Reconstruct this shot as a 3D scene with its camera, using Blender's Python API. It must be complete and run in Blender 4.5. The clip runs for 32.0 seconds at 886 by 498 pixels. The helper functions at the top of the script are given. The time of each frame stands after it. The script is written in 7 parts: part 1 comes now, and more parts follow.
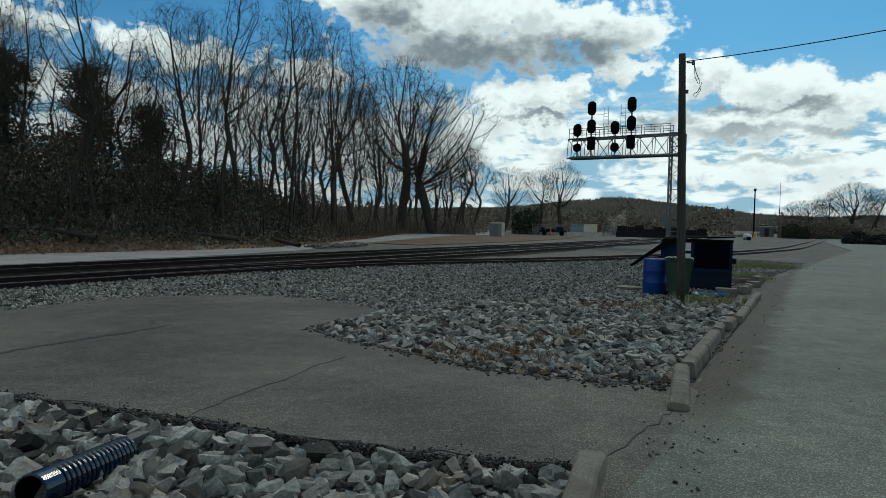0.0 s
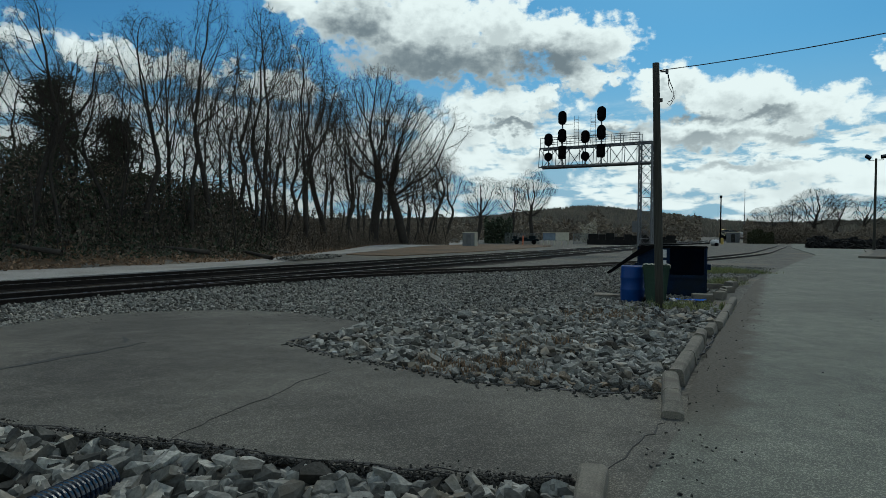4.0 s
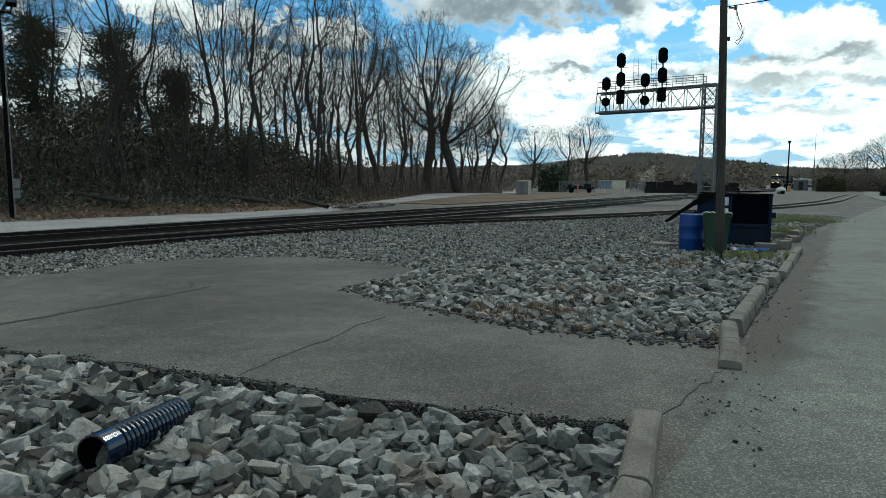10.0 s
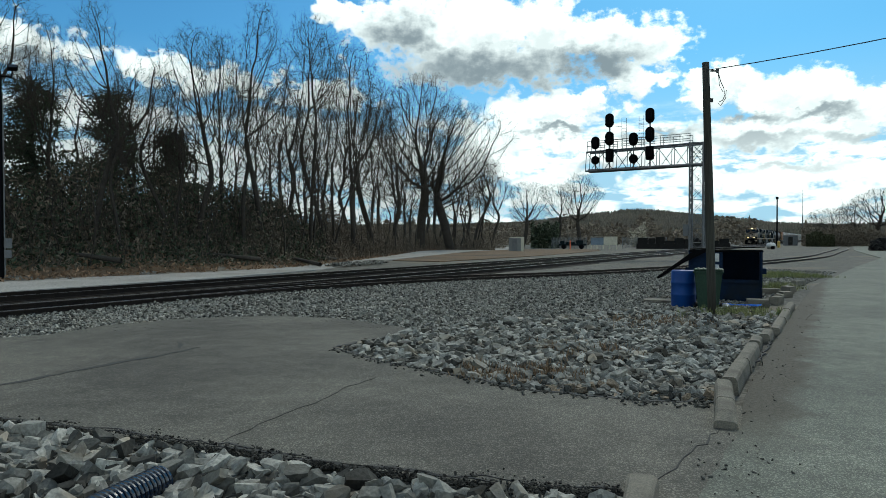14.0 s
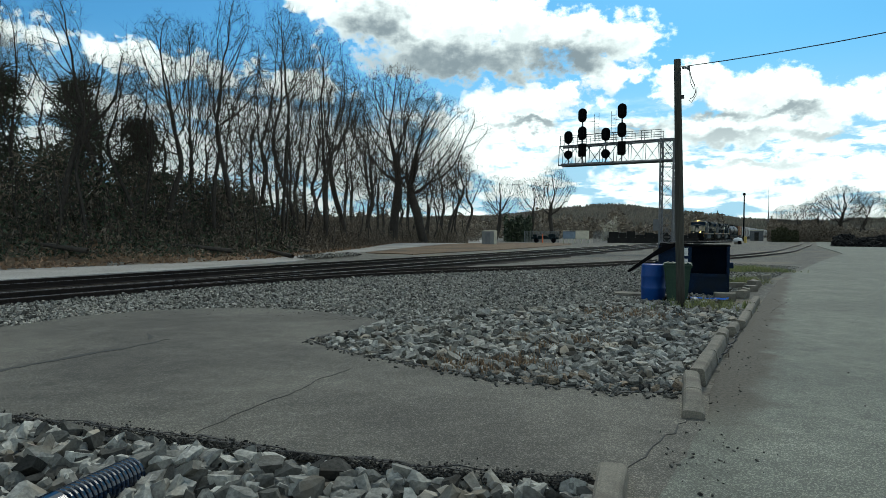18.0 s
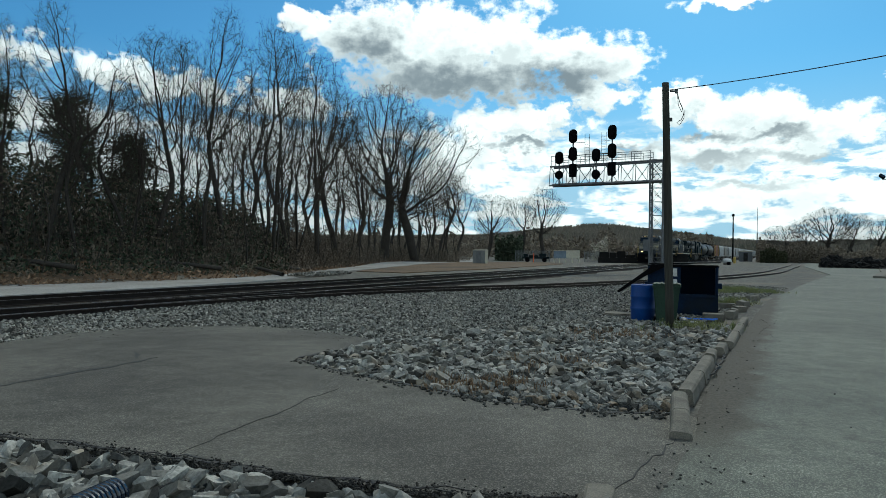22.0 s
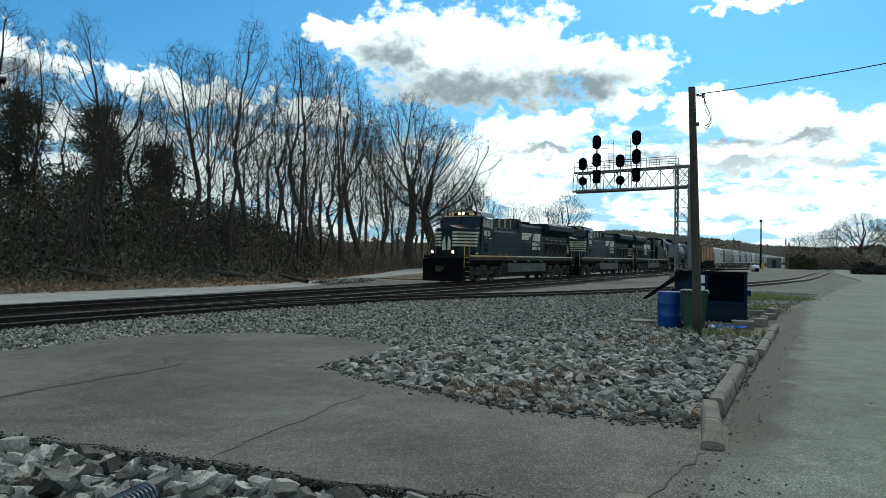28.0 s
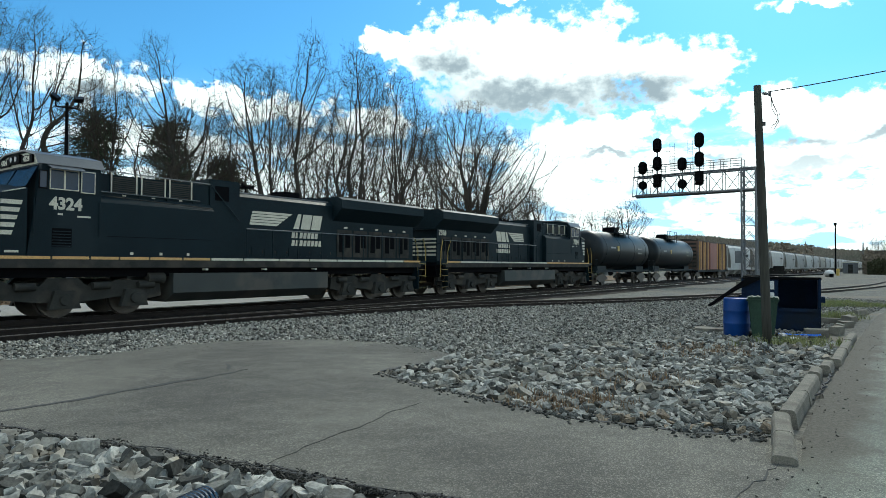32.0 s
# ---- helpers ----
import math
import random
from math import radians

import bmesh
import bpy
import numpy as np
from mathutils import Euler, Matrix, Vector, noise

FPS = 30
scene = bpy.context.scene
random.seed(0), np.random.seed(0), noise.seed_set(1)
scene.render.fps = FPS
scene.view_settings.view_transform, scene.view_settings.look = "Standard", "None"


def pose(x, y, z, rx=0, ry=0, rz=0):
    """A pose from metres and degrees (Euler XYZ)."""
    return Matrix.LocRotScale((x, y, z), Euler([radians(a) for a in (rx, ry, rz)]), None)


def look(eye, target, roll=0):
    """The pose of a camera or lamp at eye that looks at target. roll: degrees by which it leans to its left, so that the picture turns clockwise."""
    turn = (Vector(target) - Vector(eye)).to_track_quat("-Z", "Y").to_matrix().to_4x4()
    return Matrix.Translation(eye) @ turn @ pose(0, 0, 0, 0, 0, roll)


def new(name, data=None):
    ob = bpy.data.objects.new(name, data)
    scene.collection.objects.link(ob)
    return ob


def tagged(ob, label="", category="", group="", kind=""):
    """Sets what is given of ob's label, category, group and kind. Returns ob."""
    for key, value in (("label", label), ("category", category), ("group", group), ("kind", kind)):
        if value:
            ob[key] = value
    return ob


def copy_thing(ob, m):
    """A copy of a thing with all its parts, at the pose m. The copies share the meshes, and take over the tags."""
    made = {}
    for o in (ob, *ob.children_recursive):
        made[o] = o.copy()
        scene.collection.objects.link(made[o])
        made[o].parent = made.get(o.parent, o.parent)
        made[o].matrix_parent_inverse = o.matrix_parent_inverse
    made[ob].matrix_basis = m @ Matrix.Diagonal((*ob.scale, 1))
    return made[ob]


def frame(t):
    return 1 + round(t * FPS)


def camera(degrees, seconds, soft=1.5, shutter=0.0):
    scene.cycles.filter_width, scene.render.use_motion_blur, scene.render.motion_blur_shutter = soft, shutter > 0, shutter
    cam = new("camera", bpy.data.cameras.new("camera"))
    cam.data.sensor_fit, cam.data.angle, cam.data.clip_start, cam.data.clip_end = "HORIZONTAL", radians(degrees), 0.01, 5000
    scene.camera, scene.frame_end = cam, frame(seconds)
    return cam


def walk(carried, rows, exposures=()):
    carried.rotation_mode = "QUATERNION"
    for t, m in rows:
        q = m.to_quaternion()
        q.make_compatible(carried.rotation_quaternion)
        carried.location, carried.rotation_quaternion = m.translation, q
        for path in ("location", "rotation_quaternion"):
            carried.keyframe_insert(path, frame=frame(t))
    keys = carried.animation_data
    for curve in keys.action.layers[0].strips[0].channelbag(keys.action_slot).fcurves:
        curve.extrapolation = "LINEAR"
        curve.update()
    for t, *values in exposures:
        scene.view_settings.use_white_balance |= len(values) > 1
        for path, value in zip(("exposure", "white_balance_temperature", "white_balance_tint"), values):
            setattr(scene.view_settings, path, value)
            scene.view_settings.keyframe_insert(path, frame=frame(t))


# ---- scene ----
EXPOSURES = [(0, -1.4, 6400, 2), (1, -1.38, 6400, 2), (2, -1.42, 6400, 2), (3, -1.43, 6380, 2), (6, -1.62, 6250, 2), (7, -1.53, 6250, 2), (8, -1.54, 6250, 2), (9, -1.46, 6380, 2), (9.7, -1.15, 6420, 2), (10, -0.92, 6400, 2), (10.4, -1, 6400, 2), (11, -1.53, 6280, 2), (12, -1.58, 6250, 2), (13, -1.1, 6400, 2), (14, -0.9, 6450, 2), (15, -0.55, 6650, 2), (18, -0.85, 6500, 2), (20, -0.98, 6380, 2), (23, -1.04, 6350, 2), (25, -0.75, 6450, 2), (26, -0.72, 6450, 2), (29, -0.72, 6380, 2), (30, -0.5, 6450, 2), (31, -0.42, 6450, 2), (32, -0.33, 6430, 2)]
cam = camera(69.38, 32.0, soft=0.8)
walk(cam, [
    (0.0, pose(0.140, -0.098, 1.630, 87.71, -1.24, 0.05)),
    (0.5, pose(0.101, -0.030, 1.632, 87.70, -0.50, -0.74)),
    (1.0, pose(0.034, 0.024, 1.626, 87.70, 1.09, -1.72)),
    (1.5, pose(-0.005, 0.024, 1.622, 87.34, -0.09, -2.37)),
    (2.0, pose(-0.014, 0.022, 1.627, 87.69, 0.08, -2.43)),
    (2.5, pose(-0.017, 0.002, 1.632, 87.99, -0.38, -2.28)),
    (3.0, pose(-0.013, 0.024, 1.620, 88.20, -0.36, -2.22)),
    (3.5, pose(-0.014, 0.022, 1.624, 88.27, -0.42, -2.21)),
    (5.5, pose(0.005, 0.022, 1.638, 90.07, -0.32, -3.57)),
    (6.0, pose(0.013, 0.031, 1.636, 89.99, -0.22, -3.27)),
    (6.5, pose(0.014, 0.024, 1.629, 90.11, -0.68, -3.03)),
    (7.0, pose(0.022, 0.048, 1.629, 89.23, -0.01, -2.51)),
    (7.5, pose(0.014, 0.032, 1.629, 89.47, -0.43, -2.01)),
    (8.0, pose(0.012, 0.013, 1.636, 89.89, -0.85, -2.80)),
    (8.5, pose(-0.004, 0.003, 1.631, 89.66, -1.09, -3.04)),
    (9.0, pose(-0.027, 0.003, 1.617, 88.32, -1.02, 0.44)),
    (9.5, pose(-0.032, 0.002, 1.598, 87.57, -0.37, 2.47)),
    (10.0, pose(-0.023, 0.015, 1.610, 84.05, -0.24, 2.25)),
    (10.5, pose(-0.023, 0.049, 1.682, 85.15, -1.24, 1.18)),
    (10.6, pose(-0.020, 0.035, 1.673, 89.97, 1.19, -0.33)),
    (11.0, pose(-0.009, -0.017, 1.651, 89.85, -1.58, -1.93)),
    (11.5, pose(-0.003, -0.020, 1.649, 89.28, -0.16, -0.74)),
    (12.0, pose(-0.044, -0.166, 1.641, 89.84, -0.82, -0.34)),
    (12.5, pose(-0.060, -0.193, 1.648, 89.61, -0.67, 0.05)),
    (13.0, pose(0.002, 0.065, 1.641, 89.02, -0.35, 0.34)),
    (13.5, pose(-0.005, 0.039, 1.640, 88.99, -0.40, 1.72)),
    (14.0, pose(0.009, 0.029, 1.635, 89.13, 0.06, 1.66)),
    (14.5, pose(-0.009, 0.031, 1.636, 88.68, -0.29, 2.11)),
    (15.0, pose(-0.010, 0.033, 1.636, 88.61, -0.70, 1.45)),
    (15.5, pose(-0.004, 0.015, 1.632, 88.95, -0.55, 0.30)),
    (17.5, pose(-0.014, 0.001, 1.629, 88.52, -0.30, -0.51)),
    (18.0, pose(-0.010, 0.006, 1.630, 88.49, -0.40, -0.74)),
    (18.5, pose(-0.004, 0.016, 1.643, 88.95, -0.21, -1.65)),
    (19.0, pose(0.001, 0.004, 1.644, 89.61, -0.14, -1.27)),
    (19.5, pose(0.000, 0.006, 1.641, 89.53, -0.65, -1.31)),
    (20.0, pose(-0.002, -0.006, 1.642, 89.92, -0.82, -1.03)),
    (20.5, pose(-0.004, -0.024, 1.634, 90.18, -1.01, -1.03)),
    (21.0, pose(-0.006, -0.037, 1.639, 89.80, -1.67, -1.07)),
    (21.5, pose(-0.002, -0.023, 1.638, 89.90, -1.23, -0.97)),
    (22.0, pose(0.006, -0.025, 1.640, 90.18, -0.77, -1.52)),
    (22.5, pose(-0.000, -0.027, 1.641, 90.19, -0.75, -1.72)),
    (23.0, pose(0.001, -0.024, 1.637, 90.18, -0.63, -0.98)),
    (23.5, pose(0.004, -0.033, 1.634, 89.57, -0.83, -0.46)),
    (24.0, pose(0.003, -0.015, 1.629, 89.09, -1.07, -0.44)),
    (24.5, pose(0.012, 0.001, 1.631, 89.28, -0.72, -0.66)),
    (25.0, pose(0.031, 0.044, 1.613, 89.08, -0.19, 0.60)),
    (25.5, pose(0.034, 0.056, 1.622, 89.49, -1.17, 2.35)),
    (26.0, pose(0.003, -0.011, 1.633, 90.09, -0.43, 0.36)),
    (26.5, pose(-0.018, -0.016, 1.627, 90.07, -1.04, 1.02)),
    (28.5, pose(-0.025, -0.006, 1.635, 90.92, -0.58, 0.42)),
    (29.0, pose(-0.018, -0.002, 1.630, 90.69, -0.50, 1.80)),
    (29.5, pose(-0.022, -0.002, 1.628, 90.74, -0.95, 3.10)),
    (30.0, pose(-0.012, -0.001, 1.628, 90.70, -0.59, 2.83)),
    (30.5, pose(-0.019, 0.022, 1.631, 90.55, -0.44, 1.83)),
    (31.0, pose(-0.005, 0.027, 1.631, 91.17, -0.10, 4.23)),
    (31.5, pose(0.006, 0.041, 1.629, 91.24, -0.33, 5.00)),
    (32.0, pose(0.003, 0.035, 1.628, 91.41, -0.26, 5.63)),
], EXPOSURES)

# ---- world and sun ----
SUN_BEARING, SUN_HEIGHT = 22.0, 42.0
world = bpy.data.worlds.new("sky")
scene.world = world
world.use_nodes = True
WN, WL = world.node_tree.nodes, world.node_tree.links
WN.clear()


def wmath(op, a, b=None, c=None, clamp=False):
    n = WN.new("ShaderNodeMath")
    n.operation, n.use_clamp = op, clamp
    for i, v in enumerate((a, b, c)):
        if v is None:
            continue
        if isinstance(v, (int, float)):
            n.inputs[i].default_value = v
        else:
            WL.new(v, n.inputs[i])
    return n.outputs[0]


def wramp(v, lo, hi, a=0.0, b=1.0):
    n = WN.new("ShaderNodeMapRange")
    n.interpolation_type = "SMOOTHSTEP"
    WL.new(v, n.inputs[0])
    for i, x in enumerate((lo, hi, a, b)):
        n.inputs[i + 1].default_value = x
    return n.outputs[0]


def wnoise(vec, scale, detail, rough=0.55):
    n = WN.new("ShaderNodeTexNoise")
    WL.new(vec, n.inputs["Vector"])
    n.inputs["Scale"].default_value, n.inputs["Detail"].default_value, n.inputs["Roughness"].default_value = scale, detail, rough
    return n.outputs["Fac"]


def wmix(f, a, b):
    n = WN.new("ShaderNodeMix")
    n.data_type = "RGBA"
    for sock, v in ((n.inputs[0], f), (n.inputs[6], a), (n.inputs[7], b)):
        if isinstance(v, (tuple, float, int)):
            sock.default_value = v
        else:
            WL.new(v, sock)
    return n.outputs[2]


def build_sky():
    """Blue sky with heaped clouds: great heaps by bearing and height, streaks low down, and a scatter elsewhere."""
    sky = WN.new("ShaderNodeTexSky")
    sky.sky_type, sky.sun_disc = "NISHITA", False
    sky.sun_elevation, sky.sun_rotation = radians(SUN_HEIGHT), radians(SUN_BEARING)
    sky.air_density, sky.dust_density, sky.ozone_density = 1.0, 0.6, 2.0
    way = WN.new("ShaderNodeTexCoord").outputs["Generated"]
    sep = WN.new("ShaderNodeSeparateXYZ")
    WL.new(way, sep.inputs[0])
    az = wmath("MULTIPLY", wmath("ARCTAN2", sep.outputs[0], sep.outputs[1]), 57.2958)
    el = wmath("MULTIPLY", wmath("ARCSINE", sep.outputs[2]), 57.2958)
    away = wmath("MAXIMUM", wramp(wmath("ABSOLUTE", az), 46, 62), wramp(el, 25, 34))

    def plane(kx, ky, lift):
        c = WN.new("ShaderNodeCombineXYZ")
        WL.new(wmath("MULTIPLY", az, kx), c.inputs[0])
        WL.new(wmath("MULTIPLY", wmath("ADD", el, lift), ky), c.inputs[1])
        return c.outputs[0]

    def warped(vec, scale, amount):
        """The same places, drawn about by a noise."""
        t = WN.new("ShaderNodeTexNoise")
        WL.new(vec, t.inputs["Vector"])
        t.inputs["Scale"].default_value, t.inputs["Detail"].default_value, t.inputs["Roughness"].default_value = scale, 5, 0.6
        m = WN.new("ShaderNodeVectorMath")
        m.operation = "MULTIPLY_ADD"
        WL.new(t.outputs["Color"], m.inputs[0])
        m.inputs[1].default_value = (amount, amount, 0)
        WL.new(vec, m.inputs[2])
        return m.outputs[0]

    def puff(vec, scale):
        """Rounded heads: 1 in the middle of a cell, falling to its rim."""
        v = WN.new("ShaderNodeTexVoronoi")
        v.feature = "SMOOTH_F1"
        v.inputs["Scale"].default_value, v.inputs["Smoothness"].default_value = scale, 0.35
        WL.new(vec, v.inputs["Vector"])
        return wmath("SUBTRACT", 0.62, v.outputs["Distance"])

    drift = plane(0.16, 0.24, 0.0)
    az_d = wmath("ADD", az, wmath("MULTIPLY", wmath("SUBTRACT", wnoise(drift, 1.6, 4, 0.6), 0.5), 9.0))
    el_d = wmath("ADD", el, wmath("MULTIPLY", wmath("SUBTRACT", wnoise(drift, 2.3, 4, 0.6), 0.5), 4.2))

    def reach(lumps, lift=0.0):
        """1 in the middle of the nearest lump, 0 at its rim, below 0 outside."""
        best = None
        az, e2 = az_d, wmath("ADD", el_d, lift)
        for a, e, ra, re in lumps:
            dx = wmath("DIVIDE", wmath("SUBTRACT", az, a), ra)
            dy = wmath("DIVIDE", wmath("SUBTRACT", e2, e), re)
            d = wmath("SUBTRACT", 1.0, wmath("SQRT", wmath("ADD", wmath("MULTIPLY", dx, dx), wmath("MULTIPLY", dy, dy))))
            best = d if best is None else wmath("MAXIMUM", best, d)
        return best

    def heap(lift):
        flat = plane(1.0, 1.15, lift)
        soft = warped(flat, 0.35, 2.2)
        big, mid, small = puff(soft, 0.30), puff(soft, 0.75), wnoise(flat, 1.3, 5, 0.58)
        b = wmath("ADD", wmath("MULTIPLY", big, 0.62), wmath("MULTIPLY", mid, 0.38))
        b = wmath("ADD", b, wmath("MULTIPLY", wmath("SUBTRACT", small, 0.5), 0.9))
        return wmath("ADD", reach(CLOUDS, lift), b), b

    heaped, lumpy = heap(0.0)
    higher, _ = heap(1.0)
    s = wnoise(plane(0.085, 0.30, 0.0), 2.2, 9, 0.6)
    s_up = wnoise(plane(0.085, 0.30, 0.6), 2.2, 9, 0.6)
    fade = wramp(el, 12.0, 7.5)
    low = wmath("MULTIPLY", fade, wmath("MULTIPLY", wmath("SUBTRACT", s, 0.44), 4.6))
    low_up = wmath("MULTIPLY", fade, wmath("MULTIPLY", wmath("SUBTRACT", s_up, 0.47), 4.6))
    scat = wmath("MULTIPLY", away, wmath("MULTIPLY", wmath("SUBTRACT", wnoise(way, 2.6, 6, 0.55), 0.495), 5.0))
    dens = wmath("MAXIMUM", heaped, wmath("MAXIMUM", low, scat))
    above = wmath("MAXIMUM", higher, low_up)
    cover = wramp(dens, -0.02, 0.42)
    shade = wramp(wmath("ADD", reach(SHADES), wmath("MULTIPLY", lumpy, 0.5)), -0.2, 0.95)
    core = wmath("MULTIPLY", wramp(above, 0.25, 1.15), wramp(dens, 0.15, 0.7, 0.0, 0.42))
    fold = wramp(wmath("SUBTRACT", above, dens), -0.05, 0.5, 0.0, 0.4)
    grey = wmath("MULTIPLY", wmath("MAXIMUM", shade, wmath("MAXIMUM", core, fold)), wramp(el, 4.0, 12.5, 0.5, 1.0), clamp=True)
    cloud = wmix(grey, CLOUD_WHITE, CLOUD_GREY)
    gain = WN.new("ShaderNodeVectorMath")
    gain.operation = "MULTIPLY"
    WL.new(sky.outputs[0], gain.inputs[0])
    gain.inputs[1].default_value = SKY_GAIN
    haze = wmix(wramp(el, 17.0, 3.0, 0.0, 0.92), gain.outputs[0], HAZE)
    col = wmix(cover, haze, cloud)
    bg = WN.new("ShaderNodeBackground")
    WL.new(col, bg.inputs[0])
    bg.inputs[1].default_value = 1.0
    out = WN.new("ShaderNodeOutputWorld")
    WL.new(bg.outputs[0], out.inputs[0])


# (bearing, height, reach across, reach upward) of each heap, in degrees
CLOUDS = [(-10.5, 19.0, 2.4, 1.4), (-5.0, 18.4, 5, 3.2), (1, 17.8, 6, 3.4), (7, 18.0, 5.5, 3.5), (12, 16.8, 5, 2.6), (16.5, 16.2, 3.8, 2.0), (3, 15.0, 11, 2.2), (15, 13.6, 2.6, 1.4),
          (8, 11.4, 6.5, 1.7), (5.5, 9.4, 6, 2.2), (11.5, 11.8, 2.6, 1.0), (3, 7, 6, 1.8), (22, 12.2, 4.0, 1.9), (27, 11.0, 5.5, 2.3), (32, 9.7, 4.6, 1.9), (25, 8.6, 8, 1.6), (21.6, 13.5, 1.8, 0.6),
          (-35, 14.4, 5, 1.9), (-26, 13.7, 4.4, 1.2), (-20, 13.0, 4.4, 1.2), (-29, 9.6, 6, 1.3), (-16, 9.5, 5, 1.7), (-22, 6.5, 7, 2.0), (-12, 12.2, 4, 1.2), (-9, 7.5, 7, 2.6), (16, 7.4, 6, 1.6),
          (45, 15.5, 5, 2.2), (38.5, 12.6, 1.6, 1.4), (25, 20.2, 4.2, 0.7), (1, 23.0, 3, 0.8), (30, 5.0, 14, 1.5)]
SHADES = [(2, 14.5, 14, 2.8), (11.0, 15.0, 7, 2.2), (-5.0, 17.6, 4.6, 2.6), (23, 9.9, 4.5, 0.8), (28.5, 9.5, 4.5, 0.8), (24, 7.8, 6, 0.9), (31, 7.9, 5, 0.8), (27, 5.6, 6, 0.6), (17, 8.8, 4, 0.7), (12, 6.4, 5, 0.6), (-34, 13.2, 5, 1.0), (-22, 11.8, 5, 0.9), (-22, 5.6, 8, 1.0), (8, 9.6, 4, 0.6)]
CLOUD_WHITE, CLOUD_GREY = (2.35, 2.55, 2.58, 1), (0.50, 0.62, 0.71, 1)
HAZE = (0.78, 1.25, 1.66, 1)
SKY_GAIN = (0.062, 0.155, 0.205)
build_sky()
sun = new("sun", bpy.data.lights.new("sun", "SUN"))
sun.data.energy, sun.data.angle, sun.data.color = 4.5, radians(9), (1.0, 0.95, 0.86)
_b, _h = radians(SUN_BEARING), radians(SUN_HEIGHT)
sun.matrix_world = look((0, 0, 60), (-math.sin(_b) * math.cos(_h), -math.cos(_b) * math.cos(_h), 60 - math.sin(_h)))


# ---- materials ----
def material(name, c1, c2=None, scale=8.0, rough=0.8, metal=0.0, bump=0.0, fine=60.0, contrast=1.0, c3=None, big=0.6, island=0.0, objrand=0.0, emit=None, stretch=(1, 1, 1), spec=0.5, dist=0.01, speck=0.2):
    """Two colours mixed by coarse and fine noise in object space, a third in stains, fine relief."""
    m = bpy.data.materials.new(name)
    m.use_nodes = True
    n, l = m.node_tree.nodes, m.node_tree.links
    b = n["Principled BSDF"]
    b.inputs["Roughness"].default_value, b.inputs["Metallic"].default_value = rough, metal
    b.inputs["Specular IOR Level"].default_value = spec
    if emit:
        b.inputs["Emission Color"].default_value, b.inputs["Emission Strength"].default_value = (*emit[:3], 1), emit[3]
    tc = n.new("ShaderNodeTexCoord").outputs["Object"]
    mp = n.new("ShaderNodeMapping")
    mp.inputs["Scale"].default_value = stretch
    l.new(tc, mp.inputs[0])

    def noise(s, detail):
        t = n.new("ShaderNodeTexNoise")
        t.inputs["Scale"].default_value, t.inputs["Detail"].default_value = s, detail
        l.new(mp.outputs[0], t.inputs["Vector"])
        return t.outputs["Fac"]

    def ramp(v, lo, hi):
        r = n.new("ShaderNodeMapRange")
        l.new(v, r.inputs[0])
        r.inputs[1].default_value, r.inputs[2].default_value = lo, hi
        return r.outputs[0]

    def mix(f, a, c):
        x = n.new("ShaderNodeMix")
        x.data_type = "RGBA"
        for sock, v in ((x.inputs[0], f), (x.inputs[6], a), (x.inputs[7], c)):
            if isinstance(v, (tuple, float, int)):
                sock.default_value = v
            else:
                l.new(v, sock)
        return x.outputs[2]

    c2 = c2 or tuple(v * 0.75 for v in c1)
    col = mix(ramp(noise(scale, 6), 0.5 - 0.25 / contrast, 0.5 + 0.25 / contrast), (*c1, 1), (*c2, 1))
    grain = noise(fine, 4)
    dark = mix(ramp(grain, 0.38, 0.62), (1 - speck, 1 - speck, 1 - speck, 1), (1 + speck, 1 + speck, 1 + speck, 1))
    mul = n.new("ShaderNodeMix")
    mul.data_type, mul.blend_type = "RGBA", "MULTIPLY"
    mul.inputs[0].default_value = 1.0
    l.new(col, mul.inputs[6]), l.new(dark, mul.inputs[7])
    col = mul.outputs[2]
    if c3:
        col = mix(ramp(noise(big, 5), 0.52, 0.66), col, (*c3, 1))
    if island or objrand:
        g = n.new("ShaderNodeNewGeometry").outputs["Random Per Island"] if island else n.new("ShaderNodeObjectInfo").outputs["Random"]
        k = island or objrand
        r = n.new("ShaderNodeMapRange")
        l.new(g, r.inputs[0])
        r.inputs[3].default_value, r.inputs[4].default_value = 1 - k, 1 + k
        v = n.new("ShaderNodeVectorMath")
        v.operation = "SCALE"
        l.new(col, v.inputs[0]), l.new(r.outputs[0], v.inputs[3])
        col = v.outputs[0]
    l.new(col, b.inputs["Base Color"])
    if bump:
        bp = n.new("ShaderNodeBump")
        bp.inputs["Strength"].default_value, bp.inputs["Distance"].default_value = bump, dist
        l.new(grain, bp.inputs["Height"])
        l.new(bp.outputs[0], b.inputs["Normal"])
    return m


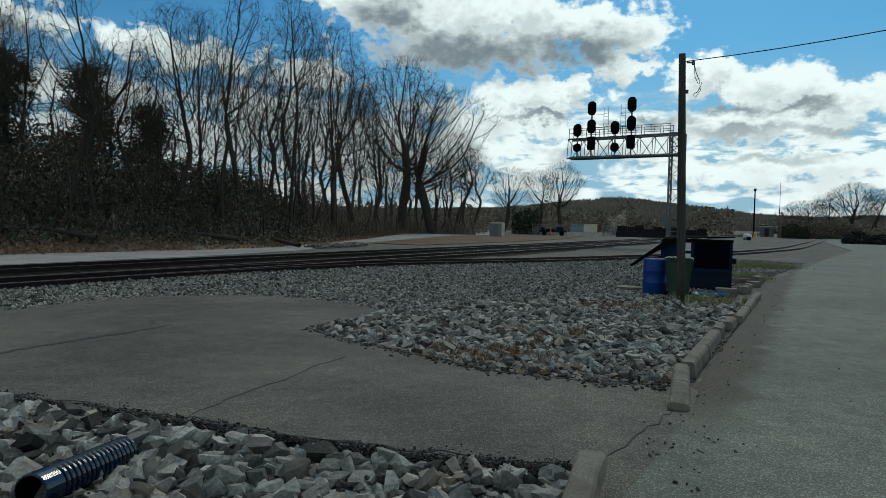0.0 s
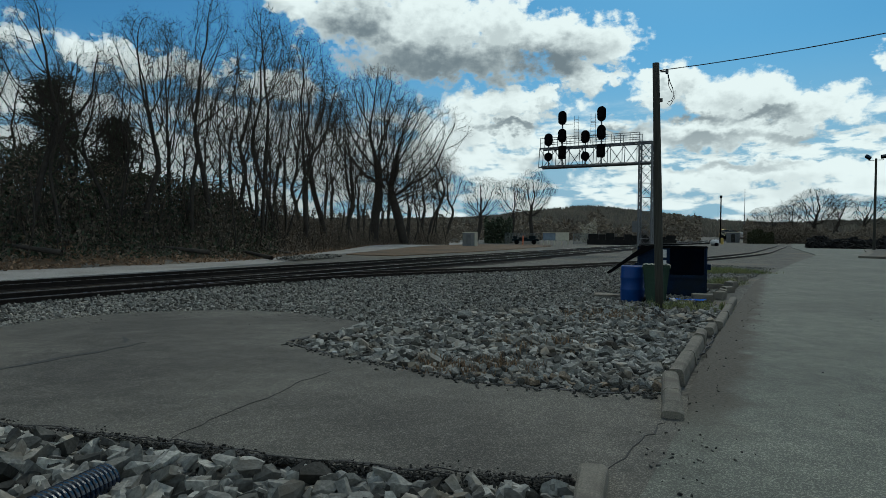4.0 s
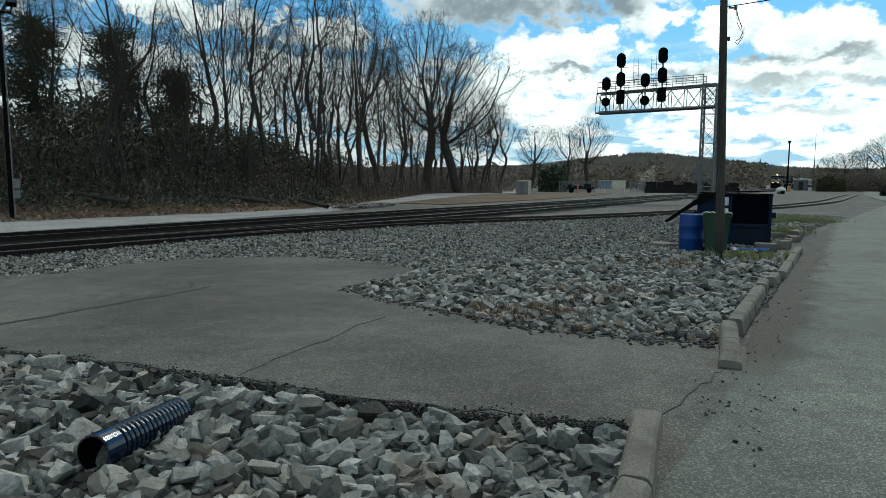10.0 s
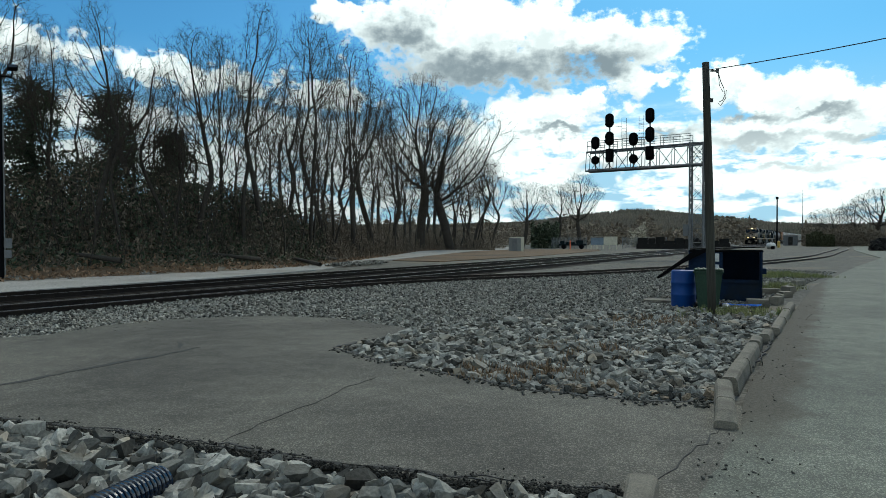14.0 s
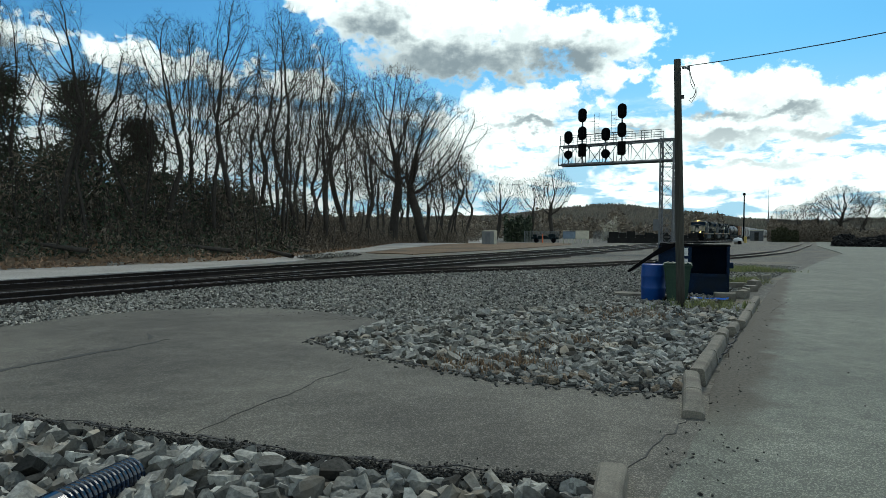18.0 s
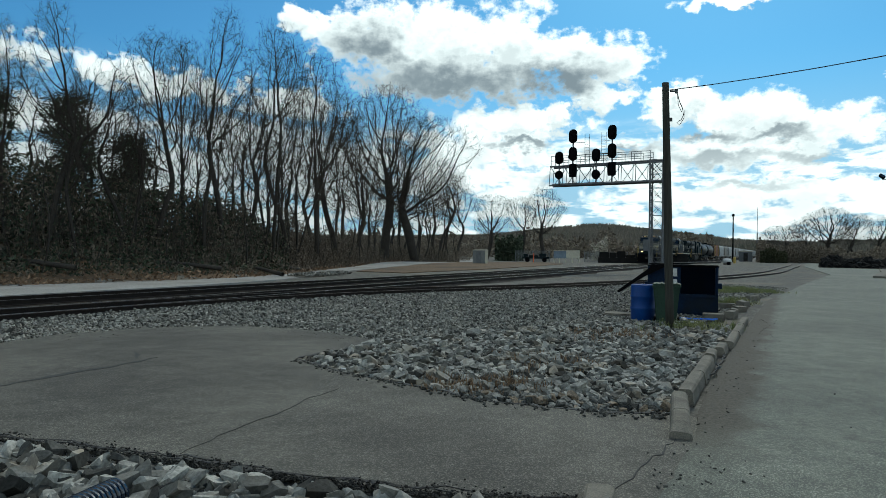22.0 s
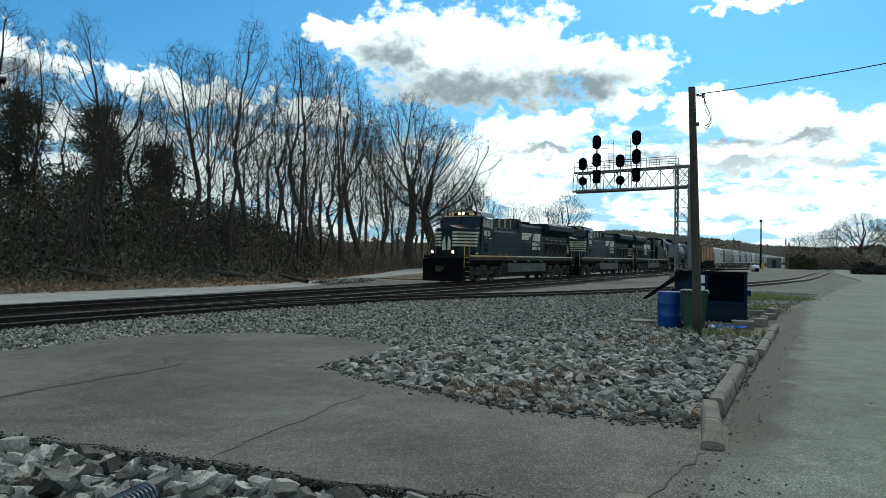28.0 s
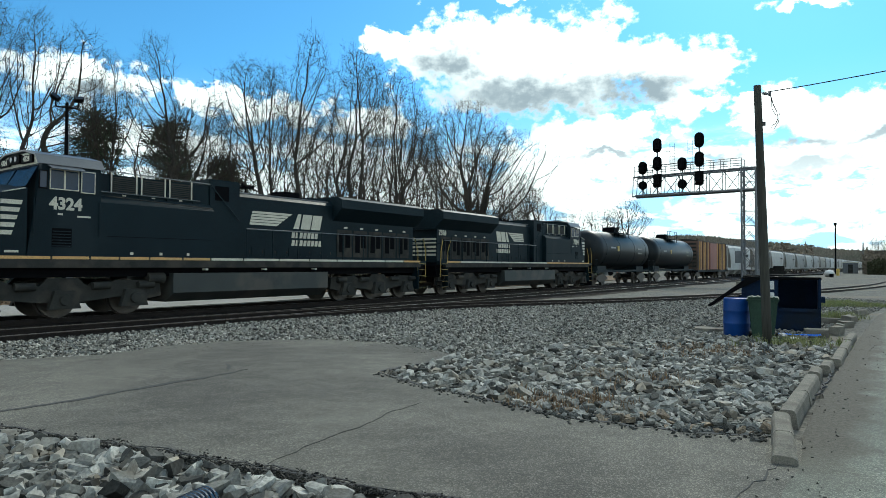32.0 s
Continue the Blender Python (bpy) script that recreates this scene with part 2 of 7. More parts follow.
def asphalt(name, base, worn, pale, soil=None):
    """Old asphalt: stone chips of many greys in a dark binder, large worn and stained patches; soil: washed dirt along the curb's line."""
    m = bpy.data.materials.new(name)
    m.use_nodes = True
    n, l = m.node_tree.nodes, m.node_tree.links
    b = n["Principled BSDF"]
    b.inputs["Roughness"].default_value, b.inputs["Specular IOR Level"].default_value = 0.88, 0.15
    tc = n.new("ShaderNodeTexCoord").outputs["Object"]

    def noise_at(scale, detail, rough=0.6, stretch=(1, 1, 1), turn=0.0):
        mp, t = n.new("ShaderNodeMapping"), n.new("ShaderNodeTexNoise")
        mp.inputs["Scale"].default_value, mp.inputs["Rotation"].default_value = stretch, (0, 0, turn)
        l.new(tc, mp.inputs[0]), l.new(mp.outputs[0], t.inputs["Vector"])
        t.inputs["Scale"].default_value, t.inputs["Detail"].default_value, t.inputs["Roughness"].default_value = scale, detail, rough
        return t.outputs["Fac"]

    def ramp(v, lo, hi, a=0.0, c=1.0):
        r = n.new("ShaderNodeMapRange")
        r.interpolation_type = "SMOOTHSTEP"
        l.new(v, r.inputs[0])
        for k, x in enumerate((lo, hi, a, c)):
            r.inputs[k + 1].default_value = x
        return r.outputs[0]

    def mix(f, a, c, blend="MIX"):
        x = n.new("ShaderNodeMix")
        x.data_type, x.blend_type = "RGBA", blend
        for sock, v in ((x.inputs[0], f), (x.inputs[6], a), (x.inputs[7], c)):
            if isinstance(v, (tuple, float, int)):
                sock.default_value = v
            else:
                l.new(v, sock)
        return x.outputs[2]

    def chips(scale):
        v = n.new("ShaderNodeTexVoronoi")
        v.inputs["Scale"].default_value = scale
        l.new(tc, v.inputs["Vector"])
        sp = n.new("ShaderNodeSeparateColor")
        l.new(v.outputs["Color"], sp.inputs[0])
        return sp.outputs[0], v.outputs["Distance"]

    col = mix(ramp(noise_at(0.32, 7), 0.36, 0.62), (*base, 1), (*worn, 1))
    col = mix(ramp(noise_at(0.5, 5, 0.6, (1, 0.12, 1), -0.52), 0.50, 0.70, 0.0, 0.55), col, (*pale, 1))
    col = mix(ramp(noise_at(2.6, 6, 0.65), 0.34, 0.66, 0.0, 1.0), mix(1.0, col, (0.84, 0.84, 0.84, 1), "MULTIPLY"), mix(1.0, col, (1.12, 1.12, 1.11, 1), "MULTIPLY"))
    r1, d1 = chips(110)
    r2, _ = chips(75)
    chip = mix(ramp(r1, 0.55, 1.0), (0.66, 0.66, 0.66, 1), (1.75, 1.72, 1.66, 1))
    col = mix(0.85, col, chip, "MULTIPLY")
    col = mix(ramp(r2, 0.965, 0.985, 0.0, 0.35), col, (*(min(0.4, v * 1.9) for v in pale), 1))
    if soil:
        sp = n.new("ShaderNodeSeparateXYZ")
        l.new(tc, sp.inputs[0])

        def mth(op, a, c):
            q = n.new("ShaderNodeMath")
            q.operation = op
            for k, v in enumerate((a, c)):
                if isinstance(v, (int, float)):
                    q.inputs[k].default_value = v
                else:
                    l.new(v, q.inputs[k])
            return q.outputs[0]

        off = mth("SUBTRACT", mth("ADD", mth("MULTIPLY", sp.outputs[0], 0.868), mth("MULTIPLY", sp.outputs[1], -0.4966)), -0.72)
        ragged = mth("ADD", off, mth("MULTIPLY", mth("SUBTRACT", noise_at(1.1, 7, 0.7), 0.5), 1.1))
        dusty = mix(ramp(noise_at(24, 5), 0.35, 0.65), (*soil, 1), (*(v * 0.62 for v in soil), 1))
        col = mix(mth("MULTIPLY", ramp(ragged, 0.62, 0.26), ramp(sp.outputs[1], 4.5, 6.4, 0.12, 1.0)), col, dusty)
    l.new(col, b.inputs["Base Color"])
    bp = n.new("ShaderNodeBump")
    bp.inputs["Strength"].default_value, bp.inputs["Distance"].default_value = 0.55, 0.004
    l.new(d1, bp.inputs["Height"])
    l.new(bp.outputs[0], b.inputs["Normal"])
    return m


ASPHALT = asphalt("worn_asphalt", (0.118, 0.112, 0.095), (0.074, 0.070, 0.061), (0.148, 0.139, 0.117))
ASPHALT_LOT = asphalt("lot_asphalt", (0.137, 0.144, 0.121), (0.112, 0.118, 0.100), (0.160, 0.166, 0.139), soil=(0.080, 0.072, 0.057))
DIRT = material("gravelly_ground", (0.13, 0.125, 0.11), (0.072, 0.069, 0.062), 1.6, 0.95, bump=0.9, fine=14, c3=(0.14, 0.122, 0.096), big=0.2, dist=0.04, spec=0.08, contrast=1.3, speck=0.35)
ROAD_GRAVEL = material("pale_gravel_road", (0.27, 0.262, 0.245), (0.21, 0.203, 0.19), 0.4, 0.95, bump=0.5, fine=15, c3=(0.19, 0.175, 0.152), big=0.2, dist=0.02, spec=0.1)
STONE = material("limestone", (0.228, 0.223, 0.196), (0.104, 0.102, 0.092), 9, 0.85, bump=0.5, fine=40, island=0.85, dist=0.01, spec=0.1, c3=(0.15, 0.13, 0.10), big=2.0)
STONE_ONE = material("limestone_block", (0.192, 0.188, 0.166), (0.086, 0.085, 0.077), 2.5, 0.85, bump=0.6, fine=7, objrand=0.8, dist=0.05, spec=0.1)
STONE_TAN = material("tan_stone", (0.20, 0.155, 0.105), (0.13, 0.105, 0.08), 2.5, 0.85, bump=0.6, fine=7, objrand=0.4, dist=0.05, spec=0.15)
BALLAST = material("ballast_stone", (0.218, 0.209, 0.181), (0.118, 0.113, 0.099), 2, 0.9, island=0.8, spec=0.1)
CONCRETE = material("weathered_concrete", (0.172, 0.158, 0.13), (0.118, 0.108, 0.09), 5, 0.9, bump=0.5, fine=70, c3=(0.095, 0.085, 0.07), big=2.0, dist=0.006, spec=0.1)
RAIL = material("rusty_rail", (0.02, 0.015, 0.012), (0.013, 0.010, 0.009), 8, 0.75, metal=0.0, spec=0.15)
RAILHEAD = material("polished_railhead", (0.35, 0.34, 0.32), (0.25, 0.24, 0.23), 8, 0.38, metal=1.0)
DULL_HEAD = material("rusty_railhead", (0.075, 0.055, 0.042), (0.045, 0.034, 0.027), 6, 0.55, metal=0.4)
TIE = material("creosoted_tie", (0.02, 0.0175, 0.015), (0.013, 0.012, 0.0105), 6, 0.9, bump=0.3, fine=40, objrand=0.3, spec=0.08)
BARK = material("grey_bark", (0.058, 0.051, 0.043), (0.034, 0.030, 0.026), 3, 0.95, bump=0.5, fine=18, dist=0.03, spec=0.1)
TWIG = material("twig_bark", (0.062, 0.052, 0.042), (0.042, 0.036, 0.03), 2, 0.95, spec=0.05)
BRUSH = material("dry_brush", (0.175, 0.142, 0.105), (0.115, 0.096, 0.074), 0.6, 0.95, island=0.4, spec=0.1)
LEAFMAT = material("leaf_litter", (0.13, 0.085, 0.05), (0.085, 0.06, 0.038), 0.5, 0.95, bump=0.8, fine=6, c3=(0.065, 0.05, 0.035), big=0.12, dist=0.06, spec=0.12)
EVERGREEN = material("dark_evergreen", (0.062, 0.076, 0.046), (0.042, 0.052, 0.033), 1.5, 0.9, island=0.4, spec=0.15)
DRY_LEAF = material("dead_leaves", (0.20, 0.12, 0.07), (0.13, 0.085, 0.05), 1.0, 0.95, island=0.4)
GRASS = material("rough_grass", (0.13, 0.17, 0.05), (0.19, 0.18, 0.08), 1.2, 0.95, island=0.4)
HILLWOOD = material("bare_hill_woods", (0.20, 0.175, 0.142), (0.15, 0.135, 0.11), 0.03, 1.0, c3=(0.13, 0.13, 0.098), big=0.012, island=0.12, spec=0.0)
POLEWOOD = material("weathered_pole_wood", (0.048, 0.047, 0.039), (0.03, 0.029, 0.025), 6, 0.9, bump=0.5, fine=40, stretch=(1, 1, 0.06), dist=0.006, spec=0.15)
GALV = material("galvanised_steel", (0.15, 0.155, 0.16), (0.10, 0.105, 0.11), 3, 0.6, metal=0.4)
SIGNAL_BLACK = material("signal_black_paint", (0.004, 0.004, 0.005), (0.003, 0.003, 0.0035), 5, 0.65, spec=0.03)
BIN_BLUE = material("dumpster_blue_paint", (0.0026, 0.0125, 0.036), (0.002, 0.009, 0.025), 2.5, 0.65, bump=0.2, fine=20, c3=(0.007, 0.011, 0.016), big=1.2, spec=0.12)
BIN_INSIDE = material("dumpster_dark_inside", (0.003, 0.010, 0.024), (0.005, 0.007, 0.012), 2, 0.8, spec=0.08)
BARREL_BLUE = material("blue_barrel_plastic", (0.003, 0.045, 0.20), (0.0025, 0.034, 0.15), 3, 0.5, spec=0.25)
CART_GREEN = material("green_cart_plastic", (0.025, 0.05, 0.035), (0.02, 0.04, 0.028), 3, 0.72, spec=0.2)
TARP = material("bright_blue_tarp", (0.012, 0.15, 0.62), (0.01, 0.10, 0.45), 6, 0.85, spec=0.05)
PAPER = material("white_paper", (0.5, 0.5, 0.49), (0.42, 0.42, 0.41), 8, 0.8)
# Black plastic; the sky's blue sheen is put into its base colour.
PIPE = material("black_plastic_blue_sheen", (0.002, 0.010, 0.028), (0.0015, 0.007, 0.018), 5, 0.16)
CABLE = material("black_cable", (0.02, 0.02, 0.02), (0.015, 0.015, 0.015), 5, 0.6)
LOCO_BLACK = material("locomotive_black", (0.0060, 0.0140, 0.0178), (0.0046, 0.0105, 0.0135), 0.8, 0.5, bump=0.05, fine=30, c3=(0.0105, 0.0172, 0.0205), big=0.5, spec=0.1)
# Paler bluish grey: sky sheen on roof and sunshades put into the colour.
CABROOF = material("sheen_cab_roof", (0.05, 0.058, 0.064), (0.035, 0.04, 0.046), 2, 0.4)
LOCO_GREY = material("dusty_underframe", (0.042, 0.041, 0.036), (0.024, 0.024, 0.022), 2, 0.75, c3=(0.058, 0.051, 0.042), big=1.5, spec=0.06)
LOCO_WHITE = material("white_paint_dusty", (0.55, 0.51, 0.40), (0.42, 0.39, 0.31), 2, 0.6)
GRILLE = material("brown_intake_screen", (0.035, 0.028, 0.018), (0.022, 0.018, 0.013), 6, 0.8)
# Greenish grey base carries the tank's sheen as colour; brown patches are dust.
FUEL = material("dusty_sheen_fuel_tank", (0.038, 0.043, 0.039), (0.027, 0.030, 0.028), 1.2, 0.55, c3=(0.062, 0.056, 0.046), big=0.9, spec=0.3)
STRIPE = material("sill_stripe_reflective", (0.55, 0.30, 0.09), (0.42, 0.25, 0.09), 3, 0.5)
YELLOW = material("yellow_handrail", (0.40, 0.28, 0.06), (0.32, 0.22, 0.05), 5, 0.6)
CABGLASS = material("cab_glass", (0.02, 0.035, 0.06), (0.014, 0.025, 0.045), 3, 0.12, spec=0.25)
LAMP = material("lit_headlamp", (0.9, 0.7, 0.45), None, 5, 0.3, emit=(1.0, 0.46, 0.13, 45.0))
TANK_BLACK = material("tank_car_black", (0.007, 0.011, 0.0135), (0.005, 0.0075, 0.0092), 1.0, 0.42, c3=(0.017, 0.016, 0.014), big=0.6, spec=0.18)
HOPPER_GREY = material("hopper_grey", (0.27, 0.27, 0.25), (0.21, 0.21, 0.195), 0.5, 0.7, c3=(0.16, 0.15, 0.13), big=0.5)
BOX_BROWN = material("boxcar_brown", (0.13, 0.065, 0.045), (0.09, 0.05, 0.036), 0.6, 0.7, c3=(0.06, 0.045, 0.035), big=0.5)
WHEEL = material("wheel_steel", (0.10, 0.085, 0.07), (0.06, 0.05, 0.043), 5, 0.55, metal=0.6)

TRACKBED = material("oily_track_ballast", (0.030, 0.027, 0.023), (0.017, 0.015, 0.013), 2.5, 0.95, bump=0.8, fine=26, c3=(0.045, 0.038, 0.031), big=0.5, dist=0.03, spec=0.05)
SCRUB_GREEN = material("olive_scrub", (0.05, 0.052, 0.026), (0.034, 0.036, 0.02), 0.5, 0.95, island=0.4, spec=0.1)


# ---- helpers for meshes ----
def link_mesh(name, me, mat, parent=None, label="", m=None):
    ob = new(name, me)
    if mat is not None and not me.materials:
        me.materials.append(mat)
    if parent is not None:
        ob.parent = parent
    if m is not None:
        ob.matrix_basis = m
    if label:
        ob["label"] = label
    return ob


def part(name, bm, mat, parent=None, label="", smooth=False, m=None):
    me = bpy.data.meshes.new(name)
    bm.to_mesh(me)
    bm.free()
    if smooth:
        me.polygons.foreach_set("use_smooth", [True] * len(me.polygons))
    return link_mesh(name, me, mat, parent, label, m)


def raw(name, verts, faces, mat, parent=None, label="", smooth=False):
    me = bpy.data.meshes.new(name)
    me.from_pydata([tuple(v) for v in verts], [], [tuple(f) for f in faces])
    me.update()
    if smooth:
        me.polygons.foreach_set("use_smooth", [True] * len(me.polygons))
    return link_mesh(name, me, mat, parent, label)


def thing(name, label, category, m=None, group="", kind=""):
    ob = new(name)
    ob.empty_display_size = 0.2
    if m is not None:
        ob.matrix_basis = m
    return tagged(ob, label, category, group, kind)


def box(bm, x0, x1, y0, y1, z0, z1, bev=0.0, m=None):
    v = bmesh.ops.create_cube(bm, size=1.0)["verts"]
    t = Matrix.Translation(((x0 + x1) / 2, (y0 + y1) / 2, (z0 + z1) / 2)) @ Matrix.Diagonal((abs(x1 - x0), abs(y1 - y0), abs(z1 - z0), 1))
    bmesh.ops.transform(bm, matrix=(m @ t) if m else t, verts=v)
    if bev:
        e = list({e for q in v for e in q.link_edges})
        bmesh.ops.bevel(bm, geom=e, offset=bev, segments=2, affect="EDGES", clamp_overlap=True)
    return bm


def cyl(bm, p, q, r1, r2=None, n=12, caps=True):
    p, q = Vector(p), Vector(q)
    d = q - p
    m = Matrix.Translation((p + q) / 2) @ d.to_track_quat("Z", "Y").to_matrix().to_4x4()
    bmesh.ops.create_cone(bm, cap_ends=caps, segments=n, radius1=r1, radius2=r1 if r2 is None else r2, depth=d.length, matrix=m)
    return bm


def boxp(name, dims, mat, parent, label="", bev=0.0, m=None):
    return part(name, box(bmesh.new(), *dims, bev=bev), mat, parent, label, m=m)


def cylp(name, p, q, r, mat, parent, label="", r2=None, n=12):
    return part(name, cyl(bmesh.new(), p, q, r, r2, n), mat, parent, label, smooth=False)


def prism(bm, outline, y0, y1, axis="y"):
    """An outline (a, z) drawn out along an axis."""
    n = len(outline)
    if axis == "y":
        a = [bm.verts.new((x, y0, z)) for x, z in outline]
        b = [bm.verts.new((x, y1, z)) for x, z in outline]
    elif axis == "x":
        a = [bm.verts.new((y0, x, z)) for x, z in outline]
        b = [bm.verts.new((y1, x, z)) for x, z in outline]
    else:
        a = [bm.verts.new((x, z, y0)) for x, z in outline]
        b = [bm.verts.new((x, z, y1)) for x, z in outline]
    bm.faces.new(a[::-1])
    bm.faces.new(b)
    for i in range(n):
        bm.faces.new((a[i], a[(i + 1) % n], b[(i + 1) % n], b[i]))
    bmesh.ops.recalc_face_normals(bm, faces=bm.faces)
    return bm


def inside(x, y, poly):
    hit, j = False, len(poly) - 1
    for i in range(len(poly)):
        (xi, yi), (xj, yj) = poly[i], poly[j]
        if (yi > y) != (yj > y) and x < (xj - xi) * (y - yi) / (yj - yi) + xi:
            hit = not hit
        j = i
    return hit


# ---- the lie of the tracks: x over y of the main line, and the siding ----
RAIL_TOP = 0.08
SLOPE_NEAR, SLOPE_FAR = 0.585, 0.573
TRACK_X, TRACK_Y = 12.6, 61.7


def main_at(s, off=0.0):
    """Place on the main line, s metres beyond the reference point, off metres towards the lot; and the bearing."""
    k = SLOPE_NEAR if s < 0 else SLOPE_FAR
    h = math.hypot(1, k)
    dx, dy = k / h, 1 / h
    return Vector((TRACK_X + s * dx + off * dy, TRACK_Y + s * dy - off * dx, RAIL_TOP)), math.degrees(math.atan2(dx, dy))


ROAD_Y = (-60, 9, 26, 29.9, 32.2, 35, 38.3, 45.2, 62.7, 91, 104, 140)
ROAD_X = (-73, -29, -17.6, -14.9, -13.3, -11.4, -9.8, -8.5, -7.1, -5.6, -1.5, 3)


def road_edge(y):
    """x of the far side of the gravel road beyond the tracks."""
    return float(np.interp(y, ROAD_Y, ROAD_X))


# ---- ground ----
def ground_height(x, y):
    d = road_edge(y) - x
    z = -0.055
    s = (x - TRACK_X) * 0.863 - (y - TRACK_Y) * 0.505
    if -4 < s < 6 and y < 400:
        z = -0.10
    if d > 0 and y > -40:
        t = min(d / 9, 1)
        z += 2.3 * t * t * (3 - 2 * t) * max(0.35, min(1, (110 - y) / 60)) + 0.35 * noise.noise((x * 0.15, y * 0.15, 0)) * t
    return z


def build_ground():
    verts, faces, rings, turns = [(0, 0, -0.055)], [], [], 240
    r = 0.6
    while r < 4500:
        rings.append(r)
        r *= 1.07
    for r in rings:
        for k in range(turns):
            a = 2 * math.pi * k / turns
            x, y = r * math.sin(a), r * math.cos(a)
            verts.append((x, y, ground_height(x, y)))
    for k in range(turns):
        faces.append((0, 1 + (k + 1) % turns, 1 + k))
    for i in range(len(rings) - 1):
        for k in range(turns):
            a, b = 1 + i * turns, 1 + (i + 1) * turns
            faces.append((a + k, a + (k + 1) % turns, b + (k + 1) % turns, b + k))
    ob = raw("ground", verts, faces, DIRT, smooth=True)
    tagged(ob, "grey gravelly ground with a leaf-strewn bank under the woods", "ground", kind="structure")
    ob.data.materials.append(LEAFMAT)
    mats = []
    for p in ob.data.polygons:
        c = p.center
        wob = 0.8 * noise.noise((c.x * 0.3, c.y * 0.3, 2))
        mats.append(1 if c.x < road_edge(c.y) - 0.3 + wob and c.y > -60 and c.y < 130 else 0)
    ob.data.polygons.foreach_set("material_index", mats)
    return ob


def slab(name, outline, top, depth, mat, label, category, rag=0.0, step=0.25):
    """A paved sheet with a ragged edge."""
    pts = []
    n = len(outline)
    for i in range(n):
        p, q = Vector(outline[i]), Vector(outline[(i + 1) % n])
        if rag:
            k = max(1, int((q - p).length / step))
            k = min(k, 80)
        else:
            k = 1
        for j in range(k):
            c = p.lerp(q, j / k)
            w = rag * noise.noise((c.x * 2.2, c.y * 2.2, 5)) + rag * 0.6 * noise.noise((c.x * 7, c.y * 7, 9))
            nrm = Vector((-(q - p).y, (q - p).x)).normalized()
            pts.append(c + nrm * w)
    bm = bmesh.new()
    vs = [bm.verts.new((p.x, p.y, top)) for p in pts]
    f = bm.faces.new(vs)
    if f.normal.z < 0:
        f.normal_flip()
    bmesh.ops.triangulate(bm, faces=[f])
    r = bmesh.ops.extrude_face_region(bm, geom=bm.faces[:])
    bmesh.ops.translate(bm, verts=[g for g in r["geom"] if isinstance(g, bmesh.types.BMVert)], vec=(0, 0, -depth))
    bmesh.ops.recalc_face_normals(bm, faces=bm.faces)
    ob = part(name, bm, mat)
    return tagged(ob, label, category, kind="structure")


NEAR_EDGE = [(-9.5, 7.4), (-6.5, 6.45), (-3.91, 5.63), (-3.3, 5.44), (-2.61, 5.23), (-2.02, 5.03), (-1.52, 4.85), (-1.09, 4.66), (-0.59, 4.55), (-0.11, 4.37), (0.42, 4.27), (0.78, 4.2), (1.05, 4.16)]
WEDGE_LOW = [(2.52, 6.49), (2.29, 6.51), (1.8, 6.61), (1.26, 6.8), (0.69, 7.04), (0.27, 7.47), (-0.34, 7.99), (-1.13, 8.63), (-1.95, 9.67)]
APRON_FAR = [(-1.55, 10.39), (-1.06, 11.03), (-0.8, 11.38), (-1.16, 12.02), (-2.7, 13.32), (-4.08, 13.63), (-5.68, 13.15), (-6.8, 12.05), (-7.07, 10.9), (-9.5, 9.3), (-13, 8.4), (-13, 7.9)]
CURB_LINE = [(0.88, 3.2), (2.33, 5.66), (2.85, 6.75), (3.95, 8.7), (5.1, 10.7), (6.9, 13.8), (8.9, 17.2), (10.4, 19.7)]
build_ground()
slab("apron", NEAR_EDGE + [(1.0, 3.85), (0.8, 3.1), (0.7, 2.5), (1.1, 2.5), (1.45, 3.72), (1.78, 4.3), (2.15, 4.95), (2.6, 5.7), (2.75, 6.4)] + WEDGE_LOW + APRON_FAR, -0.004, 0.09, ASPHALT, "worn grey asphalt apron with cracks and broken edges", "asphalt", rag=0.05)
slab("parking_lot", [(-3, -12), (-0.7, 0.5), (0.95, 3.2), (1.31, 3.78), (1.63, 4.3), (2.03, 4.98), (2.42, 5.62), (2.95, 6.75), (4.05, 8.7), (5.2, 10.7), (7.0, 13.8), (9.0, 17.2), (12.5, 23), (23, 38), (36, 56), (56, 93), (90, 150), (180, 190), (120, 60), (60, 0), (40, -30), (0, -30)], 0.0, 0.1, ASPHALT_LOT, "wide sun-bleached asphalt parking lot", "parking lot", rag=0.03, step=0.12)
slab("gravel_road", [(road_edge(y) - 0.3, y) for y in ROAD_Y[1:-1]] + [(3, 140), (14, 140), (8, 104), (1, 88), (-3.6, 64), (-6.2, 50), (-6.8, 44), (-7.9, 34.5), (-10.4, 28), (-13.4, 22.3), (-20.6, 9)], -0.02, 0.08, ROAD_GRAVEL, "pale gravel access road beside the tracks", "gravel road", rag=0.15, step=1.0)


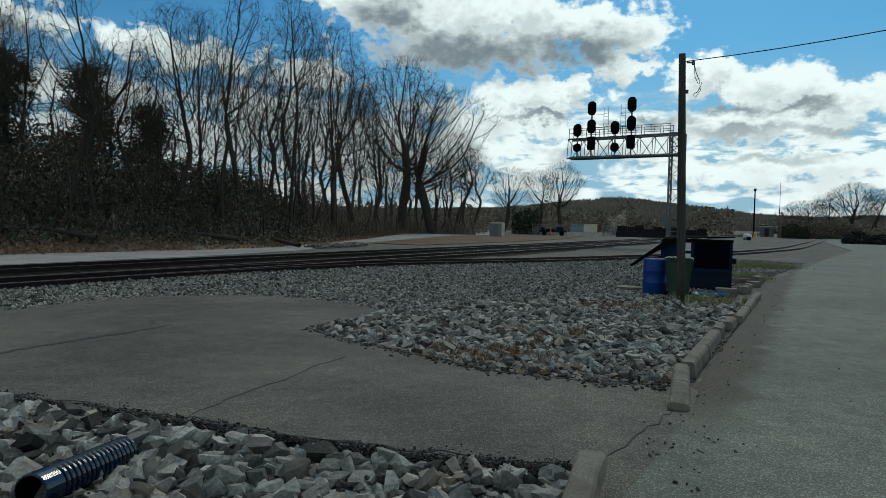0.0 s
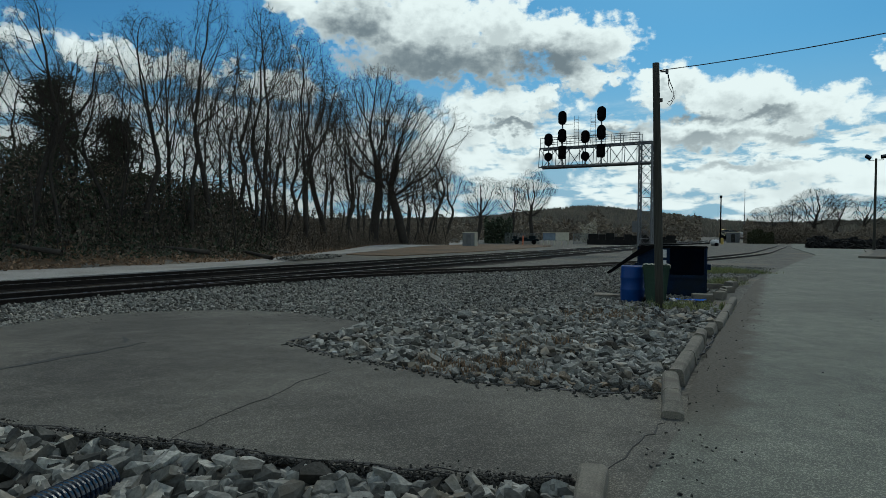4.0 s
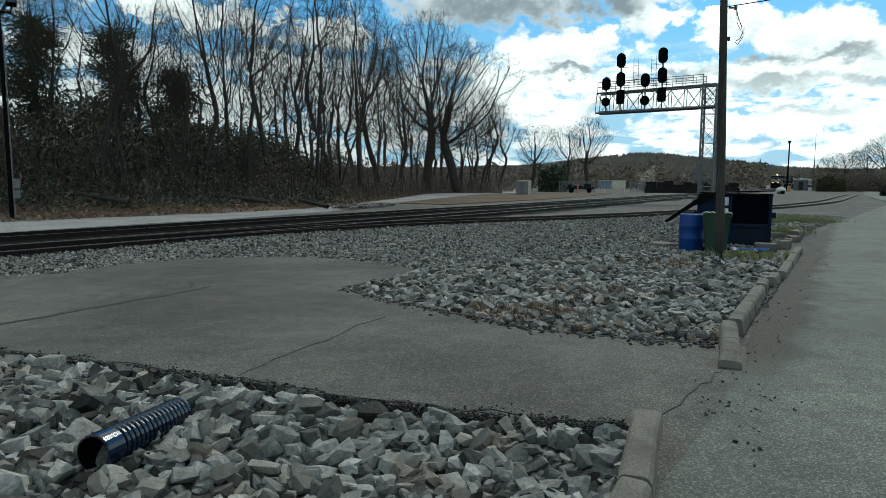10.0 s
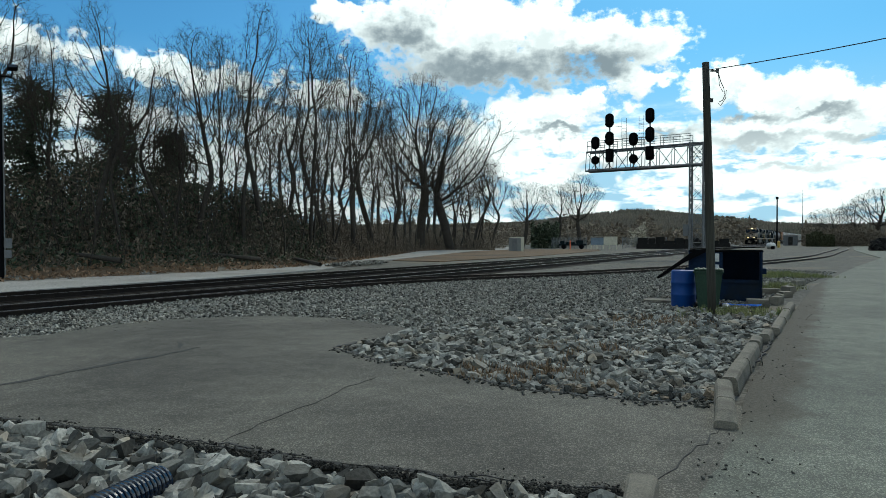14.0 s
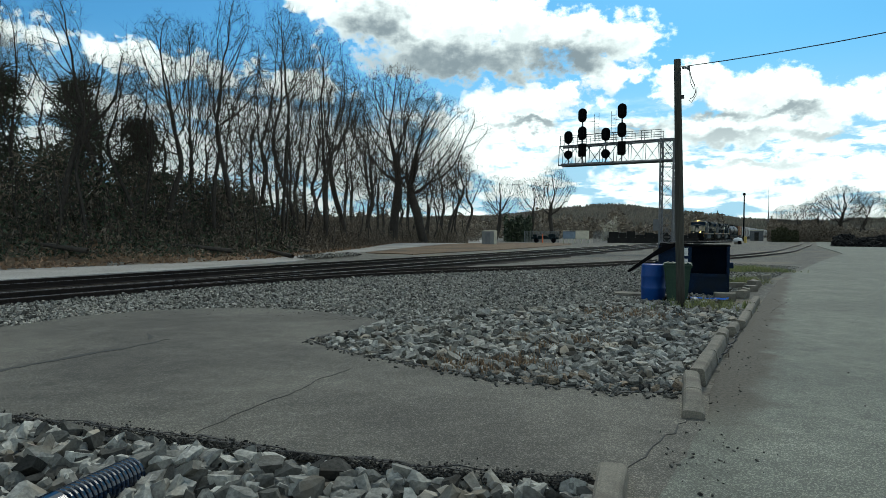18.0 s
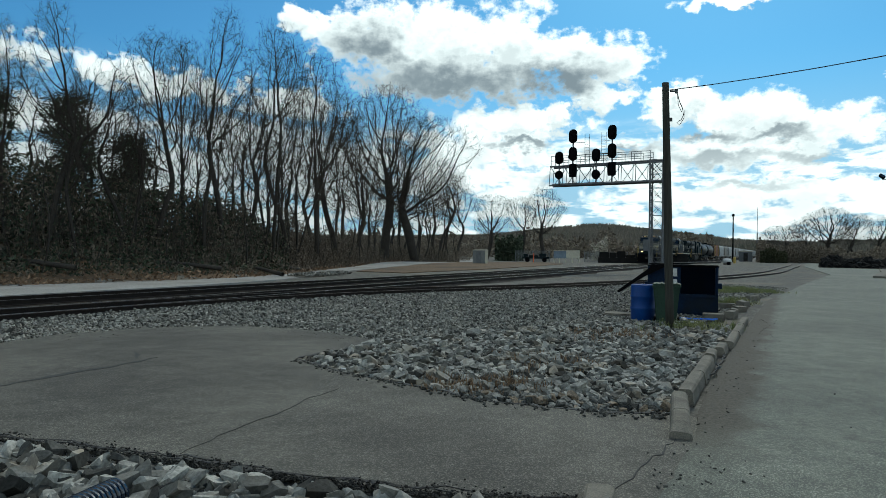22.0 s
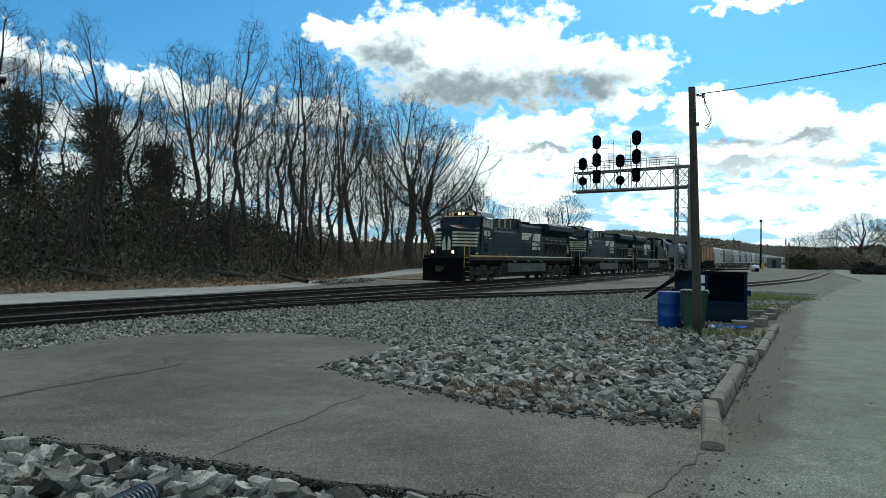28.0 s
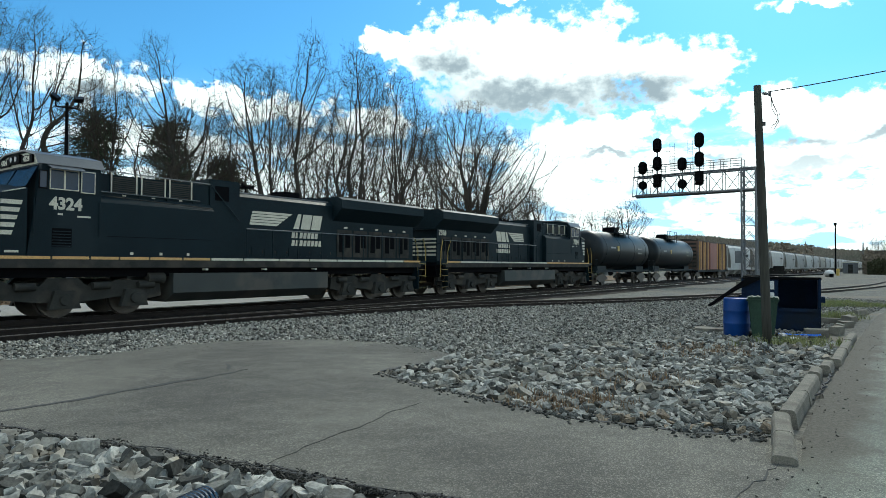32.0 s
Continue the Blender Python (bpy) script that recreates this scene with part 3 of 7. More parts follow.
# ---- tracks ----
def rail_run(name, line, gauge_off, parent, dull=False):
    """One rail along a line of places: foot, web and head drawn along it, bright on top."""
    prof = [(-0.07, -0.17), (0.07, -0.17), (0.07, -0.155), (0.012, -0.135), (0.012, -0.035), (0.036, -0.03), (0.036, -0.004), (0.028, 0.0), (-0.028, 0.0), (-0.036, -0.004), (-0.036, -0.03), (-0.012, -0.035), (-0.012, -0.135), (-0.07, -0.155)]
    verts, faces = [], []
    n = len(prof)
    for i, p in enumerate(line):
        q = line[min(i + 1, len(line) - 1)] - line[max(i - 1, 0)]
        side = Vector((q.y, -q.x, 0)).normalized()
        for a, z in prof:
            verts.append(p + side * (gauge_off + a) + Vector((0, 0, z)))
    for i in range(len(line) - 1):
        for k in range(n):
            faces.append((i * n + k, i * n + (k + 1) % n, (i + 1) * n + (k + 1) % n, (i + 1) * n + k))
    ob = raw(name, verts, faces, RAIL, parent)
    ob.data.materials.append(DULL_HEAD if dull else RAILHEAD)
    ob.data.polygons.foreach_set("material_index", [1 if k % n == 7 else 0 for k in range(len(faces))])
    return ob


def curve_through(nodes, step=1.0):
    out = []
    pts = [Vector((*p, RAIL_TOP)) for p in nodes]
    for i in range(len(pts) - 1):
        p0, p1, p2, p3 = pts[max(i - 1, 0)], pts[i], pts[i + 1], pts[min(i + 2, len(pts) - 1)]
        k = max(2, int((p2 - p1).length / step))
        for j in range(k):
            t = j / k
            out.append(0.5 * ((2 * p1) + (p2 - p0) * t + (2 * p0 - 5 * p1 + 4 * p2 - p3) * t * t + (3 * p1 - p0 - 3 * p2 + p3) * t ** 3))
    out.append(pts[-1])
    return out


TIE_MESH = None


def build_track(name, line, label, tie_from, tie_to, dull=False):
    global TIE_MESH
    t = thing(name, label, "railway track", kind="structure")
    rail_run("rail", line, -0.7535, t, dull)
    rail_run("rail", line, 0.7535, t, dull)
    if TIE_MESH is None:
        bm = bmesh.new()
        box(bm, -1.3, 1.3, -0.115, 0.115, -0.18, 0, bev=0.012)
        TIE_MESH = bpy.data.meshes.new("tie")
        bm.to_mesh(TIE_MESH)
        bm.free()
        TIE_MESH.materials.append(TIE)
    d, nxt, k = 0.0, 0.0, 0
    for i in range(len(line) - 1):
        seg = (line[i + 1] - line[i]).length
        ang = math.degrees(math.atan2(line[i + 1].y - line[i].y, line[i + 1].x - line[i].x)) - 90
        while nxt < d + seg:
            p = line[i].lerp(line[i + 1], (nxt - d) / seg)
            if tie_from <= p.y <= tie_to and k < 260:
                link_mesh("tie", TIE_MESH, None, t, m=pose(p.x, p.y, RAIL_TOP - 0.172 + random.uniform(-0.01, 0.006), 0, 0, ang + random.uniform(-1, 1)))
                k += 1
            nxt += 0.55
        d += seg
    return t


line_a = [main_at(s)[0] for s in range(-110, 0, 10)] + [main_at(s)[0] for s in range(0, 700, 10)]
line_b = [main_at(s, 4.0)[0] for s in range(-110, 0, 10)] + [main_at(s, 4.0)[0] for s in range(0, 700, 10)]
SIDING = [(-16.2, 4.2), (-9.75, 15.3), (-6.6, 20.2), (-4.4, 22.9), (-2.4, 24.9), (-0.4, 26.5), (2.0, 28.1), (4.8, 30.0), (8.0, 32.6), (11.2, 35.5), (18.7, 42.5), (27.2, 52.5), (34.5, 62.4), (46, 80.5), (59, 101), (78, 133), (110, 190), (160, 278)]
line_c = curve_through(SIDING)
build_track("main_track", line_a, "steel rails on dark wooden ties in ballast", -10, 130)
build_track("second_track", line_b, "second pair of steel rails on dark ties", -10, 120)
build_track("siding", line_c, "rusty siding that leaves by a turnout and bends beside the lot", 8, 110, True)


def track_bed(line, half):
    """Dark ballast under the ties, along the line."""
    V, F = [], []
    for i, p in enumerate(line):
        q = line[min(i + 1, len(line) - 1)] - line[max(i - 1, 0)]
        side = Vector((q.y, -q.x, 0)).normalized()
        for k, (a, z) in enumerate(((-half - 0.25, -0.22), (-half, -0.178), (half, -0.178), (half + 0.25, -0.22))):
            V.append(p + side * (a + 0.12 * noise.noise((p.x, p.y, k))) + Vector((0, 0, z)))
    for i in range(len(line) - 1):
        for k in range(3):
            F.append((i * 4 + k, i * 4 + k + 1, i * 4 + k + 5, i * 4 + k + 4))
    tagged(raw("track_bed", V, F, TRACKBED), "dark oily ballast bed under the ties", "ballast", kind="structure")


def fine_line(off):
    return [main_at(s, off)[0] for s in range(-110, 400, 2)]


track_bed(fine_line(0.0), 1.75)
track_bed(fine_line(4.0), 1.75)
track_bed([p for p in line_c if p.y < 150], 1.5)


# ---- stones ----
def stone_shapes(n, cuts, seed, bevel=0.0):
    """Blocky crushed stones: a box split along random planes, its edges worn."""
    rnd = random.Random(seed)
    out = []
    for _ in range(n):
        bm = bmesh.new()
        bmesh.ops.create_cube(bm, size=1.0)
        for _ in range(cuts):
            d = Vector((rnd.gauss(0, 1), rnd.gauss(0, 1), rnd.gauss(0, 1))).normalized()
            r = bmesh.ops.bisect_plane(bm, geom=bm.verts[:] + bm.edges[:] + bm.faces[:], plane_co=d * rnd.uniform(0.30, 0.48), plane_no=d, clear_outer=True)
            e = [g for g in r["geom_cut"] if isinstance(g, bmesh.types.BMEdge)]
            if e:
                bmesh.ops.edgeloop_fill(bm, edges=e)
        bmesh.ops.remove_doubles(bm, verts=bm.verts, dist=0.03)
        if bevel:
            bmesh.ops.bevel(bm, geom=bm.edges[:], offset=bevel, segments=1, affect="EDGES", clamp_overlap=True)
        bmesh.ops.remove_doubles(bm, verts=bm.verts, dist=0.004)
        bmesh.ops.recalc_face_normals(bm, faces=bm.faces)
        k = Vector((rnd.uniform(0.85, 1.25), rnd.uniform(0.64, 0.92), rnd.uniform(0.42, 0.7)))
        for v in bm.verts:
            v.co = Vector((v.co.x * k.x, v.co.y * k.y, v.co.z * k.z))
        bm.verts.index_update()
        out.append((np.array([v.co[:] for v in bm.verts]), [tuple(v.index for v in f.verts) for f in bm.faces]))
        bm.free()
    return out


def scatter(name, spots, shapes, mat, label, category, seed, parent=None, tip=0.5):
    """spots: (x, y, z, size). One joined mesh of angular stones."""
    rnd = random.Random(seed)
    V, F, base = [], [], 0
    for x, y, z, s in spots:
        v, f = shapes[rnd.randrange(len(shapes))]
        e = Euler((rnd.gauss(0, tip), rnd.gauss(0, tip), rnd.uniform(0, 6.3))).to_matrix()
        q = (v * s) @ np.array(e).T + np.array((x, y, z))
        V.append(q)
        F.extend(tuple(i + base for i in g) for g in f)
        base += len(v)
    me = bpy.data.meshes.new(name)
    me.from_pydata(np.concatenate(V).tolist(), [], F)
    me.materials.append(mat)
    ob = new(name, me)
    if parent is not None:
        ob.parent = parent
    return tagged(ob, label, category, kind="stuff")


SHAPES_BIG, SHAPES_MID, SHAPES_SMALL, SHAPES_FINE = stone_shapes(24, 7, 3, 0.06), stone_shapes(16, 6, 5), stone_shapes(12, 4, 4), stone_shapes(12, 1, 8)
rs = random.Random(11)
near_poly = [(x, y - 0.11) for x, y in NEAR_EDGE[::-1]] + [(-9.5, 2.2), (-3, 1.2), (0.1, 1.2), (0.7, 2.6)]
wedge_poly = WEDGE_LOW + [(-1.5, 10.4), (-0.9, 11.3), (1.5, 13.5), (4.0, 15.2), (6.0, 15.2), (7.0, 14.2), (5.0, 10.75), (3.85, 8.75), (2.75, 6.8)]


def spots_in(poly, x0, x1, y0, y1, gap, smin, smax, z, keep=lambda x, y: True):
    out, cell = [], gap
    x = x0
    while x < x1:
        y = y0
        while y < y1:
            px, py = x + rs.uniform(-0.5, 0.5) * cell, y + rs.uniform(-0.5, 0.5) * cell
            if inside(px, py, poly) and keep(px, py):
                s = smin + (smax - smin) * rs.random() ** 1.5
                if rs.random() < 0.1:
                    s *= rs.uniform(1.2, 1.55)
                out.append((px, py, z + s * rs.uniform(-0.12, 0.5), s))
            y += cell
        x += cell
    return out


near = spots_in(near_poly, -7, 1, 2.2, 6.6, 0.073, 0.075, 0.16, -0.055, lambda x, y: x > -1.05 * y)
near.sort(key=lambda s: math.hypot(s[0], s[1]))
# Near-black tone: soil plus the shade of the gaps, put into colour.
UNDER = material("soil_and_gap_shade", (0.05, 0.048, 0.042), (0.032, 0.031, 0.028), 3, 0.95, bump=0.5, fine=50)
bed = thing("rubble_bed", "bed of loose grey limestone rubble beside the asphalt", "rubble", kind="structure")
scatter("rubble", near[300:], SHAPES_MID, STONE, "", "", 5, bed, 0.38)
STONE_MESHES = []
for v, f in SHAPES_BIG:
    me = bpy.data.meshes.new("stone")
    me.from_pydata(v.tolist(), [], f)
    STONE_MESHES.append(me)
    me.materials.append(STONE_TAN if len(STONE_MESHES) % 6 == 0 else STONE_ONE)
for i, (x, y, z, s) in enumerate(near[:300]):
    ob = link_mesh("stone", STONE_MESHES[rs.randrange(24)], None, bed, m=Matrix.LocRotScale((x, y, z), Euler((rs.gauss(0, 0.38), rs.gauss(0, 0.38), rs.uniform(0, 6.3))), (s, s, s * rs.uniform(0.9, 1.25))))
wedge = spots_in(wedge_poly, -2.2, 7.2, 6.3, 15.5, 0.066, 0.055, 0.14, -0.06)
wbed = thing("stone_wedge", "wedge of broken limestone between asphalt and curb", "rubble", kind="structure")
wedge.sort(key=lambda s: math.hypot(s[0] - 0.6, s[1] - 4.5))
for x, y, z, s in wedge[:300]:
    link_mesh("stone", STONE_MESHES[rs.randrange(24)], None, wbed, m=Matrix.LocRotScale((x, y, z), Euler((rs.gauss(0, 0.33), rs.gauss(0, 0.33), rs.uniform(0, 6.3))), (s, s, s)))
scatter("rubble", wedge[300:], SHAPES_MID, STONE, "", "", 6, wbed, 0.33)

# Sheet that darkens the gaps between the stones with painted shade.
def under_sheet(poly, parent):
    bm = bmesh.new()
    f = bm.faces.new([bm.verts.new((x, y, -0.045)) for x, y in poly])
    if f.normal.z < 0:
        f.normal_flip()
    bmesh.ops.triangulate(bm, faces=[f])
    part("stone_dust", bm, UNDER, parent, "dark sheet of soil and painted shade between the stones")


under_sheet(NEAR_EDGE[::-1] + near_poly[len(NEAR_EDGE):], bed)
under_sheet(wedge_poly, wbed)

# fine ballast between the asphalt and the rails
field = [(-13, 8.4), (-9.5, 9.3), (-7.07, 10.9), (-6.8, 12.05), (-5.68, 13.15), (-4.08, 13.63), (-2.7, 13.32), (-1.16, 12.02), (-0.8, 11.38), (1.5, 13.5), (4.0, 15.2), (6.5, 15.4), (12, 23), (19, 33), (16, 39), (9, 33), (3, 28.5), (-2, 24.3), (-6, 20), (-9, 15.5), (-14, 9)]
fine = spots_in(field, -14, 20, 8, 39, 0.076, 0.032, 0.07, -0.055, lambda x, y: y < 20 or rs.random() < 0.55)
scatter("ballast", fine, SHAPES_FINE, BALLAST, "grey crushed-stone ballast", "ballast", 7)


# ---- trees ----
def tube(V, F, pts, radii, sides):
    """A tapered tube along points; the last radius 0 closes it in a tip."""
    prev = None
    for i, (p, r) in enumerate(zip(pts, radii)):
        d = pts[min(i + 1, len(pts) - 1)] - pts[max(i - 1, 0)]
        a = Vector((d.y, -d.x, 0)) if abs(d.x) + abs(d.y) > 1e-6 else Vector((1, 0, 0))
        a.normalize()
        b = d.cross(a).normalized()
        if r <= 0 and prev is not None:
            t = len(V)
            V.append(p)
            for k in range(sides):
                F.append((prev + k, prev + (k + 1) % sides, t))
            return
        base = len(V)
        for k in range(sides):
            w = 2 * math.pi * k / sides
            V.append(p + (a * math.cos(w) + b * math.sin(w)) * r)
        if prev is not None:
            for k in range(sides):
                F.append((prev + k, prev + (k + 1) % sides, base + (k + 1) % sides, base + k))
        prev = base


def make_tree(seed, low=0.32, wide=0.22, belly=0.6, trunk=0.35, stems=1, girth=0.015, aims=620, sprigs=3, lean=0.0):
    """Bare tree ten metres tall, grown towards points strewn through its crown: vertex and face lists of the wood and of the twigs.
    low: foot of the crown, wide: its half-width, belly: the height of its widest part, trunk: where the first limbs leave, all as shares of the height."""
    rng = np.random.default_rng(seed)
    H, step = 10.0, 0.22
    pts = []
    while len(pts) < aims:
        z = rng.uniform(low, 1.0)
        rim = wide * (math.sqrt(max(0.0, 1 - ((z - belly) / (1.02 - belly)) ** 2)) if z > belly else max(0.0, (z - low + 0.02) / (belly - low + 0.02)) ** 0.6)
        rim *= 0.78 + 0.4 * noise.noise((z * 5, seed, 1.5))
        a, r = rng.uniform(0, 6.283), rim * rng.uniform(0, 1) ** 0.42
        rr = r * (1 + 0.3 * noise.noise((math.cos(a) * 1.6, math.sin(a) * 1.6, seed + z * 2)))
        pts.append((rr * H * math.cos(a) + lean * z * H, rr * H * math.sin(a), z * H))
    aim = np.array(pts)
    nodes, parent = [], []
    for k in range(stems):
        a = 6.283 * k / stems + rng.uniform(-0.4, 0.4)
        d = np.array((math.cos(a) * 0.16 * (stems > 1) + rng.normal() * 0.03 + lean, math.sin(a) * 0.16 * (stems > 1) + rng.normal() * 0.03, 1.0))
        p, up = np.array((0.12 * math.cos(a) * (stems > 1), 0.12 * math.sin(a) * (stems > 1), -0.3)), -1
        while p[2] < trunk * H * (1 if k == 0 else rng.uniform(0.7, 1.1)):
            nodes.append(p), parent.append(up)
            up = len(nodes) - 1
            d = d + rng.normal(size=3) * (0.05, 0.05, 0)
            p = p + step * d / np.linalg.norm(d)
    near, dist = np.zeros(len(aim), int), np.full(len(aim), 1e9)

    def meet(first):
        for i in range(first, len(nodes)):
            d = np.linalg.norm(aim - nodes[i], axis=1)
            hit = d < dist
            dist[hit], near[hit] = d[hit], i

    meet(0)
    for _ in range(110):
        pull, first = {}, len(nodes)
        for k in range(len(aim)):
            v = (aim[k] - nodes[near[k]]) / max(dist[k], 1e-6)
            pull[near[k]] = pull.get(near[k], 0) + v
        for i, v in pull.items():
            v = v / max(np.linalg.norm(v), 1e-6)
            back = nodes[i] - nodes[parent[i]] if parent[i] >= 0 else np.array((0, 0, step))
            v = v + 0.42 * back / step + rng.normal(size=3) * 0.28 + (0, 0, 0.03)
            nodes.append(nodes[i] + step * v / np.linalg.norm(v))
            parent.append(i)
        meet(first)
        keep = dist > 0.27
        aim, near, dist = aim[keep], near[keep], dist[keep]
        if len(aim) < 4:
            break
    n = len(nodes)
    tips, kids = [0] * n, [[] for _ in range(n)]
    for i in range(n - 1, -1, -1):
        tips[i] = max(1, tips[i])
        if parent[i] >= 0:
            tips[parent[i]] += tips[i]
            kids[parent[i]].append(i)
    power = math.log(H * girth / 0.0068) / math.log(max(tips))
    rad = [0.0068 * t ** power for t in tips]
    WV, WF, TV, TF = [], [], [], []
    for _ in range(3):
        for i in range(n):
            if parent[i] >= 0 and kids[i]:
                q = max(kids[i], key=lambda k: tips[k])
                nodes[i] = nodes[i] * 0.5 + (nodes[parent[i]] + nodes[q]) * 0.25
    places = [Vector(p) for p in nodes]
    todo = [(None, i) for i in range(n) if parent[i] < 0]
    while todo:
        foot, i = todo.pop()
        chain, radii = ([places[foot]], [min(rad[foot], rad[i] * 1.15)]) if foot is not None else ([], [])
        while True:
            chain.append(places[i]), radii.append(rad[i])
            more = sorted(kids[i], key=lambda q: -tips[q])
            for q in more[1:]:
                todo.append((i, q))
            if not more:
                break
            i = more[0]
        thick = radii[0]
        if len(chain) > 3 and thick < 0.05:
            chain, radii = chain[:1] + chain[1:-1:2] + chain[-1:], radii[:1] + radii[1:-1:2] + radii[-1:]
        radii[-1] = 0
        tube(*((WV, WF) if thick > 0.04 else (TV, TF)), chain, radii, 7 if thick > 0.07 else 4 if thick > 0.03 else 3)

    def sprig(p, d, ln, r):
        d = d.normalized()
        tube(TV, TF, [p, p + d * ln], [r, 0], 3)
        return d

    for i in range(n):
        if tips[i] > 9 or parent[i] < 0:
            continue
        ahead = (places[i] - places[parent[i]]).normalized()
        for _ in range(sprigs if not kids[i] else max(1, sprigs - 2)):
            d = sprig(places[i], ahead * 0.7 + Vector(rng.normal(size=3)) * 0.75 + Vector((0, 0, 0.1)), rng.uniform(0.3, 0.75), 0.0058)
            if sprigs > 2:
                q = places[i] + d * rng.uniform(0.12, 0.3)
                sprig(q, d * 0.8 + Vector(rng.normal(size=3)) * 0.6, rng.uniform(0.2, 0.45), 0.0048)
    return WV, WF, TV, TF


def tree_template(seed, label, **kw):
    WV, WF, TV, TF = make_tree(seed, **kw)
    t = thing("tree", label, "tree", group="bare trees along the tracks")
    raw("trunk", WV, WF, BARK, t, smooth=True)
    raw("crown", TV, TF, TWIG, t)
    xs, ys, zs = (np.array([v[k] for v in TV]) for k in range(3))
    SIZES[t.name] = (max(np.percentile(xs, 98) - np.percentile(xs, 2), np.percentile(ys, 98) - np.percentile(ys, 2)), float(np.percentile(zs, 99.3)))
    return t


SIZES = {}
def plant(template, spots):
    for i, (x, y, wide, tall, rot) in enumerate(spots):
        m = pose(x, y, ground_height(x, y), 0, 0, rot)
        ob = template if i == 0 else copy_thing(template, m)
        ob.matrix_basis = m
        ob.scale = (wide, wide, tall)


def at_bearing(b, dist):
    return dist * math.sin(radians(b)), dist * math.cos(radians(b))


def edge_distance(b):
    """Distance of the road's far edge along a bearing."""
    d = 20.0
    while d < 140:
        x, y = at_bearing(b, d)
        if x < road_edge(y):
            return d
        d += 0.5
    return 140.0


def sized(b, d, template, top, across):
    """Place and scale at which a template's top stands that high over the horizon and its crown that wide, both in degrees."""
    wide, tip = SIZES[template.name]
    x, y = at_bearing(b, d)
    tall = (math.tan(radians(top)) * d + 1.6 - ground_height(x, y)) / tip
    w = 2 * d * math.tan(radians(across / 2)) / wide
    return x, y, max(0.62 * tall, min(1.6 * tall, w)), tall


slender = [tree_template(s, "tall slender bare deciduous tree on the bank", low=l, wide=0.19, belly=0.62, trunk=0.5, girth=0.0125, aims=1500) for s, l in ((21, 0.30), (22, 0.36), (25, 0.26))]
vase = [tree_template(s, "tall bare tree with a fan of forking limbs", low=l, wide=0.27, belly=0.70, trunk=l - 0.02, girth=0.0145, aims=2000) for s, l in ((61, 0.36), (62, 0.30), (65, 0.40))]
clump = [tree_template(s, "bare tree of several pale stems from one foot", low=0.3, wide=0.26, belly=0.66, trunk=0.5, stems=3, girth=0.0105, aims=1900, lean=0.03) for s in (71, 73)]
oak = [tree_template(s, "broad bare oak with a spreading crown", low=0.34, wide=0.46, belly=0.66, trunk=0.38, girth=0.03, aims=2600, lean=l) for s, l in ((34, 0.0), (37, 0.12))]
deep = [tree_template(s, "bare tree deeper in the wood", low=0.3, wide=0.25, belly=0.62, trunk=0.35, girth=0.0105, aims=1000, sprigs=2) for s in (81, 82, 83)]
thin = [tree_template(40 + i, "thin bare young tree with few limbs", low=0.25, wide=0.17, belly=0.7, trunk=0.45, girth=0.006, aims=330, sprigs=2, lean=0.06 * i) for i in range(2)]
templates = slender + vase + clump + oak + deep + thin
spots = {t.name: [] for t in templates}
rt = random.Random(77)


def set_tree(t, b, d, top, across):
    spots[t.name].append((*sized(b, d, t, top, across), rt.uniform(0, 360)))


# the trees that stand out one by one: kind, bearing, top and crown width in degrees, metres behind the road's edge
for t, b, top, across, back in (
        (slender[0], -47, 18.5, 5, 6), (vase[0], -44, 19.5, 6, 5), (slender[1], -41, 19.0, 5, 7), (vase[2], -38.3, 18.5, 5, 5), (slender[2], -35.6, 17.8, 4.6, 6), (vase[1], -33.3, 16.2, 4.2, 8),
        (slender[0], -30.1, 18.0, 5.0, 5), (vase[2], -28.3, 13.2, 3.8, 4), (slender[2], -26.4, 14.6, 4.4, 7), (clump[0], -24.6, 13.6, 4.0, 5), (vase[0], -22.5, 16.9, 5.2, 6), (vase[1], -20.6, 16.7, 5.0, 9),
        (slender[1], -18.9, 14.6, 3.6, 5), (slender[0], -17.4, 19.5, 5.0, 6), (vase[2], -15.6, 14.2, 4.4, 9), (clump[1], -13.4, 18.5, 6.0, 6), (clump[0], -11.6, 17.2, 5.4, 7), (vase[1], -9.6, 16.4, 6.4, 8),
        (slender[2], -7.9, 13.6, 4.4, 9), (vase[0], -6.2, 11.8, 4.0, 12)):
    set_tree(t, b, edge_distance(b) + back, top, across)
for t, b, d, top, across in (
        (oak[0], -3.7, 97, 14.1, 9.0), (oak[1], -0.9, 99, 11.3, 8.0), (vase[1], -2.4, 118, 10.5, 4), (clump[0], 1.2, 112, 8.4, 4), (vase[2], 2.7, 118, 6.3, 3.6), (oak[1], 5.4, 150, 5.1, 3.6), (vase[0], 8.5, 158, 4.9, 3.6), (oak[0], 10.4, 162, 5.7, 4.0),
        (oak[0], 32.7, 178, 3.7, 4.8), (vase[1], 31.2, 182, 2.9, 3.2), (oak[1], 29.3, 176, 2.4, 3.0), (vase[0], 34.4, 184, 3.2, 3.4), (clump[1], 30.2, 180, 2.5, 2.8), (oak[1], 36.2, 182, 3.0, 4), (vase[2], 38.2, 186, 3.2, 4), (oak[0], 40.5, 182, 3.3, 4), (clump[0], 33.6, 170, 2.7, 3.0), (vase[1], 28.4, 186, 2.0, 2.4)):
    set_tree(t, b, d, top, across)
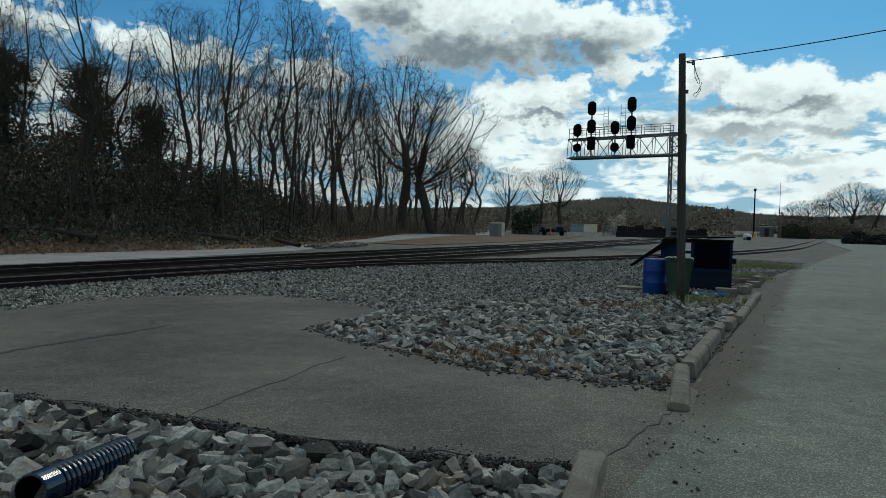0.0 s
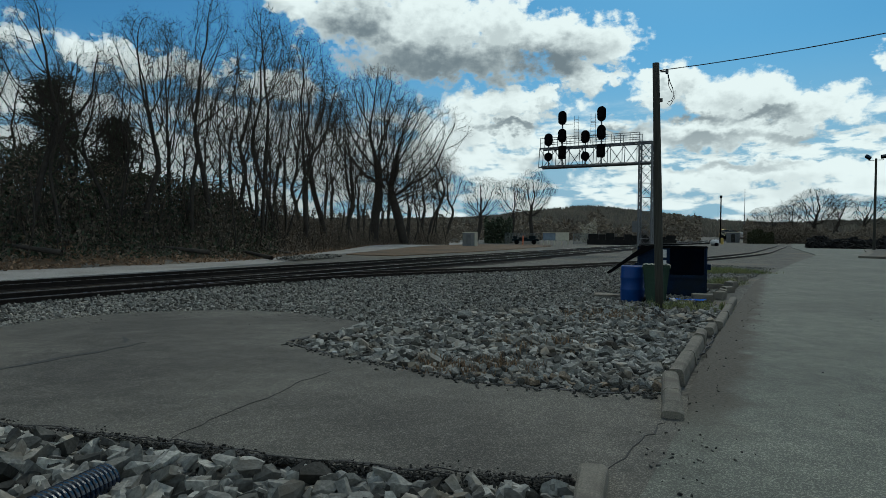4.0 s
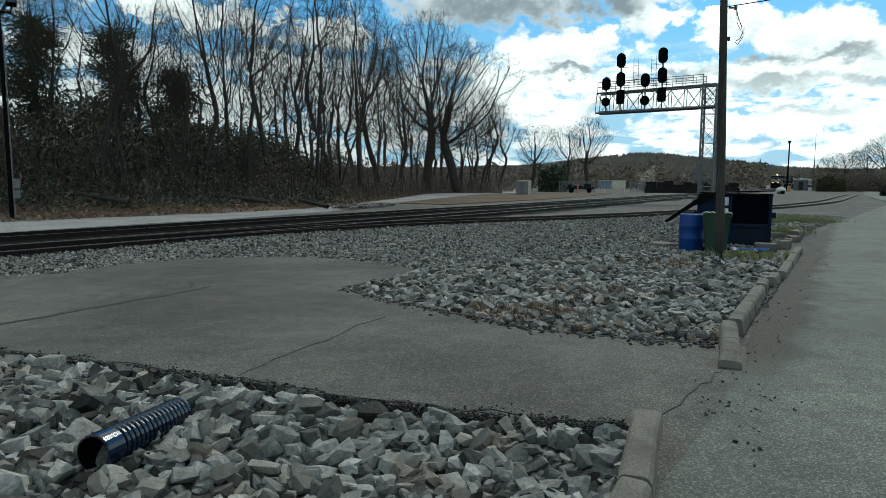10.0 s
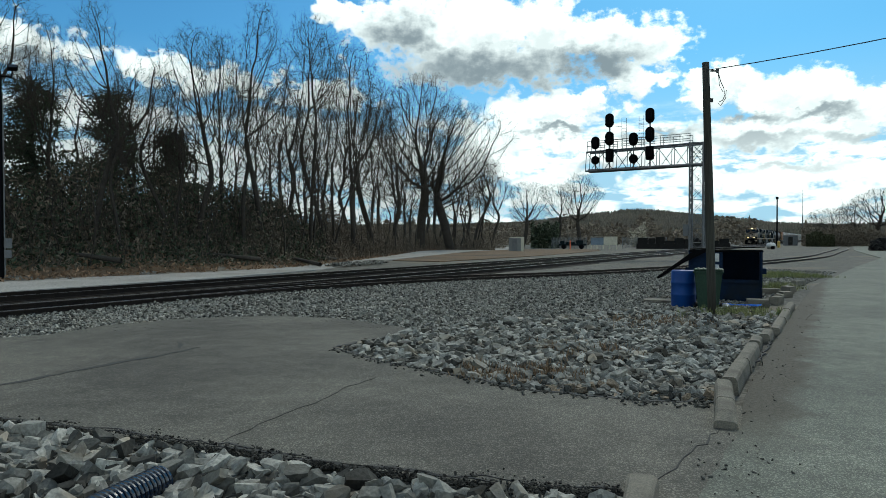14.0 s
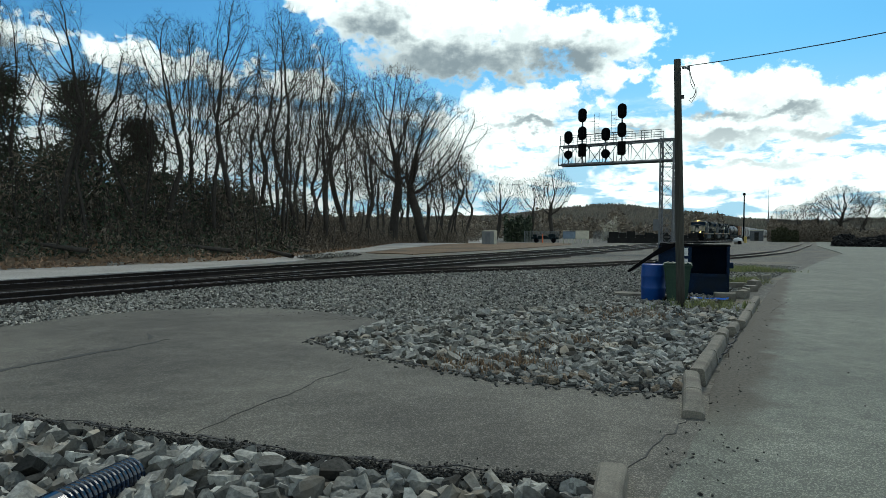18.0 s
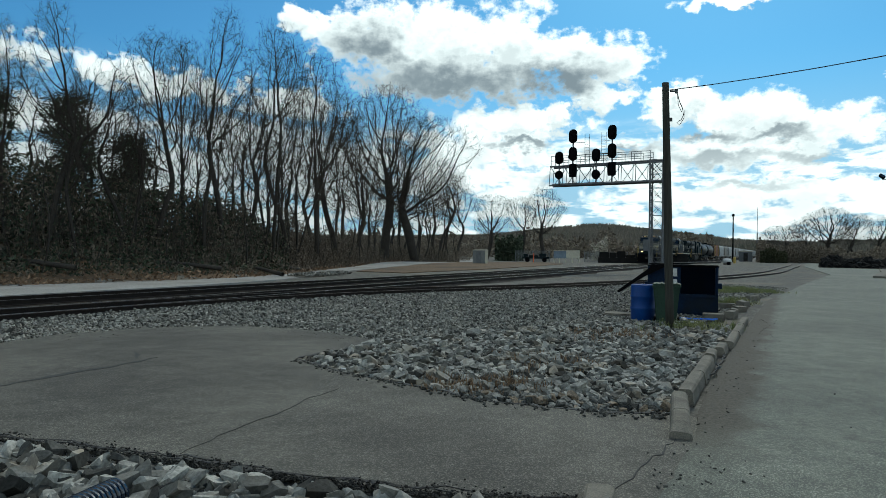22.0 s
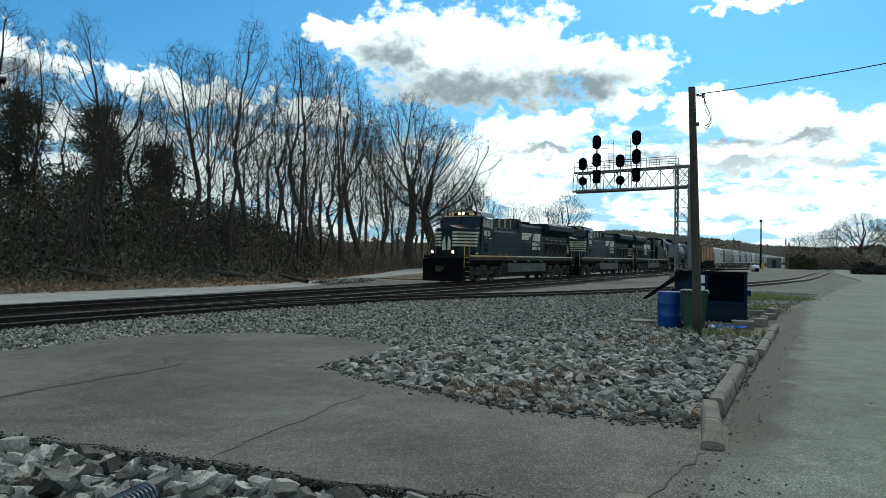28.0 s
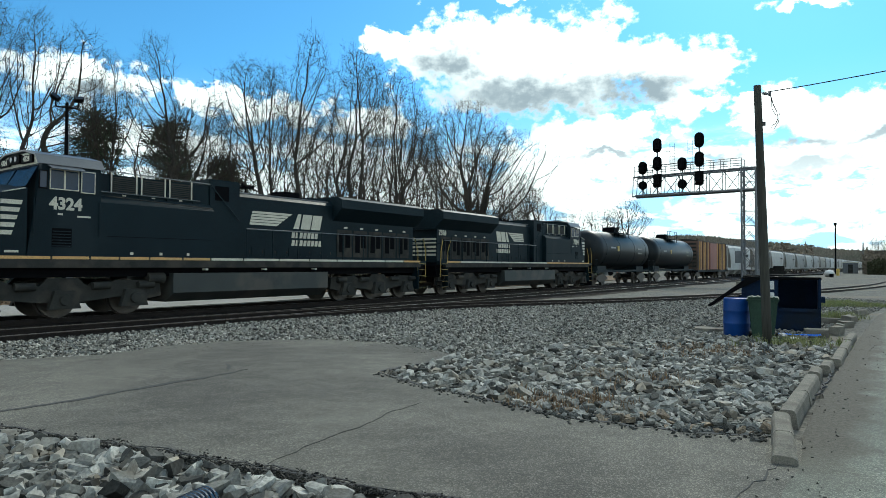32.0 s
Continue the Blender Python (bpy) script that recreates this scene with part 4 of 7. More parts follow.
# a second row, lower and deeper in the wood, and saplings at the edge
b = -48.0
while b < 1.0:
    set_tree(rt.choice(deep), b, min(edge_distance(b), 100) + rt.uniform(11, 28), rt.uniform(8.5, 14.0) * (1 if b < -6 else 0.6), rt.uniform(3.6, 5.2))
    b += rt.uniform(1.0, 1.8) if b < -18 else rt.uniform(0.7, 1.3)
b = -47.0
while b < 3.0:
    set_tree(rt.choice(thin), b, min(edge_distance(b), 96) + rt.uniform(1.5, 12), rt.uniform(3.0, 8.0), rt.uniform(1.6, 3.0))
    b += rt.uniform(0.7, 1.5) if b < -18 else rt.uniform(0.45, 0.9)
for t in templates:
    plant(t, spots[t.name])


# ---- undergrowth: many small leaves and twigs ----
def leaf_cloud(name, centres, size, mat, label, category, seed, thin_by=0.45):
    rng = np.random.default_rng(seed)
    n = len(centres)
    a = rng.normal(size=(n, 3))
    a /= np.linalg.norm(a, axis=1)[:, None]
    b = np.cross(a, rng.normal(size=(n, 3)))
    b /= np.linalg.norm(b, axis=1)[:, None]
    s = size * rng.uniform(0.5, 1.3, size=(n, 1))
    c = np.asarray(centres)
    u, v = a * s, b * s * thin_by
    V = np.stack([c - u, c + v * 0.9 - u * 0.1, c + u, c - v], axis=1).reshape(-1, 3)
    F = np.arange(n * 4).reshape(-1, 4)
    ob = raw(name, V.tolist(), F.tolist(), mat)
    return tagged(ob, label, category, kind="stuff")


def bank_cloud(n, b0, b1, depth, height, seed, low=0.0):
    rng = np.random.default_rng(seed)
    out = []
    while len(out) < n:
        b = rng.uniform(b0, b1)
        e = min(edge_distance(b), 95)
        back = rng.uniform(0, 1) ** 0.8 * depth
        x, y = at_bearing(b, e + 1.5 + back)
        h = height(b) * min(1, 0.03 + (back / 6.0) ** 1.5) * (0.66 + 0.75 * noise.noise((x * 0.3, y * 0.3, 7)) + 0.3 * noise.noise((x * 1.1, y * 1.1, 4)))
        z = ground_height(x, y) + low + h * rng.uniform(0, 1) ** 1.15
        out.append((x, y, z))
    return out


def under_height(b):
    return float(np.interp(b, [-50, -36, -31, -27, -22, -17, -15, -8, 2], [4.0, 4.0, 4.6, 4.6, 4.6, 4.6, 4.2, 3.6, 2.2]))


leaf_cloud("undergrowth", bank_cloud(44000, -50, -15, 13, under_height, 1), 0.15, BRUSH, "dense dark brown undergrowth on the bank", "undergrowth", 1, 0.3)
leaf_cloud("undergrowth", bank_cloud(34000, -50, -12, 13, under_height, 2), 0.15, EVERGREEN, "dark green vines and shrubs in the undergrowth", "undergrowth", 2)
leaf_cloud("undergrowth", bank_cloud(34000, -19, 3, 14, under_height, 3), 0.15, BRUSH, "brown scrub under the trees", "undergrowth", 3, 0.3)


def back_woods(n, b0, b1, seed):
    """Scrub deeper in the woods, behind the first trees."""
    rng = np.random.default_rng(seed)
    out = []
    for _ in range(n):
        b = rng.uniform(b0, b1)
        x, y = at_bearing(b, min(edge_distance(b), 100) + rng.uniform(12, 45))
        h = 6.0 * (0.6 + 0.8 * noise.noise((b * 0.45, 3, 2)) + 0.4 * noise.noise((b * 2.1, 5, 2)))
        out.append((x, y, ground_height(x, y) + max(h, 0.8) * rng.uniform(0, 1) ** 1.6))
    return out


leaf_cloud("undergrowth", back_woods(30000, -20, 4, 9), 0.2, BRUSH, "brown thicket deep in the woods", "undergrowth", 9, 0.16)


def stems(n, b0, b1, seed):
    rnd = random.Random(seed)
    V, F = [], []
    for _ in range(n):
        b = rnd.uniform(b0, b1)
        x, y = at_bearing(b, min(edge_distance(b), 95) + rnd.uniform(2.5, 12))
        p = Vector((x, y, ground_height(x, y) - 0.1))
        d = Vector((rnd.gauss(0, 0.35), rnd.gauss(0, 0.35), 1)).normalized()
        h = rnd.uniform(0.4, 1.2) * under_height(b)
        q = p + d * h * 0.5
        w = q + (d + Vector((rnd.gauss(0, 0.4), rnd.gauss(0, 0.4), 0))).normalized() * h * 0.5
        tube(V, F, [p, q, w], [0.022, 0.014, 0], 3)
    return tagged(raw("brush_stems", V, F, TWIG), "tangle of thin bare stems on the bank", "undergrowth", kind="stuff")


stems(1700, -48, 2, 5)
rb = random.Random(8)
litter = []
for _ in range(2600):
    b = rb.uniform(-48, -2)
    x, y = at_bearing(b, min(edge_distance(b), 100) + rb.uniform(-0.6, 3.2))
    litter.append((x, y, ground_height(x, y) + rb.uniform(0.0, 0.22)))
leaf_cloud("leaf_litter", litter, 0.13, DRY_LEAF, "brown dead leaves and sticks along the road's edge", "leaf litter", 6, 0.4)
for i, (b, dd, rz, ln) in enumerate(((-20.5, 2.6, 30, 4.0), (-14.5, 2.2, -40, 5.0), (-31, 2.4, 10, 3.5), (-12.0, 3.0, 70, 3.0))):
    x, y = at_bearing(b, edge_distance(b) + dd)
    V, F = [], []
    tube(V, F, [Vector((-ln / 2, 0, 0.5)), Vector((0, 0.1, 0.32)), Vector((ln / 2, -0.1, 0.06))], [0.06, 0.1, 0.14], 7)
    tube(V, F, [Vector((-ln / 4, 0, 0.4)), Vector((-ln / 3, 0.5, 0.8)), Vector((-ln / 2.2, 0.7, 1.3))], [0.05, 0.03, 0], 5)
    ob = raw("fallen_branch", V, F, BARK, smooth=True)
    ob.matrix_basis = pose(x, y, ground_height(x, y), 0, 0, rz)
    tagged(ob, "dead fallen branch at the foot of the bank", "fallen branch", group="fallen branches")


def pine(b, d, h, seed):
    rnd = random.Random(seed)
    rng = np.random.default_rng(seed)
    x, y = at_bearing(b, d)
    t = thing("evergreen_tree", "dark green pine among the bare trees", "tree", pose(x, y, ground_height(x, y)), group="evergreens on the bank")
    V, F = [], []
    tube(V, F, [Vector((0, 0, -0.3)), Vector((0.1, 0, h * 0.5)), Vector((0, 0.1, h))], [0.22, 0.16, 0.03], 7)
    pts = []
    for k in range(44):
        z = h * (0.34 + 0.66 * (k + rnd.random()) / 44)
        a, r = rnd.uniform(0, 6.28), (1 - (z / h - 0.38) / 0.62 * 0.75) * h * 0.24 * rnd.uniform(0.5, 1.1)
        p = Vector((r * math.cos(a), r * math.sin(a), z - 0.25 * r))
        tube(V, F, [Vector((0, 0, z)), Vector((0, 0, z)).lerp(p, 0.6) + Vector((0, 0, 0.15)), p], [0.05, 0.035, 0], 4)
        m = 300
        g = rng.normal(size=(m, 3)) * (0.55, 0.55, 0.2) + np.array(Vector((0, 0, z)).lerp(p, 0.8))
        pts.append(g)
    raw("trunk", V, F, BARK, t, smooth=True)
    c = leaf_cloud("needles", np.concatenate(pts), 0.17, EVERGREEN, "", "", seed, 0.16)
    del c["kind"]
    c.parent = t


pine(-34.4, 44, 8.6, 2), pine(-28.8, 45, 8.5, 3), pine(-24.6, 50, 7.0, 4)


# ---- curbs ----
def curb_piece(parent, p, q, w=0.15, h=0.14, drop=0.0, ends=(0, 0), tilt=0.0, name="curb_section"):
    """A precast curb length from p to q: battered sides, rounded top, optional sloped ends."""
    p, q = Vector((*p, 0)), Vector((*q, 0))
    d = q - p
    L = d.length
    bm = bmesh.new()
    prof = [(-w * 0.72, -0.1), (-w * 0.55, h * 0.75), (-w * 0.42, h * 0.95), (-w * 0.28, h), (w * 0.28, h), (w * 0.42, h * 0.95), (w * 0.55, h * 0.75), (w * 0.72, -0.1)]
    rings = []
    k = 7
    for i in range(k + 1):
        t = i / k
        y = t * L
        s = 1.0
        if ends[0] and t < 0.35:
            s = 0.45 + 0.55 * t / 0.35
        if ends[1] and t > 0.65:
            s = 0.45 + 0.55 * (1 - t) / 0.35
        ring = []
        for a, z in prof:
            j = 0.006 * noise.noise((p.x + a * 9, p.y + y * 6, z * 8))
            ring.append(bm.verts.new((a * (1.25 - 0.25 * s) + j, y, (z * s if z > 0 else z) + j)))
        rings.append(ring)
    n = len(prof)
    for a, b in zip(rings, rings[1:]):
        for i in range(n):
            bm.faces.new((a[i], a[(i + 1) % n], b[(i + 1) % n], b[i]))
    bm.faces.new(rings[0][::-1]), bm.faces.new(rings[-1])
    bmesh.ops.recalc_face_normals(bm, faces=bm.faces)
    ang = -math.degrees(math.atan2(d.x, d.y))
    return part(name, bm, CONCRETE, parent, m=pose(p.x, p.y, -drop, 0, tilt, ang))


curb = thing("curb", "broken precast concrete curb along the lot", "curb", kind="structure")
curb_piece(curb, (0.35, 2.1), (0.82, 3.12), 0.155, 0.14)
curb_piece(curb, (0.83, 3.15), (1.22, 4.33), 0.155, 0.14, ends=(0, 1))
curb_piece(curb, (2.29, 5.60), (2.50, 6.13), 0.15, 0.14, ends=(1, 0))
curb_piece(curb, (2.505, 6.15), (2.80, 6.92), 0.15, 0.14, tilt=2)
curb_piece(curb, (2.90, 7.02), (3.53, 8.16), 0.15, 0.14)
curb_piece(curb, (3.56, 8.20), (4.24, 9.43), 0.15, 0.135, tilt=-3)
curb_piece(curb, (4.40, 9.75), (4.66, 10.25), 0.14, 0.115, tilt=5)
curb_piece(curb, (4.86, 10.40), (5.20, 11.0), 0.14, 0.115, tilt=-4)
curb_piece(curb, (5.38, 11.15), (6.20, 12.62), 0.14, 0.115, tilt=2)
curb_piece(curb, (6.28, 12.72), (7.05, 14.1), 0.14, 0.115, tilt=-5)
curb_piece(curb, (7.12, 14.25), (7.9, 15.6), 0.14, 0.115, tilt=4)
curb_piece(curb, (10.35, 20.7), (11.1, 21.9), 0.155, 0.14)
curb_piece(curb, (11.8, 23.1), (12.5, 23.8), 0.155, 0.14)


def chunk(x, y, rz, sx, sy, sz, tilt=0, seed=0):
    rnd = random.Random(seed)
    sx, sy, sz = sx * 0.78, sy * 0.78, sz * 0.85
    bm = box(bmesh.new(), -sx / 2, sx / 2, -sy / 2, sy / 2, 0, sz, bev=0.012)
    for v in bm.verts:
        v.co += Vector((rnd.uniform(-1, 1), rnd.uniform(-1, 1), rnd.uniform(-1, 1))) * 0.012
    ob = part("concrete_chunk", bm, CONCRETE, m=pose(x, y, -0.05, tilt, 0, rz))
    return tagged(ob, "broken concrete curb chunk lying in the rubble", "concrete chunk", group="broken concrete by the curb")


for i, a in enumerate([(9.35, 19.75, -18, 0.8, 0.34, 0.2), (9.95, 19.85, 40, 0.5, 0.32, 0.28, 8), (7.29, 15.97, -15, 0.62, 0.34, 0.24), (8.11, 16.74, 50, 0.62, 0.28, 0.24, 5), (10.3, 20.4, 30, 0.45, 0.3, 0.24, -8), (8.75, 17.9, 62, 0.55, 0.24, 0.2, 6), (9.3, 18.7, 20, 0.5, 0.26, 0.2, 6)]):
    chunk(*a, seed=i)

# ---- cracks and grit on the asphalt ----
CRACKFILL = material("dark_crack", (0.03, 0.029, 0.027), (0.022, 0.021, 0.02), 12, 0.95)


def crack(pts, w, seed, top=0.001):
    rnd = random.Random(seed)
    V, F = [], []
    line = []
    for a, b in zip(pts, pts[1:]):
        a, b = Vector(a), Vector(b)
        k = max(2, int((b - a).length / 0.12))
        for i in range(k):
            line.append(a.lerp(b, i / k) + Vector((rnd.gauss(0, 0.014), rnd.gauss(0, 0.02))))
    line.append(Vector(pts[-1]))
    for i, p in enumerate(line):
        d = line[min(i + 1, len(line) - 1)] - line[max(i - 1, 0)]
        s = Vector((-d.y, d.x)).normalized() * w * rnd.uniform(0.35, 1.2) * min(1, 0.25 + min(i, len(line) - 1 - i) / 5)
        V += [(p.x + s.x, p.y + s.y, top), (p.x - s.x, p.y - s.y, top), (p.x + s.x, p.y + s.y, top - 0.02), (p.x - s.x, p.y - s.y, top - 0.02)]
    for i in range(len(line) - 1):
        a, b = i * 4, i * 4 + 4
        F += [(a, a + 1, b + 1, b), (a, b, b + 2, a + 2), (a + 1, a + 3, b + 3, b + 1)]
    ob = raw("crack", V, F, CRACKFILL)
    return tagged(ob, "dark ragged crack in the asphalt apron", "crack", kind="structure")


crack([(-6.6, 4.9), (-5.07, 7.29), (-4.8, 7.9), (-4.46, 8.58), (-4.2, 9.01), (-3.98, 9.63)], 0.055, 1)
crack([(-4.6, 10.2), (-4.35, 9.85), (-4.22, 9.5)], 0.035, 2)
crack([(-1.93, 5.1), (-1.76, 5.74), (-1.45, 6.4), (-1.28, 6.98), (-1.0, 7.6)], 0.005, 3)
crack([(1.28, 4.3), (1.6, 4.75), (1.95, 5.2), (2.25, 5.62)], 0.008, 4)
crack([(-4.0, 5.7), (-3.3, 5.48), (-2.6, 5.27), (-2.0, 5.07)], 0.018, 5)
crack([(-2.0, 5.06), (-1.5, 4.88), (-1.05, 4.70), (-0.5, 4.58), (0.2, 4.33)], 0.024, 6)
crack([(-1.13, 8.63), (-1.93, 9.67), (-1.53, 10.39), (-1.05, 11.03), (-0.8, 11.36)], 0.04, 40)
crack([(2.45, 6.47), (1.8, 6.59), (1.26, 6.78), (0.69, 7.02), (0.27, 7.45), (-0.34, 7.97), (-1.13, 8.61)], 0.03, 41)
crack([(2.9, 7.0), (3.6, 8.1), (4.4, 9.4), (5.4, 11.2), (7.2, 14.2)], 0.012, 8, 0.006)
for k, (a, b) in enumerate(zip(NEAR_EDGE[1:], NEAR_EDGE[2:])):
    crack([(a[0], a[1] + 0.05), ((a[0] + b[0]) / 2, (a[1] + b[1]) / 2 + 0.02 + 0.05 * (k % 3)), (b[0], b[1] + 0.05)], 0.02, 20 + k)
rg = random.Random(9)
grit, edge_grit = [], []
for _ in range(170):
    t = rg.random() ** 1.6
    x, y = 1.3 + 7 * t, 4.2 + 12 * t
    grit.append((x + abs(rg.gauss(0, 0.26)) + 0.22, y + rg.gauss(0, 0.3), 0.004, rg.choice((rg.uniform(0.006, 0.016), rg.uniform(0.008, 0.032)))))
for _ in range(3600):
    e = rg.randrange(1, len(NEAR_EDGE) - 1)
    p = Vector(NEAR_EDGE[e]).lerp(Vector(NEAR_EDGE[e + 1]), rg.random())
    w = max(0.0, 0.05 + 0.11 * noise.noise((p.x * 1.7, p.y * 1.7, 3)))
    edge_grit.append((p.x, p.y + rg.gauss(-0.02, 0.02 + w * 0.75), rg.uniform(-0.012, 0.003), rg.choice((rg.uniform(0.006, 0.015), rg.uniform(0.008, 0.018), rg.uniform(0.01, 0.034)))))
for _ in range(260):
    e = rg.randrange(len(WEDGE_LOW) - 1)
    p = Vector(WEDGE_LOW[e]).lerp(Vector(WEDGE_LOW[e + 1]), rg.random())
    grit.append((p.x, p.y - abs(rg.gauss(0, 0.12)) - 0.01, 0.003, rg.uniform(0.01, 0.05)))
for _ in range(120):
    x = rg.uniform(-6.5, 0.5)
    grit.append((x, 13.3 - abs(x + 4) * 0.35 - abs(rg.gauss(0, 0.5)), 0.0, rg.uniform(0.008, 0.024)))
for _ in range(40):
    grit.append((rg.uniform(2.0, 9), rg.uniform(3, 14), 0.004, rg.uniform(0.008, 0.024)))
grit = [g for g in grit if not (g[2] == 0.0 and not inside(g[0], g[1], NEAR_EDGE + [(2.0, 4.75), (2.7, 5.7)] + WEDGE_LOW + APRON_FAR))]
CRUMB = material("asphalt_crumbs", (0.07, 0.068, 0.06), (0.04, 0.039, 0.035), 3, 0.95, island=0.6, spec=0.1)
scatter("grit", grit, SHAPES_SMALL, CRUMB, "scattered grit and small stones on the asphalt", "grit", 12)
scatter("broken_edge", edge_grit, SHAPES_SMALL, material("black_asphalt_crumbs", (0.045, 0.043, 0.038), (0.022, 0.021, 0.019), 3, 0.95, island=0.7, spec=0.1), "black crumbled asphalt along the apron's broken edge", "asphalt crumbs", 13)
# ---- corrugated pipe in the rubble ----
pipe = thing("drain_pipe", "black corrugated plastic drain pipe, blue sheen in its colour", "drain pipe")
bm = bmesh.new()
P0, P1 = Vector((-2.11, 3.38, 0.09)), Vector((-1.99, 4.22, 0.03))
ax = (P1 - P0).normalized()
u = ax.cross(Vector((0, 0, 1))).normalized()
w = u.cross(ax)
rings, n = [], 24
prof = [(0.0, 0.102), (0.005, 0.108), (0.14, 0.108), (0.145, 0.098)]
x = 0.16
while x < 0.80:
    prof += [(x, 0.090), (x + 0.008, 0.106), (x + 0.024, 0.106), (x + 0.032, 0.090)]
    x += 0.042
for x, r in prof:
    rings.append([bm.verts.new(P0 + ax * x + (u * math.cos(2 * math.pi * k / n) + w * math.sin(2 * math.pi * k / n)) * r) for k in range(n)])
for a, b in zip(rings, rings[1:]):
    for k in range(n):
        bm.faces.new((a[k], a[(k + 1) % n], b[(k + 1) % n], b[k]))
inner = [bm.verts.new(P0 + ax * 0.0 + (u * math.cos(2 * math.pi * k / n) + w * math.sin(2 * math.pi * k / n)) * 0.095) for k in range(n)]
for k in range(n):
    bm.faces.new((rings[0][k], inner[k], inner[(k + 1) % n], rings[0][(k + 1) % n]))
bmesh.ops.recalc_face_normals(bm, faces=bm.faces)
part("corrugated_tube", bm, PIPE, pipe, smooth=False)
# The hollow's shade is painted as a matt black lining; the plastic is the same.
bm = bmesh.new()
bore = [[bm.verts.new(P0 + ax * x + (u * math.cos(2 * math.pi * k / n) + w * math.sin(2 * math.pi * k / n)) * 0.0945) for k in range(n)] for x in (0.004, 0.78)]
for k in range(n):
    bm.faces.new((bore[0][k], bore[1][k], bore[1][(k + 1) % n], bore[0][(k + 1) % n]))
bm.faces.new(bore[1])
part("bore", bm, SIGNAL_BLACK, pipe, "inside of the pipe, its shade painted matt black")

# ---- utility pole and its wire ----
pole = thing("utility_pole", "weathered wooden utility pole standing in the rubble", "pole", pose(5.50, 14.2, -0.12))
bm = bmesh.new()
rings = []
for i in range(9):
    t = i / 8
    r = 0.096 - 0.02 * t
    rings.append([bm.verts.new((-0.17 * t + r * math.cos(k * math.pi / 9) + 0.004 * math.sin(7 * t + k), r * math.sin(k * math.pi / 9), 5.6 * t)) for k in range(18)])
for a, b in zip(rings, rings[1:]):
    for k in range(18):
        bm.faces.new((a[k], a[(k + 1) % 18], b[(k + 1) % 18], b[k]))
bm.faces.new(rings[-1]), bm.faces.new(rings[0][::-1])
part("shaft", bm, POLEWOOD, pole, smooth=True)
bm = bmesh.new()
cyl(bm, (-0.06, 0, 5.42), (0.08, 0, 5.42), 0.022, n=8)
box(bm, 0.06, 0.11, -0.03, 0.03, 5.37, 5.47, bev=0.008)
part("wire_hook", bm, GALV, pole)
boxp("bracket", (-0.08, -0.01, -0.02, 0.02, 4.74, 4.82), CABLE, pole, "small dark bracket")


def cable(name, pts, r, mat, parent=None, label="", category=""):
    V, F = [], []
    tube(V, F, [Vector(p) for p in pts], [r] * len(pts), 6)
    ob = raw(name, V, F, mat, parent)
    if category:
        tagged(ob, label, category)
    return ob


cable("drop_wire", [(0.10, 0, 5.40), (0.16, 0.02, 5.2), (0.22, 0.0, 5.05), (0.26, 0.02, 4.9), (0.20, 0.0, 4.78), (0.12, 0, 4.74)], 0.009, CABLE, pole)
cable("drop_wire", [(0.10, 0, 5.40), (0.13, 0, 5.1), (0.2, -0.02, 4.95), (0.28, 0, 5.0), (0.26, 0, 4.82), (0.16, 0, 4.66), (0.10, 0, 4.72)], 0.007, CABLE, pole)
cable("overhead_wire", [(5.40 + 16.6 * i / 24, 14.25 - 17.25 * i / 24, 5.33 - 1.2 * i / 24 + 5.0 * (i / 24) ** 2) for i in range(25)], 0.010, CABLE, None, "black overhead service wire from the pole", "wire")

# ---- dumpster, barrel, cart, tarp ----
DP = pose(7.40, 18.17, -0.06, 0, 0, -24)
dump = thing("dumpster", "dark blue steel dumpster with its lid hanging open", "dumpster", DP)
W2, D2, H = 0.88, 0.62, 1.34
boxp("floor_plate", (-W2, W2, -D2, D2, 0.03, 0.08), BIN_INSIDE, dump)
boxp("back_wall", (-W2, W2, D2 - 0.03, D2, 0.02, H), BIN_INSIDE, dump)
boxp("left_wall", (-W2, -W2 + 0.03, -D2, D2 - 0.03, 0.02, H), BIN_BLUE, dump)
boxp("right_wall", (W2 - 0.03, W2, -D2, D2 - 0.03, 0.02, H), BIN_BLUE, dump)
boxp("front_panel", (-W2 + 0.03, W2 - 0.03, -D2, -D2 + 0.03, 0.02, 0.6), BIN_BLUE, dump, bev=0.008)
boxp("front_panel", (-W2 + 0.03, -0.05, -D2, -D2 + 0.03, 0.6, H), BIN_BLUE, dump, bev=0.008)
boxp("lower_lip", (-W2 + 0.05, W2 - 0.05, -D2 - 0.05, -D2, 0.5, 0.6), BIN_BLUE, dump, bev=0.01)
for x in (-W2 - 0.04, W2):
    boxp("corner_post", (x, x + 0.04, -D2 - 0.03, -D2 + 0.04, 0.0, H + 0.02), BIN_BLUE, dump)
    boxp("fork_pocket", (*((x - 0.1, x) if x < 0 else (x + 0.04, x + 0.14)), -0.4, 0.4, 0.75, 0.9), BIN_BLUE, dump, bev=0.01)
for y in (-D2 - 0.02, D2 - 0.02):
    boxp("top_rim", (-W2 - 0.04, W2 + 0.06, y, y + 0.05, H, H + 0.05), SIGNAL_BLACK, dump, bev=0.008)
part("lid", prism(bmesh.new(), [(-W2 - 0.05, H + 0.05), (W2 + 0.1, H + 0.12), (W2 + 0.1, H + 0.15), (-W2 - 0.05, H + 0.09)], -0.1, D2 + 0.05), SIGNAL_BLACK, dump, "black plastic lid")
